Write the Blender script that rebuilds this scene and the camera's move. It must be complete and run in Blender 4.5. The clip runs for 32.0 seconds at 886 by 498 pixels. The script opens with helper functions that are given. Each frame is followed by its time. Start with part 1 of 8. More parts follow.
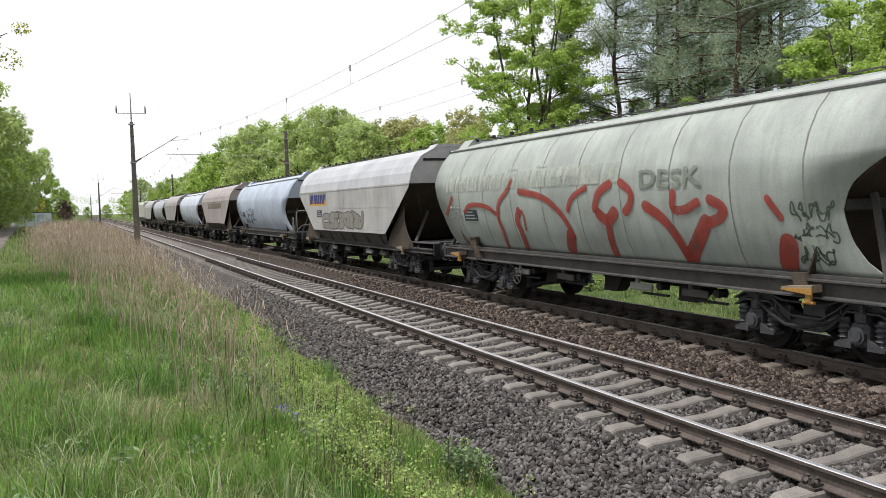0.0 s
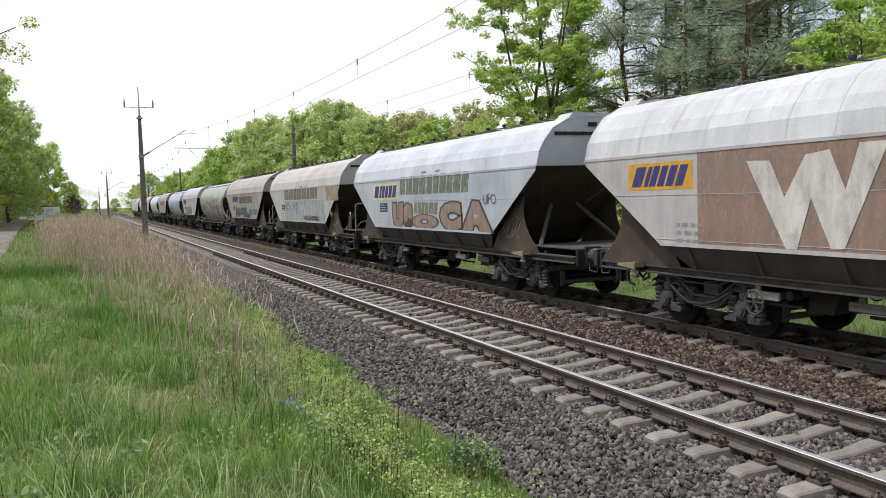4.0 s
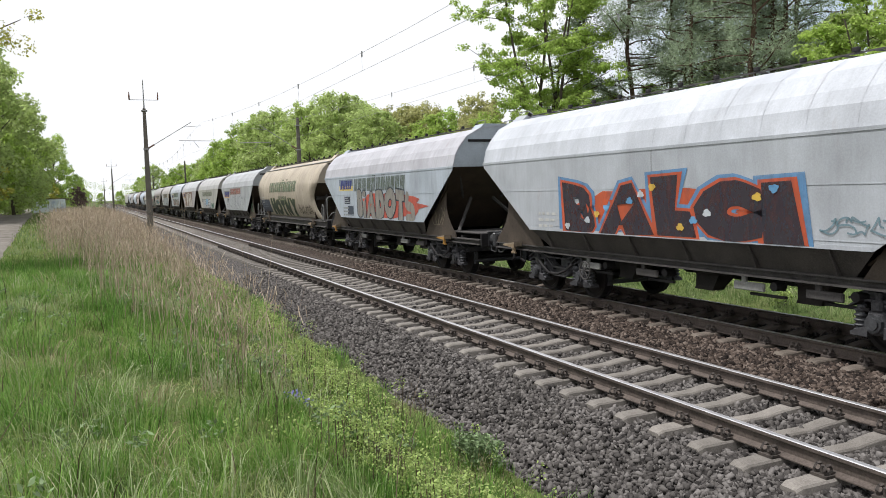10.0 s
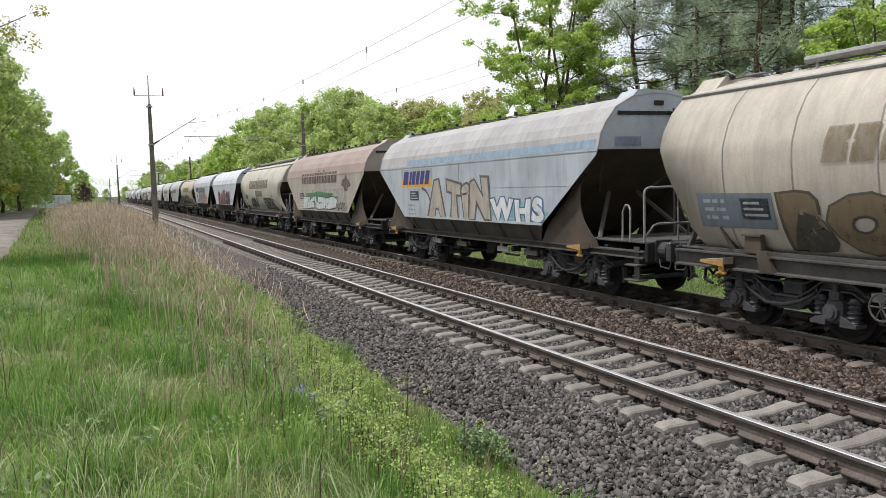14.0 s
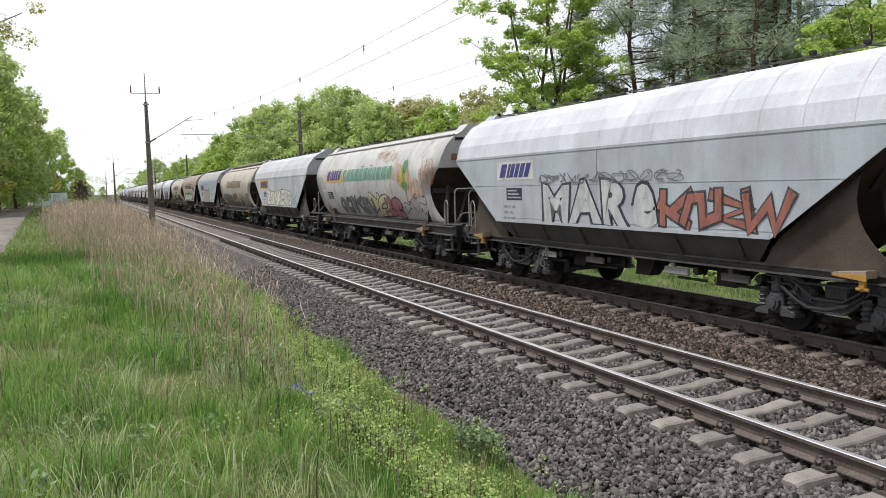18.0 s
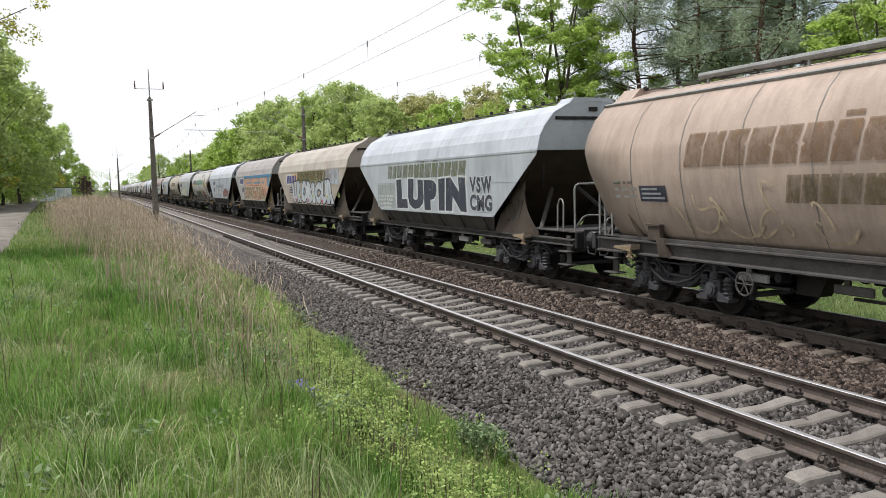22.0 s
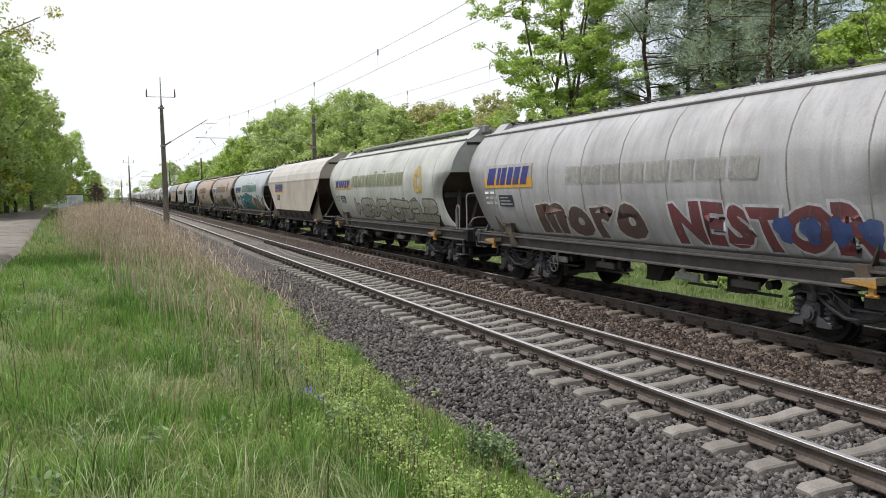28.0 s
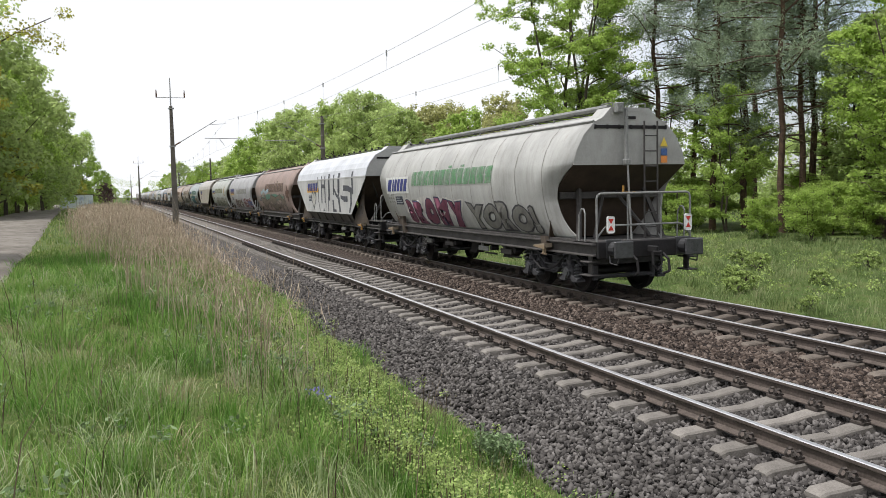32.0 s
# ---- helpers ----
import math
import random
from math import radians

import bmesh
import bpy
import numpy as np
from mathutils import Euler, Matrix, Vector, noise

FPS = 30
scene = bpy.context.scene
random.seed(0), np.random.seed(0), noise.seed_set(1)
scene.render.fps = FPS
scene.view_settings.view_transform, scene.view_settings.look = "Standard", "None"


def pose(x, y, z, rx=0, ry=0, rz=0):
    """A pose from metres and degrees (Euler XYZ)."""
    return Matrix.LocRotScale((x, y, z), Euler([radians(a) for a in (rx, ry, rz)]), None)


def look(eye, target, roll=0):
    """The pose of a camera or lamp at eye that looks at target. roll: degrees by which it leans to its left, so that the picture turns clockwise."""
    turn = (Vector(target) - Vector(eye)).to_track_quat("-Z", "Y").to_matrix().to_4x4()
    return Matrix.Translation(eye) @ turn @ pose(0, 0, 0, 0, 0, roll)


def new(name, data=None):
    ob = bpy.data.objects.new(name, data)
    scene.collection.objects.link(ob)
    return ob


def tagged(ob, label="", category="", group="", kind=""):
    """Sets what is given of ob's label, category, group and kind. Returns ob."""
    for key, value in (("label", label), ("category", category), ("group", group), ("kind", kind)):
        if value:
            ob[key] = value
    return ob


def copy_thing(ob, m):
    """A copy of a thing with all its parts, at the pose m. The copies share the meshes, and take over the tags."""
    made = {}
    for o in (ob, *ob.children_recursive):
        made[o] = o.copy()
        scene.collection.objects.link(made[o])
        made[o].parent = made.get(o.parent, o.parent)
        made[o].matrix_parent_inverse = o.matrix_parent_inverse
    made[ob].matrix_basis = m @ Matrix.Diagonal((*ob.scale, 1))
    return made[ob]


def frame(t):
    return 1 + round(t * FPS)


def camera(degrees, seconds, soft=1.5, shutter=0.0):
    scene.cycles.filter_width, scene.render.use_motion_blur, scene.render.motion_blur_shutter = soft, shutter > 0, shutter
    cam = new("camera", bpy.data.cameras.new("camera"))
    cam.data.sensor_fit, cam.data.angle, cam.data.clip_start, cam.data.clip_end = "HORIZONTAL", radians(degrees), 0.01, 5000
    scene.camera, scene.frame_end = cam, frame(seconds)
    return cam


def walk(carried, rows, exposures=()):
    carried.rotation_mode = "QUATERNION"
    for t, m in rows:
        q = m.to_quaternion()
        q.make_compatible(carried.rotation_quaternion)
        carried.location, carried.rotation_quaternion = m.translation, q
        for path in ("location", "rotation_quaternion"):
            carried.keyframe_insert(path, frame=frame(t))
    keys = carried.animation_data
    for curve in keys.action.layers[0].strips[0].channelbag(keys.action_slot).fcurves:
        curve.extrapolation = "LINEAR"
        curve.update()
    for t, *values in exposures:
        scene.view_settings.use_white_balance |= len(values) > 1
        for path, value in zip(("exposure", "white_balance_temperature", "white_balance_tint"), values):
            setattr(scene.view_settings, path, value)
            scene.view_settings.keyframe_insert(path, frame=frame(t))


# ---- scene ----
# Near track: centre x = 0, rail top z = 0, y runs along the line the way the train goes.
cam = camera(57.23, 32.0, 0.7)
EYE = (-6.433, 0.0, 2.341)
TURNS = [
    (0, 86.779, 1.744, -24.011),
    (0.5, 86.746, 1.761, -23.943),
    (1, 86.687, 1.774, -23.858),
    (1.5, 86.625, 1.768, -23.780),
    (2, 86.566, 1.744, -23.705),
    (2.5, 86.517, 1.711, -23.641),
    (3, 86.472, 1.712, -23.572),
    (3.5, 86.434, 1.730, -23.527),
    (5.5, 86.158, 1.699, -23.488),
    (6, 86.153, 1.707, -23.474),
    (6.5, 86.117, 1.708, -23.435),
    (7, 86.061, 1.698, -23.394),
    (7.5, 86.031, 1.687, -23.377),
    (8, 86.016, 1.686, -23.366),
    (8.5, 85.980, 1.692, -23.328),
    (9, 85.939, 1.696, -23.274),
    (9.5, 85.906, 1.699, -23.235),
    (10, 85.866, 1.696, -23.189),
    (10.5, 85.820, 1.710, -23.143),
    (11, 85.765, 1.734, -23.109),
    (11.5, 85.711, 1.743, -23.061),
    (12, 85.669, 1.741, -23.011),
    (12.5, 85.628, 1.723, -22.967),
    (13, 85.596, 1.703, -22.915),
    (13.5, 85.578, 1.709, -22.869),
    (14, 85.567, 1.711, -22.852),
    (14.5, 85.560, 1.701, -22.852),
    (16.5, 85.554, 1.664, -22.998),
    (17, 85.521, 1.666, -23.015),
    (17.5, 85.481, 1.662, -23.043),
    (18, 85.444, 1.632, -23.065),
    (18.5, 85.393, 1.599, -23.062),
    (19, 85.343, 1.575, -23.031),
    (19.5, 85.320, 1.561, -23.009),
    (20, 85.313, 1.557, -23.016),
    (20.5, 85.313, 1.553, -22.999),
    (21, 85.311, 1.550, -22.937),
    (21.5, 85.265, 1.529, -22.874),
    (22, 85.191, 1.481, -22.819),
    (22.5, 85.144, 1.453, -22.764),
    (23, 85.133, 1.461, -22.716),
    (23.5, 85.159, 1.454, -22.668),
    (24, 85.214, 1.428, -22.630),
    (24.5, 85.266, 1.400, -22.605),
    (25, 85.319, 1.366, -22.552),
    (25.5, 85.367, 1.346, -22.493),
    (27.5, 85.761, 1.326, -22.196),
    (28, 85.783, 1.324, -22.143),
    (28.5, 85.821, 1.318, -22.059),
    (29, 85.866, 1.297, -21.948),
    (29.5, 85.905, 1.261, -21.849),
    (30, 85.928, 1.236, -21.800),
    (30.5, 85.932, 1.219, -21.756),
    (31, 85.921, 1.204, -21.686),
    (31.5, 85.890, 1.202, -21.607),
    (32, 85.856, 1.207, -21.559),
]
# the camera's own small swings of exposure, in stops
SWING = [(0, 0.40), (2, 0.42), (3.4, 0.36), (6, 0.40), (10, 0.39), (13, 0.46), (17, 0.41), (20.3, 0.48), (22, 0.41), (24, 0.39), (25, 0.32), (28, 0.35), (29, 0.28), (30, 0.35), (31, 0.38), (32, 0.36)]
walk(cam, [(t, pose(*EYE, a, b, c)) for t, a, b, c in TURNS], SWING)

# ---- light: bright hazy day, thin white cloud, soft high sun ahead on the left ----
SUN_UP, SUN_ROUND = radians(68), radians(279)   # elevation, compass bearing from +y towards +x
world = bpy.data.worlds.new("hazy_sky")
world.use_nodes = True
scene.world = world
wn, wl = world.node_tree.nodes, world.node_tree.links
wn.clear()
sky = wn.new("ShaderNodeTexSky")
sky.sky_type = "NISHITA"
sky.sun_disc = False
sky.sun_elevation, sky.sun_rotation = SUN_UP, SUN_ROUND
sky.air_density, sky.dust_density = 1.0, 3.0
gain = wn.new("ShaderNodeMix")
gain.data_type = "RGBA"
gain.blend_type = "MULTIPLY"
gain.inputs[0].default_value = 1.0
gain.inputs[7].default_value = (0.13, 0.13, 0.13, 1)
wl.new(sky.outputs[0], gain.inputs[6])
coord = wn.new("ShaderNodeTexCoord")
cloud = wn.new("ShaderNodeTexNoise")
cloud.inputs["Scale"].default_value = 2.6
cloud.inputs["Detail"].default_value = 6
wl.new(coord.outputs["Generated"], cloud.inputs["Vector"])
veil = wn.new("ShaderNodeValToRGB")
veil.color_ramp.elements[0].position, veil.color_ramp.elements[0].color = 0.15, (0.30, 0.30, 0.30, 1)
veil.color_ramp.elements[1].position, veil.color_ramp.elements[1].color = 0.31, (1, 1, 1, 1)
# the cloud thins out towards the east
side = wn.new("ShaderNodeSeparateXYZ")
wl.new(coord.outputs["Generated"], side.inputs[0])
thin = wn.new("ShaderNodeMapRange")
thin.inputs[1].default_value, thin.inputs[2].default_value, thin.inputs[3].default_value, thin.inputs[4].default_value = 0.40, 0.72, 0.0, -0.34
wl.new(side.outputs[0], thin.inputs[0])
cover = wn.new("ShaderNodeMath")
wl.new(cloud.outputs[0], cover.inputs[0])
wl.new(thin.outputs[0], cover.inputs[1])
wl.new(cover.outputs[0], veil.inputs[0])
mixed = wn.new("ShaderNodeMix")
mixed.data_type = "RGBA"
wl.new(veil.outputs[0], mixed.inputs[0])
wl.new(gain.outputs[2], mixed.inputs[6])
mixed.inputs[7].default_value = (0.785, 0.800, 0.835, 1)
back = wn.new("ShaderNodeBackground")
back.inputs[1].default_value = 1.0
wl.new(mixed.outputs[2], back.inputs[0])
wout = wn.new("ShaderNodeOutputWorld")
wl.new(back.outputs[0], wout.inputs[0])
sun = new("sun", bpy.data.lights.new("sun", "SUN"))
sun.data.energy, sun.data.angle, sun.data.color = 3.4, radians(6), (1.0, 0.985, 0.97)
sun_way = Vector((math.sin(SUN_ROUND) * math.cos(SUN_UP), math.cos(SUN_ROUND) * math.cos(SUN_UP), math.sin(SUN_UP)))
sun.matrix_world = look(sun_way * 100, (0, 0, 0))

# ---- materials ----
def nodes(name, rough=0.8, metal=0.0, spec=0.4):
    m = bpy.data.materials.new(name)
    m.use_nodes = True
    nt = m.node_tree
    b = nt.nodes["Principled BSDF"]
    b.inputs["Roughness"].default_value = rough
    b.inputs["Metallic"].default_value = metal
    b.inputs["Specular IOR Level"].default_value = spec
    return m, nt, b


def rgba(c):
    return (c[0], c[1], c[2], 1)


def coords(nt, scale=(1, 1, 1), kind="Object"):
    tc = nt.nodes.new("ShaderNodeTexCoord")
    mp = nt.nodes.new("ShaderNodeMapping")
    mp.inputs["Scale"].default_value = scale
    nt.links.new(tc.outputs[kind], mp.inputs["Vector"])
    return mp.outputs[0]


def noise_tex(nt, vec, scale, detail=5, rough=0.6):
    n = nt.nodes.new("ShaderNodeTexNoise")
    n.inputs["Scale"].default_value = scale
    n.inputs["Detail"].default_value = detail
    n.inputs["Roughness"].default_value = rough
    nt.links.new(vec, n.inputs["Vector"])
    return n.outputs[0]


def ramp(nt, fac, stops):
    r = nt.nodes.new("ShaderNodeValToRGB")
    els = r.color_ramp.elements
    while len(els) < len(stops):
        els.new(0.5)
    for e, (p, c) in zip(els, stops):
        e.position = p
        e.color = rgba(c) if not isinstance(c, (int, float)) else (c, c, c, 1)
    nt.links.new(fac, r.inputs[0])
    return r.outputs[0]


def blend(nt, fac, a, b, mode="MIX"):
    m = nt.nodes.new("ShaderNodeMix")
    m.data_type = "RGBA"
    m.blend_type = mode
    for sock, v in ((0, fac), (6, a), (7, b)):
        if isinstance(v, (int, float)):
            m.inputs[sock].default_value = v
        elif isinstance(v, tuple):
            m.inputs[sock].default_value = rgba(v)
        else:
            nt.links.new(v, m.inputs[sock])
    return m.outputs[2]


def bump(nt, b, height, strength=0.3, dist=0.02):
    n = nt.nodes.new("ShaderNodeBump")
    n.inputs["Strength"].default_value = strength
    n.inputs["Distance"].default_value = dist
    nt.links.new(height, n.inputs["Height"])
    nt.links.new(n.outputs[0], b.inputs["Normal"])


def mottled(name, c1, c2, scale=6, rough=0.85, metal=0.0, spec=0.3, relief=0.25, fine=40, random_tint=0.0):
    """Two-scale mix of two colours with fine relief."""
    m, nt, b = nodes(name, rough, metal, spec)
    v = coords(nt)
    big = noise_tex(nt, v, scale, 5)
    small = noise_tex(nt, v, fine, 3)
    col = blend(nt, ramp(nt, big, [(0.35, 0.0), (0.65, 1.0)]), c1, c2)
    col = blend(nt, 0.35, col, ramp(nt, small, [(0.3, tuple(x * 0.55 for x in c1)), (0.7, tuple(min(1, x * 1.35) for x in c2))]))
    if random_tint:
        oi = nt.nodes.new("ShaderNodeObjectInfo")
        col = blend(nt, 1.0, col, ramp(nt, oi.outputs["Random"], [(0, 1 - random_tint), (1, 1.0 + random_tint)]), "MULTIPLY")
    nt.links.new(col, b.inputs["Base Color"])
    bump(nt, b, small, relief, 0.01)
    return m


def islands(name, stops, rough=0.85, spec=0.25, relief=0.0, transl=0.0):
    """Colour drawn at random for each loose piece of a joined mesh."""
    m, nt, b = nodes(name, rough, 0.0, spec)
    g = nt.nodes.new("ShaderNodeNewGeometry")
    col = ramp(nt, g.outputs["Random Per Island"], stops)
    v = coords(nt)
    col = blend(nt, 0.5, col, ramp(nt, noise_tex(nt, v, 0.35, 3), [(0.3, 0.7), (0.7, 1.0)]), "MULTIPLY")
    nt.links.new(col, b.inputs["Base Color"])
    if relief:
        bump(nt, b, noise_tex(nt, v, 60, 3), relief, 0.01)
    if transl:
        t = nt.nodes.new("ShaderNodeBsdfTranslucent")
        nt.links.new(col, t.inputs[0])
        mx = nt.nodes.new("ShaderNodeMixShader")
        mx.inputs[0].default_value = transl
        nt.links.new(b.outputs[0], mx.inputs[1])
        nt.links.new(t.outputs[0], mx.inputs[2])
        nt.links.new(mx.outputs[0], nt.nodes["Material Output"].inputs[0])
    return m


def wagon_paint(name, base, rust=0.15, dirt=0.3, stain=(0.10, 0.065, 0.04)):
    """Faded wagon paint with runs of dirt, chalky patches and rust spots."""
    m, nt, b = nodes(name, 0.62, 0.0, 0.35)
    grey = sum(base) / 3
    base = tuple(0.70 * k * (0.72 * x + 0.28 * grey) for x, k in zip(base, (0.975, 1.0, 1.08)))
    v = coords(nt)
    runs = noise_tex(nt, coords(nt, (1, 2.2, 0.35)), 2.4, 6, 0.65)
    patch = noise_tex(nt, v, 0.9, 5, 0.6)
    spots = noise_tex(nt, coords(nt, (1, 1, 0.6)), 2.0, 8, 0.7)
    fine = noise_tex(nt, v, 35, 3)
    col = blend(nt, ramp(nt, patch, [(0.32, 0.0), (0.68, 1.0)]), tuple(x * 0.82 for x in base), tuple(min(1, x * 1.1) for x in base))
    dark = tuple(x * 0.42 + s * 0.3 for x, s in zip(base, stain))
    col = blend(nt, ramp(nt, runs, [(0.45, 0.0), (0.78, dirt * 1.6)]), col, dark)
    drips = noise_tex(nt, coords(nt, (1, 6.5, 0.4)), 1.7, 5, 0.6)
    col = blend(nt, ramp(nt, drips, [(0.52, 0.0), (0.78, dirt * 0.6)]), col, dark)
    col = blend(nt, ramp(nt, drips, [(0.24, 0.12), (0.42, 0.0)]), col, tuple(min(1, x * 1.3 + 0.03) for x in base))
    col = blend(nt, ramp(nt, spots, [(0.62 - 0.25 * rust, 0.0), (0.80 - 0.2 * rust, 0.25 + 0.6 * rust)]), col, (0.19, 0.085, 0.035))
    col = blend(nt, 0.10, col, ramp(nt, fine, [(0.3, 0.1), (0.7, 0.9)]), "OVERLAY")
    nt.links.new(col, b.inputs["Base Color"])
    bump(nt, b, patch, 0.25, 0.02)
    return m


# grimy undergear, its colour darkened further for the shade below the wagons
M_UNDER = mottled("undergear_grime_shade", (0.0096, 0.0095, 0.0100), (0.0240, 0.0215, 0.0220), 4, 0.8, 0.0, 0.3, 0.3)
M_BOGIE = mottled("dusty_bogie_steel", (0.026, 0.026, 0.029), (0.068, 0.066, 0.070), 5, 0.7, 0.0, 0.35, 0.3)
M_SEAM = mottled("weld_grime", (0.13, 0.12, 0.108), (0.23, 0.215, 0.197), 3, 0.7, 0.0, 0.3, 0.2)
M_TAN = mottled("dull_tan_bracket", (0.17, 0.125, 0.075), (0.27, 0.205, 0.135), 9, 0.7, 0.0, 0.3, 0.1)
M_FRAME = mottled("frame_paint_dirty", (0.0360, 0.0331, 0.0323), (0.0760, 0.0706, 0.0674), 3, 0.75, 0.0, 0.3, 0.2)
# chute grime, with under-wagon shade darkened into the colour
M_HOPPER = mottled("hopper_grime_shade", (0.0104, 0.0093, 0.0085), (0.0296, 0.0247, 0.0218), 2, 0.8, 0.0, 0.3, 0.25)
M_SKIRT = mottled("dusty_hopper_skirt", (0.031, 0.028, 0.026), (0.076, 0.068, 0.061), 1.8, 0.75, 0.0, 0.3, 0.2)
M_PLATE = mottled("brown_end_plate", (0.033, 0.0245, 0.0185), (0.072, 0.056, 0.043), 1.6, 0.75, 0.0, 0.3, 0.2)
# brown end slope; the recess's shade is darkened into the colour
M_SLOPE = mottled("rusty_end_slope_shade", (0.033, 0.024, 0.018), (0.072, 0.051, 0.037), 1.6, 0.75, 0.0, 0.3, 0.2)
M_STEEL_GREY = mottled("grey_steel", (0.165, 0.165, 0.161), (0.270, 0.270, 0.262), 5, 0.55, 0.3, 0.4, 0.15)
M_LID = mottled("worn_axle_lid", (0.030, 0.031, 0.034), (0.074, 0.075, 0.080), 14, 0.5, 0.2, 0.4, 0.2)
M_BUFFER = mottled("buffer_grease", (0.035, 0.035, 0.036), (0.084, 0.084, 0.087), 8, 0.45, 0.4, 0.5, 0.15)
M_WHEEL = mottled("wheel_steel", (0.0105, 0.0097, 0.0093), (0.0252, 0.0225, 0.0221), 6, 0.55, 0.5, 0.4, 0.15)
M_ORANGE = mottled("ochre_bracket", (0.270, 0.132, 0.024), (0.360, 0.198, 0.048), 9, 0.6, 0.0, 0.4, 0.1)
M_BEIGE = mottled("weathered_beige_plate", (0.16, 0.13, 0.095), (0.26, 0.21, 0.155), 6, 0.7, 0.0, 0.3, 0.15)
M_LIGHTGREY = mottled("light_grey_lever", (0.1617, 0.1617, 0.1540), (0.2310, 0.2310, 0.2198), 9, 0.6, 0.0, 0.4, 0.1)
M_RAIL_SIDE = mottled("rusty_rail", (0.064, 0.051, 0.044), (0.119, 0.096, 0.083), 5, 0.75, 0.2, 0.3, 0.2)
M_RAIL_TOP = mottled("polished_rail", (0.52, 0.51, 0.52), (0.66, 0.65, 0.66), 3, 0.42, 0.85, 0.5, 0.03)
M_SLEEPER = mottled("concrete_sleeper", (0.120, 0.108, 0.096), (0.205, 0.187, 0.169), 3, 0.9, 0.0, 0.2, 0.35, 60, 0.14)
# brown far-track concrete; the tone also carries shade from the train above
M_SLEEPER_BROWN = mottled("brown_shaded_sleeper", (0.075, 0.062, 0.052), (0.145, 0.121, 0.102), 3, 0.9, 0.0, 0.2, 0.35, 60, 0.2)
M_CLIP = mottled("rusty_clip", (0.040, 0.035, 0.032), (0.095, 0.080, 0.071), 10, 0.7, 0.3, 0.3, 0.2)
M_STONE = islands("ballast_stone", [(0.0, (0.022, 0.0195, 0.0185)), (0.3, (0.060, 0.054, 0.051)), (0.7, (0.112, 0.102, 0.096)), (1.0, (0.178, 0.164, 0.156))], 0.9, 0.2, 0.4)
M_STONE_RUST = islands("ballast_stone_brown", [(0.0, (0.012, 0.009, 0.008)), (0.35, (0.040, 0.029, 0.024)), (0.7, (0.085, 0.063, 0.051)), (1.0, (0.17, 0.134, 0.113))], 0.9, 0.2, 0.4)
# far track's stones: the train's shade is put into their dark colour
M_STONE_SHADED = islands("shaded_ballast", [(0.0, (0.008, 0.0072, 0.007)), (0.5, (0.022, 0.0195, 0.0185)), (1.0, (0.055, 0.047, 0.042))], 0.8, 0.25, 0.4)
M_CONCRETE = mottled("weathered_concrete", (0.085, 0.075, 0.064), (0.162, 0.145, 0.128), 2.2, 0.9, 0.0, 0.2, 0.3)
M_WIRE = mottled("wire_metal", (0.22, 0.22, 0.22), (0.36, 0.36, 0.36), 10, 0.6, 0.3, 0.4, 0.05)
M_INSUL = mottled("insulator_brown", (0.10, 0.05, 0.03), (0.16, 0.08, 0.05), 10, 0.3, 0.0, 0.5, 0.05)
M_BARK = mottled("bark_grey_brown", (0.045, 0.036, 0.028), (0.12, 0.10, 0.08), 5, 0.95, 0.0, 0.15, 0.6, 25)
M_PINE_BARK = mottled("pine_bark_reddish", (0.045, 0.034, 0.028), (0.135, 0.085, 0.06), 3, 0.95, 0.0, 0.15, 0.6, 18)


def leaf_stops(c, spread=0.45):
    return [(0.0, tuple(x * (1 - spread) for x in c)), (0.5, c), (1.0, tuple(min(1, x * (1 + spread)) for x in c))]


M_LEAF_FRESH = islands("leaf_fresh_green", leaf_stops((0.39, 0.52, 0.125), 0.28), 0.55, 0.25, 0, 0.6)
M_LEAF_MID = islands("leaf_mid_green", leaf_stops((0.46, 0.56, 0.21), 0.28), 0.55, 0.25, 0, 0.6)
M_LEAF_YELLOW = islands("leaf_yellow_green", leaf_stops((0.50, 0.49, 0.09), 0.35), 0.5, 0.4, 0, 0.5)
M_LEAF_OLIVE = islands("leaf_olive_bronze", leaf_stops((0.42, 0.42, 0.17), 0.35), 0.55, 0.35, 0, 0.5)
M_LEAF_PURPLE = islands("leaf_dark_red", leaf_stops((0.12, 0.07, 0.065)), 0.55, 0.35, 0, 0.3)
M_NEEDLE = islands("pine_needles", leaf_stops((0.32, 0.39, 0.26), 0.35), 0.65, 0.12, 0, 0.5)
M_WEED = islands("dead_weed_stems", [(0.0, (0.24, 0.18, 0.13)), (0.5, (0.40, 0.31, 0.23)), (1.0, (0.56, 0.47, 0.36))], 0.9, 0.15, 0, 0.3)
M_STRAW = islands("withered_grass", [(0.0, (0.22, 0.19, 0.10)), (0.5, (0.35, 0.31, 0.18)), (1.0, (0.47, 0.43, 0.28))], 0.85, 0.2, 0, 0.3)
M_STALK = islands("dark_dry_stalks", [(0.0, (0.07, 0.05, 0.035)), (1.0, (0.16, 0.12, 0.085))], 0.9, 0.15)
M_HERB = islands("herb_leaves", leaf_stops((0.32, 0.41, 0.13), 0.35), 0.6, 0.2, 0, 0.4)
M_FLOWER = islands("blue_violet_petals", [(0.0, (0.16, 0.15, 0.45)), (1.0, (0.35, 0.33, 0.62))], 0.6, 0.3, 0, 0.3)


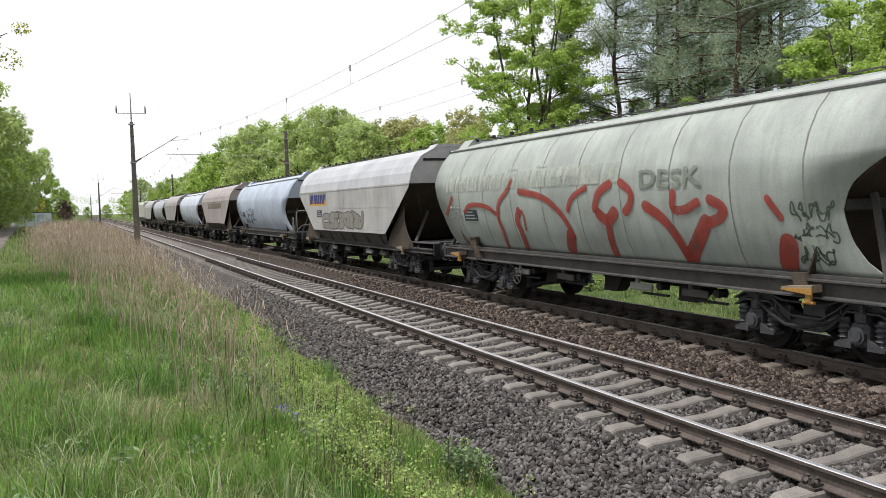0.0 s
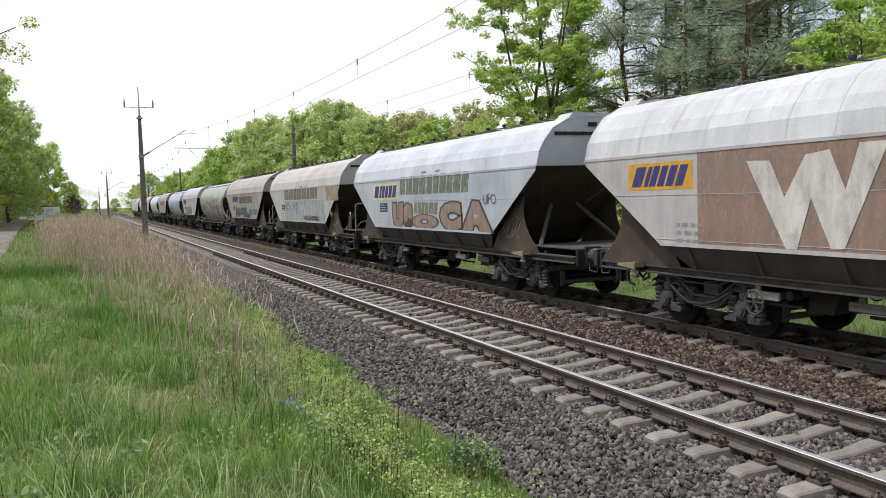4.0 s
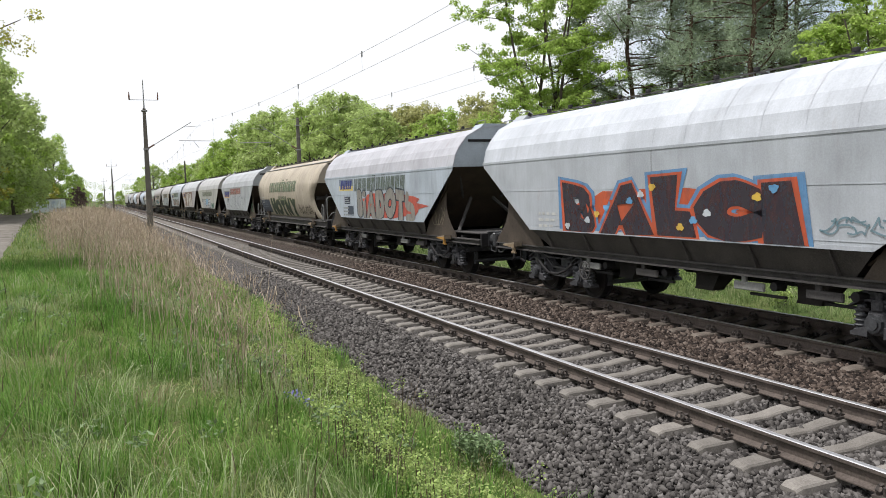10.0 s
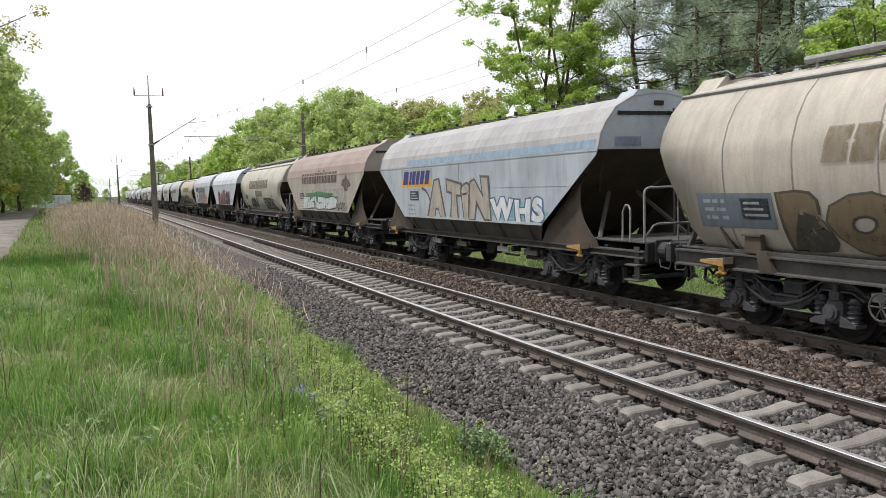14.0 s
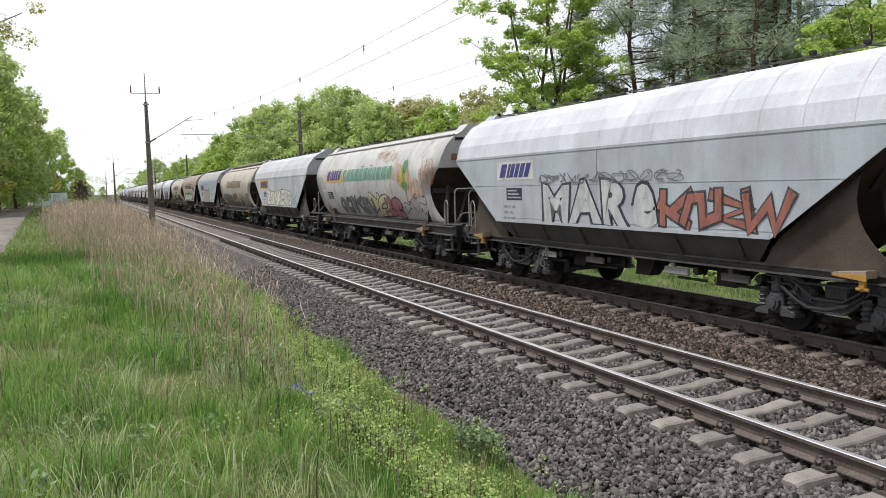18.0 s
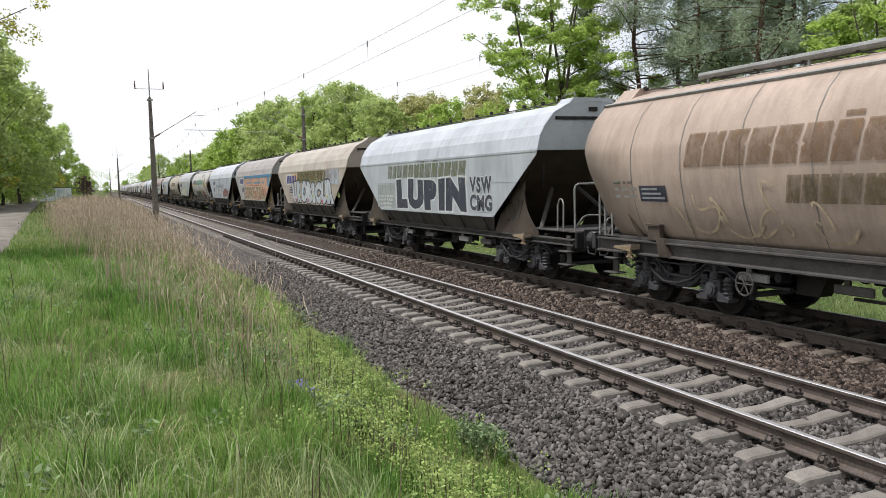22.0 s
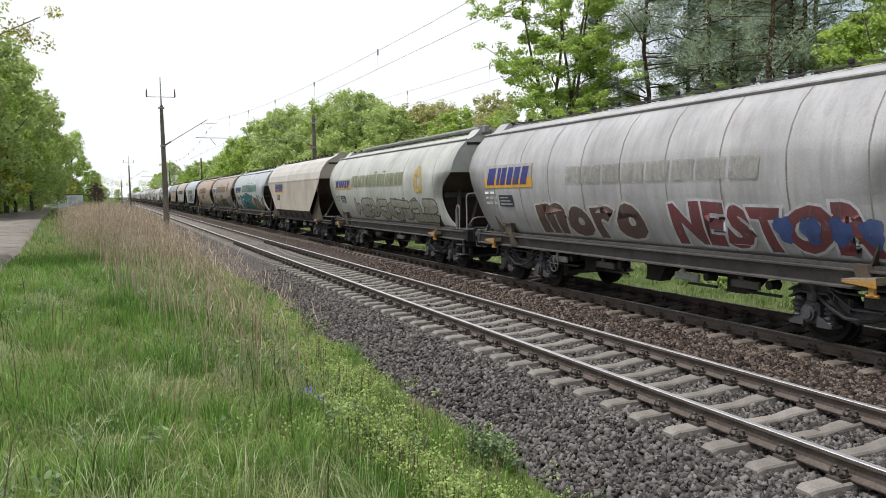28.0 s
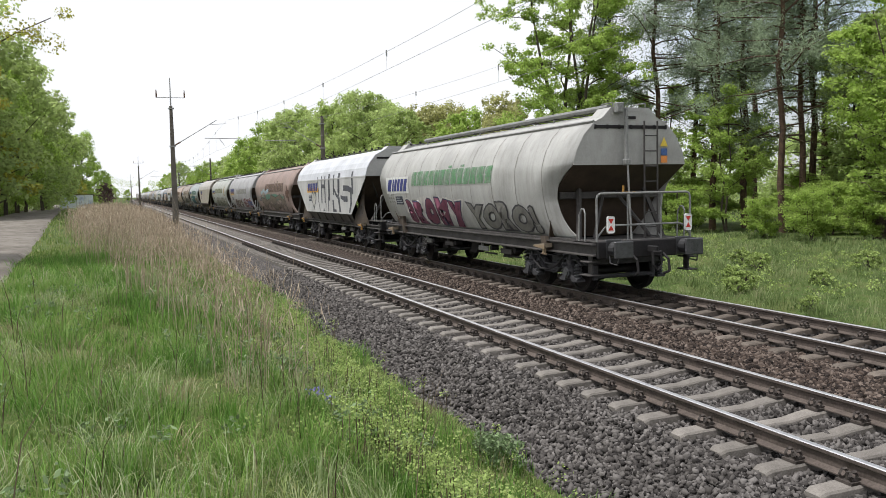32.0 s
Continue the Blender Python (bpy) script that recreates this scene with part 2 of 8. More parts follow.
def grass_material(name, lush, pale, straw):
    m, nt, b = nodes(name, 0.6, 0.0, 0.22)
    g = nt.nodes.new("ShaderNodeNewGeometry")
    r = g.outputs["Random Per Island"]
    v = coords(nt)
    a = ramp(nt, r, [(0.0, tuple(x * 0.6 for x in lush)), (0.6, lush), (1.0, pale)])
    c = ramp(nt, r, [(0.0, tuple(x * 0.75 for x in lush)), (0.35, pale), (0.72, pale), (1.0, straw)])
    col = blend(nt, ramp(nt, noise_tex(nt, v, 0.75, 5), [(0.42, 0.0), (0.6, 1.0)]), a, c)
    col = blend(nt, ramp(nt, noise_tex(nt, v, 1.9, 4), [(0.60, 0.0), (0.74, 0.5)]), col, straw)
    nt.links.new(col, b.inputs["Base Color"])
    t = nt.nodes.new("ShaderNodeBsdfTranslucent")
    nt.links.new(col, t.inputs[0])
    mx = nt.nodes.new("ShaderNodeMixShader")
    mx.inputs[0].default_value = 0.35
    nt.links.new(b.outputs[0], mx.inputs[1])
    nt.links.new(t.outputs[0], mx.inputs[2])
    nt.links.new(mx.outputs[0], nt.nodes["Material Output"].inputs[0])
    return m


M_GRASS = grass_material("grass_blades", (0.142, 0.230, 0.047), (0.295, 0.350, 0.132), (0.42, 0.375, 0.21))
M_VERGE_GRASS = grass_material("verge_grass_blades", (0.1560, 0.2280, 0.0750), (0.2520, 0.3120, 0.1313), (0.3960, 0.3720, 0.2250))
M_PALE_GRASS = grass_material("pale_grass_blades", (0.25, 0.345, 0.122), (0.37, 0.42, 0.235), (0.44, 0.41, 0.265))
M_LUSH_GRASS = grass_material("lush_grass_blades", (0.098, 0.226, 0.034), (0.208, 0.352, 0.078), (0.29, 0.31, 0.13))
M_SAGE = islands("grey_green_leaves", leaf_stops((0.18, 0.25, 0.12)), 0.6, 0.3, 0, 0.3)

# ---- builders ----
def part(name, bm, material, parent=None, label="", smooth=False):
    me = bpy.data.meshes.new(name)
    bm.to_mesh(me)
    bm.free()
    me.materials.append(material)
    if smooth:
        me.shade_smooth()
    ob = new(name, me)
    ob.parent = parent
    if label:
        tagged(ob, label)
    return ob


def numpy_mesh(name, verts, faces, material):
    """Fast mesh from an (n, 3) array and an (m, k) array of corners."""
    me = bpy.data.meshes.new(name)
    n, (m, k) = len(verts), faces.shape
    me.vertices.add(n)
    me.vertices.foreach_set("co", np.ascontiguousarray(verts, dtype=np.float32).ravel())
    me.loops.add(m * k)
    me.loops.foreach_set("vertex_index", np.ascontiguousarray(faces, dtype=np.int32).ravel())
    me.polygons.add(m)
    me.polygons.foreach_set("loop_start", np.arange(0, m * k, k, dtype=np.int32))
    me.update(calc_edges=True)
    me.materials.append(material)
    return me


def box(bm, x, y, z, sx, sy, sz, turn=None, bevel=0.0):
    r = bmesh.ops.create_cube(bm, size=1.0)
    vs = r["verts"]
    for v in vs:
        v.co = Vector((v.co.x * sx, v.co.y * sy, v.co.z * sz))
    if bevel:
        es = list({e for v in vs for e in v.link_edges})
        out = bmesh.ops.bevel(bm, geom=es, offset=bevel, segments=1, affect="EDGES")
        vs = list({v for f in out["faces"] for v in f.verts} | {v for v in vs if v.is_valid})
    m = Matrix.Translation((x, y, z)) @ (turn if turn else Matrix.Identity(4))
    bmesh.ops.transform(bm, matrix=m, verts=vs)


def tube(bm, a, b, r, n=8, r2=None):
    a, b = Vector(a), Vector(b)
    d = b - a
    m = Matrix.Translation((a + b) / 2) @ d.to_track_quat("Z", "Y").to_matrix().to_4x4()
    bmesh.ops.create_cone(bm, cap_ends=True, segments=n, radius1=r, radius2=r if r2 is None else r2, depth=d.length, matrix=m)


def pipe(bm, pts, r, n=6):
    for a, b in zip(pts, pts[1:]):
        tube(bm, a, b, r, n)


def prism(bm, outline, x0, x1):
    """A plate: outline of (y, z) drawn out from x0 to x1."""
    a = [bm.verts.new((x0, y, z)) for y, z in outline]
    b = [bm.verts.new((x1, y, z)) for y, z in outline]
    bm.faces.new(a)
    bm.faces.new(b[::-1])
    n = len(a)
    for i in range(n):
        bm.faces.new((a[i], b[i], b[(i + 1) % n], a[(i + 1) % n])[::-1])
    bmesh.ops.recalc_face_normals(bm, faces=bm.faces)


def sheet(bm, rows):
    """A surface through rows of points."""
    grid = [[bm.verts.new(p) for p in row] for row in rows]
    for r0, r1 in zip(grid, grid[1:]):
        for i in range(len(r0) - 1):
            bm.faces.new((r0[i], r0[i + 1], r1[i + 1], r1[i]))


def thicken(bm, d):
    """Give a surface a thickness d against its normals."""
    bmesh.ops.recalc_face_normals(bm, faces=bm.faces)
    bmesh.ops.solidify(bm, geom=bm.faces[:], thickness=d)


# ---- ground ----
TRACK2 = 3.883


def lerp(x, pts):
    return float(np.interp(x, [p[0] for p in pts], [p[1] for p in pts]))


BANK = [(-60, 0.9), (-16, 0.65), (-12, 0.5), (-8.5, 0.5), (-7.0, 0.55), (-5.5, 0.38), (-4.2, -0.1), (-3.2, -0.45), (-2.4, -0.66), (-1.5, -0.75), (6.0, -0.8), (7.2, -0.62), (9, -0.55), (20, -0.4), (30, -0.2), (60, 0.2)]


def ground_z(x, y):
    z = lerp(x, BANK)
    if not -2.4 < x < 6.5:
        z += 0.10 * noise.noise((x * 0.35, y * 0.25, 0)) + 0.04 * noise.noise((x * 1.3, y * 1.1, 3))
    return z


def path_mid(y):
    return lerp(y, [(-40, -9.6), (0, -10.5), (17, -11.3), (32, -12.0), (79, -14.6), (120, -16.6), (175, -18.6), (300, -24.0)])


def build_ground():
    xs = [-2500, -900, -400, -180, -100, -60, -40, -30, -24, -20, -18] + list(np.arange(-16.5, -2.0, 0.5)) + [-1.5, 0, 2, 4, 6] + list(np.arange(6.5, 24, 0.75)) + [26, 30, 40, 60, 100, 180, 400, 900, 2500]
    ys = [-2500, -600, -200, -90, -40, -20, -10] + list(np.arange(-5, 40, 0.75)) + list(np.arange(40, 120, 3.0)) + [130, 150, 180, 220, 280, 360, 500, 800, 1400, 2600]
    verts = np.array([(x, y, ground_z(x, y)) for y in ys for x in xs])
    n = len(xs)
    faces = np.array([(j * n + i, j * n + i + 1, (j + 1) * n + i + 1, (j + 1) * n + i) for j in range(len(ys) - 1) for i in range(n - 1)])
    m, nt, b = nodes("meadow_soil", 0.95, 0, 0.15)
    v = coords(nt)
    col = ramp(nt, noise_tex(nt, v, 0.5, 6), [(0.3, (0.032, 0.055, 0.014)), (0.5, (0.06, 0.095, 0.022)), (0.7, (0.105, 0.115, 0.04))])
    col = blend(nt, ramp(nt, noise_tex(nt, v, 7, 5), [(0.5, 0.0), (0.75, 0.7)]), col, (0.14, 0.105, 0.065))
    nt.links.new(col, b.inputs["Base Color"])
    bump(nt, b, noise_tex(nt, v, 18, 5), 0.8, 0.05)
    ob = new("ground", numpy_mesh("ground", verts, faces, m))
    ob.data.shade_smooth()
    tagged(ob, "green grassy ground sloping down to the railway line", "ground", kind="structure")


build_ground()


def build_path():
    ys = list(np.arange(-12, 60, 1.5)) + list(np.arange(60, 260, 6))
    rows = []
    bm = bmesh.new()
    for y in ys:
        c = path_mid(y)
        row = []
        for k, f in enumerate((-1, -0.8, -0.5, -0.2, 0.1, 0.4, 0.7, 0.9, 1.0)):
            edge = 0.2 * noise.noise((y * 0.5, f * 3, 1))
            x = c + 2.6 * f + (edge if abs(f) == 1 else 0)
            rut = -0.02 if abs(abs(f) - 0.5) < 0.15 else 0
            row.append((x, y, ground_z(x, y) + (0.10 if abs(f) < 1 else -0.08) + rut + 0.01 * noise.noise((x, y, 9))))
        rows.append(row)
    sheet(bm, rows)
    m, nt, b = nodes("sandy_path", 0.95, 0, 0.15)
    v = coords(nt)
    col = ramp(nt, noise_tex(nt, v, 0.8, 7), [(0.3, (0.098, 0.086, 0.073)), (0.5, (0.168, 0.151, 0.132)), (0.75, (0.238, 0.217, 0.19))])
    col = blend(nt, ramp(nt, noise_tex(nt, v, 2.2, 5), [(0.52, 0.0), (0.66, 0.75)]), col, (0.095, 0.082, 0.066))
    nt.links.new(col, b.inputs["Base Color"])
    bump(nt, b, noise_tex(nt, v, 25, 4), 0.5, 0.03)
    ob = part("path", bm, m, None, "", True)
    tagged(ob, "pale worn sandy track beside the grass", "path", kind="structure")


build_path()

BED = [(-2.75, -0.72), (-2.35, -0.58), (-1.65, -0.335), (-1.3, -0.282), (0, -0.296), (1.3, -0.280), (1.95, -0.245), (2.6, -0.262), (3.1, -0.28), (TRACK2, -0.305), (TRACK2 + 1.3, -0.30), (TRACK2 + 1.8, -0.33), (TRACK2 + 2.6, -0.66), (TRACK2 + 2.9, -0.75)]


def bed_z(x, y):
    return lerp(x, BED) + 0.025 * noise.noise((x * 1.7, y * 1.7, 5))


def build_bed():
    xs = list(np.arange(-2.75, TRACK2 + 2.95, 0.25))
    ys = [-60, -30, -15] + list(np.arange(-6, 40, 0.5)) + [45, 55, 70, 90, 130, 200, 300, 500, 900]
    n = len(xs)
    verts = np.array([(x, y, bed_z(x, y) - 0.01) for y in ys for x in xs])
    faces = np.array([(j * n + i, j * n + i + 1, (j + 1) * n + i + 1, (j + 1) * n + i) for j in range(len(ys) - 1) for i in range(n - 1)])
    m, nt, b = nodes("ballast_bed", 0.95, 0, 0.15)
    v = coords(nt)
    vor = nt.nodes.new("ShaderNodeTexVoronoi")
    vor.inputs["Scale"].default_value = 23
    nt.links.new(v, vor.inputs["Vector"])
    grey = ramp(nt, vor.outputs["Color"], [(0.1, (0.018, 0.016, 0.0155)), (0.5, (0.070, 0.063, 0.060)), (0.9, (0.155, 0.142, 0.134))])
    # shade below the train, put into the bed colour
    shaded_bed = ramp(nt, vor.outputs["Color"], [(0.1, (0.006, 0.0055, 0.005)), (0.9, (0.032, 0.028, 0.026))])
    brown = ramp(nt, vor.outputs["Color"], [(0.1, (0.014, 0.011, 0.0095)), (0.5, (0.052, 0.039, 0.032)), (0.9, (0.125, 0.096, 0.079))])
    sep = nt.nodes.new("ShaderNodeSeparateXYZ")
    nt.links.new(v, sep.inputs[0])
    side = nt.nodes.new("ShaderNodeMapRange")
    side.inputs[1].default_value, side.inputs[2].default_value = 0.5, 2.2
    nt.links.new(sep.outputs[0], side.inputs[0])
    # from x = 3 on, the bed takes this painted shade
    shade_mask = nt.nodes.new("ShaderNodeMapRange")
    shade_mask.inputs[1].default_value, shade_mask.inputs[2].default_value = 3.0, 3.3
    nt.links.new(sep.outputs[0], shade_mask.inputs[0])
    nt.links.new(blend(nt, shade_mask.outputs[0], blend(nt, side.outputs[0], grey, brown), shaded_bed), b.inputs["Base Color"])
    bump(nt, b, vor.outputs["Distance"], 1.0, 0.04)
    ob = new("ballast_bed", numpy_mesh("ballast_bed", verts, faces, m))
    tagged(ob, "grey and brown crushed stone bed under both tracks", "ballast", kind="structure")


build_bed()


PHASE1, PHASE2 = 10.964, 10.740   # place of one sleeper on each track


def scatter_stones(name, count, xr, yr, size, material, seed):
    """Loose crushed stones, joined: eight jittered corners each."""
    rng = np.random.default_rng(seed)
    x = rng.uniform(*xr, count)
    u = rng.uniform(0, 1, count)
    y = yr[0] + (yr[1] - yr[0]) * u ** 1.6
    bare = np.zeros(count, bool)
    for mid, phase in ((0.0, PHASE1), (TRACK2, PHASE2)):
        off = (y - phase + 0.3) % 0.6 - 0.3
        bare |= (np.abs(x - mid) < 1.26) & (np.abs(off) < 0.125) & (rng.uniform(0, 1, count) < 0.985)
    x, y = x[~bare], y[~bare]
    count = len(x)
    z = np.interp(x, [p[0] for p in BED], [p[1] for p in BED])
    s = size * rng.uniform(0.55, 1.35, count)
    corner = np.array([(a, b, c) for a in (-1, 1) for b in (-1, 1) for c in (-1, 1)], float) * 0.5
    v = corner[None] * rng.uniform(0.5, 1.25, (count, 8, 3))
    v *= (s[:, None] * np.stack([rng.uniform(0.95, 1.6, count), rng.uniform(0.65, 1.05, count), rng.uniform(0.45, 0.8, count)], 1))[:, None, :]
    q = rng.normal(size=(count, 4)) * (1, 0.7, 0.7, 1)
    q /= np.linalg.norm(q, axis=1)[:, None]
    w, a, b, c = q.T
    rot = np.stack([1 - 2 * (b * b + c * c), 2 * (a * b - c * w), 2 * (a * c + b * w), 2 * (a * b + c * w), 1 - 2 * (a * a + c * c), 2 * (b * c - a * w), 2 * (a * c - b * w), 2 * (b * c + a * w), 1 - 2 * (a * a + b * b)], 1).reshape(-1, 3, 3)
    v = np.einsum("nij,nkj->nki", rot, v)
    v += np.stack([x, y, z + s * rng.uniform(-0.05, 0.62, count)], 1)[:, None, :]
    quads = np.array([(0, 1, 3, 2), (4, 6, 7, 5), (0, 4, 5, 1), (2, 3, 7, 6), (0, 2, 6, 4), (1, 5, 7, 3)])
    faces = (quads[None] + (np.arange(count) * 8)[:, None, None]).reshape(-1, 4)
    ob = new(name, numpy_mesh(name, v.reshape(-1, 3), faces, material))
    return ob


tagged(scatter_stones("ballast_stones", 84000, (-2.7, 1.3), (3.2, 28), 0.048, M_STONE, 11), "loose grey crushed ballast stones", "ballast", kind="stuff")
# stones beneath the train, coloured dark for its shade
tagged(scatter_stones("oily_ballast_stones", 16000, (3.05, TRACK2 + 2.6), (8, 28), 0.052, M_STONE_SHADED, 13), "crushed ballast stones with the train's shade in their dark colour", "ballast", kind="stuff")
tagged(scatter_stones("brown_ballast_stones", 34000, (1.1, 3.05), (6.5, 28), 0.052, M_STONE_RUST, 12), "loose rust-brown crushed ballast stones between the tracks", "ballast", kind="stuff")


# ---- tracks ----
RAIL = [(-0.075, -0.172), (-0.075, -0.160), (-0.012, -0.135), (-0.009, -0.050), (-0.036, -0.036), (-0.036, -0.006), (-0.028, 0.0), (0.028, 0.0), (0.036, -0.006), (0.036, -0.036), (0.009, -0.050), (0.012, -0.135), (0.075, -0.160), (0.075, -0.172)]


def build_rail(parent, x):
    bm = bmesh.new()
    ys = [-80, 900]
    rows = [[bm.verts.new((x + px, y, pz)) for px, pz in RAIL] for y in ys]
    n = len(RAIL)
    for i in range(n):
        f = bm.faces.new((rows[0][i], rows[0][(i + 1) % n], rows[1][(i + 1) % n], rows[1][i]))
        f.material_index = 1 if i in (5, 6, 7) else 0
    bmesh.ops.recalc_face_normals(bm, faces=bm.faces)
    ob = part("rail", bm, M_RAIL_SIDE, parent)
    ob.data.materials.append(M_RAIL_TOP)


def sleeper_mesh(material):
    """Concrete sleeper, 2.5 m, thicker under the rails, sagging in the middle."""
    bm = bmesh.new()
    prof = [(-1.25, -0.215, 0.09), (-1.19, -0.185, 0.105), (-0.75, -0.176, 0.11), (-0.45, -0.196, 0.10), (-0.2, -0.232, 0.09), (0.2, -0.232, 0.09), (0.45, -0.196, 0.10), (0.75, -0.176, 0.11), (1.19, -0.185, 0.105), (1.25, -0.215, 0.09)]
    rows = []
    for x, top, w in prof:
        rows.append([bm.verts.new((x, s * ww, z)) for s, ww, z in ((-1, w + 0.03, -0.37), (-1, w, top - 0.018), (-1, w - 0.018, top), (1, w - 0.018, top), (1, w, top - 0.018), (1, w + 0.03, -0.37))])
    for a, b in zip(rows, rows[1:]):
        for i in range(5):
            bm.faces.new((a[i], a[i + 1], b[i + 1], b[i]))
    bm.faces.new(rows[0])
    bm.faces.new(rows[-1][::-1])
    bmesh.ops.recalc_face_normals(bm, faces=bm.faces)
    me = bpy.data.meshes.new("sleeper")
    bm.to_mesh(me)
    bm.free()
    me.materials.append(material)
    return me


def fastening_mesh():
    """Spring clips: two standing loops and a bolt either side of one rail foot."""
    bm = bmesh.new()
    for s in (-1, 1):
        box(bm, s * 0.115, 0, -0.166, 0.11, 0.17, 0.026)
        tube(bm, (s * 0.115, 0, -0.16), (s * 0.115, 0, -0.085), 0.022, 6)
        for d in (-0.05, 0.05):
            loop = [(s * (0.115 + 0.045 * math.cos(k * math.pi / 3)), d, -0.112 + 0.042 * math.sin(k * math.pi / 3)) for k in range(7)]
            pipe(bm, loop, 0.015, 4)
        box(bm, s * 0.065, 0, -0.145, 0.05, 0.13, 0.022)
    me = bpy.data.meshes.new("rail_fastening")
    bm.to_mesh(me)
    bm.free()
    me.materials.append(M_CLIP)
    return me


SLEEPER, FASTENING = sleeper_mesh(M_SLEEPER), fastening_mesh()
SLEEPER_BROWN = sleeper_mesh(M_SLEEPER_BROWN)


def build_track(name, x, phase, sleeper, label):
    tr = new(name)
    tagged(tr, label, "railway track", kind="structure")
    build_rail(tr, x - 0.7535)
    build_rail(tr, x + 0.7535)
    rng = random.Random(int(x * 10) + 4)
    k0 = int((-2 - phase) / 0.6)
    for k in range(k0, k0 + 110):
        y = phase + 0.6 * k
        sl = new("sleeper", sleeper)
        sl.parent = tr
        sl.matrix_basis = pose(x + rng.uniform(-0.015, 0.015), y + rng.uniform(-0.012, 0.012), rng.uniform(-0.004, 0.0), 0, 0, rng.uniform(-0.4, 0.4))
        if 2 < y < 42:
            for s in (-0.7535, 0.7535):
                fs = new("rail_fastening", FASTENING)
                fs.parent = tr
                fs.matrix_basis = pose(x + s, y, 0)
    # farther sleepers, joined
    v0 = np.array([v.co for v in sleeper.vertices])
    quads = np.array([list(p.vertices) for p in sleeper.polygons if len(p.vertices) == 4])
    ys = np.concatenate([phase + 0.6 * np.arange(k0 + 110, k0 + 420), phase + 0.6 * np.arange(k0 - 60, k0)])
    vs = v0[None] + np.stack([np.full(len(ys), x), ys, np.zeros(len(ys))], 1)[:, None]
    fs = (quads[None] + (np.arange(len(ys)) * len(v0))[:, None, None]).reshape(-1, 4)
    far = new("far_sleepers", numpy_mesh("far_sleepers", vs.reshape(-1, 3), fs, sleeper.materials[0]))
    far.parent = tr
    tagged(far, kind="stuff")


build_track("track_1", 0.0, PHASE1, SLEEPER, "empty near railway track on concrete sleepers")
build_track("track_2", TRACK2, PHASE2, SLEEPER_BROWN, "far railway track under the grain train")

# ---- overhead line ----
def concrete_pole(x, y, z0, top, spike, arm, lean=0.0):
    """Tapered concrete catenary mast with its hinged bracket."""
    th = new("catenary_mast")
    th.matrix_basis = pose(x, y, z0, 0, lean, 0)
    tagged(th, "weathered grey concrete overhead line mast by the track", "utility pole", "masts along the line")
    h = top - z0
    bm = bmesh.new()
    rows = [[bm.verts.new((sx * w * (1 - 0.5 * f), sy * w * 0.75 * (1 - 0.5 * f), f * h)) for sx, sy in ((-1, -1), (1, -1), (1, 1), (-1, 1))] for f, w in ((0, 0.21), (0.5, 0.2), (1, 0.19))]
    for a, b in zip(rows, rows[1:]):
        for i in range(4):
            bm.faces.new((a[i], a[(i + 1) % 4], b[(i + 1) % 4], b[i]))
    bm.faces.new(rows[-1])
    bmesh.ops.bevel(bm, geom=[e for e in bm.edges if abs((e.verts[0].co - e.verts[1].co).z) > 1], offset=0.025, segments=1, affect="EDGES")
    bmesh.ops.recalc_face_normals(bm, faces=bm.faces)
    part("shaft", bm, M_CONCRETE, th)
    bm = bmesh.new()
    box(bm, 0, 0, 0.1, 0.7, 0.7, 0.5, bevel=0.05)
    part("footing", bm, M_CONCRETE, th)
    if spike:
        bm = bmesh.new()
        tube(bm, (0, 0, h - 0.3), (0, 0, h + spike), 0.05, 8, 0.025)
        part("spike", bm, M_WIRE, th)
        bm = bmesh.new()
        tube(bm, (-0.85, 0, h + spike * 0.30), (0.85, 0, h + spike * 0.30), 0.02)
        part("cross_bar", bm, M_WIRE, th)
        for s in (-0.85, 0.85):
            bm = bmesh.new()
            tube(bm, (s, 0, h + spike * 0.30), (s, 0, h + spike * 0.30 + 0.22), 0.045, 8)
            tube(bm, (s, 0, h + spike * 0.30 + 0.2), (s, 0, h + spike * 0.30 + 0.5), 0.05, 8, 0.02)
            part("insulator", bm, M_INSUL, th)
    if arm:
        d = 1 if arm > 0 else -1
        bm = bmesh.new()
        tube(bm, (0.12 * d, 0, 5.55 - z0), (arm * 0.86, 0, 7.2 - z0), 0.024)
        part("bracket_arm", bm, M_WIRE, th)
        bm = bmesh.new()
        tube(bm, (0.12 * d, 0, 5.55 - z0), (0.5 * d, 0, 5.78 - z0), 0.05, 10)
        part("arm_insulator", bm, M_INSUL, th)
        bm = bmesh.new()
        tube(bm, (arm * 0.62, 0, 6.03 - z0), (arm * 1.30, 0, 6.0 - z0), 0.022)
        tube(bm, (arm * 0.9, 0, 6.0 - z0), (arm * 1.0, 0, 5.55 - z0), 0.014)
        tube(bm, (arm * 0.72, 0, 6.9 - z0), (arm * 1.05, 0, 6.98 - z0), 0.014)
        part("steady_arm", bm, M_WIRE, th)
        for z in (5.5, 7.9 if top > 8.0 else 7.2):
            bm = bmesh.new()
            box(bm, 0, 0, z - z0, 0.36, 0.30, 0.08)
            part("clamp_band", bm, M_WIRE, th)


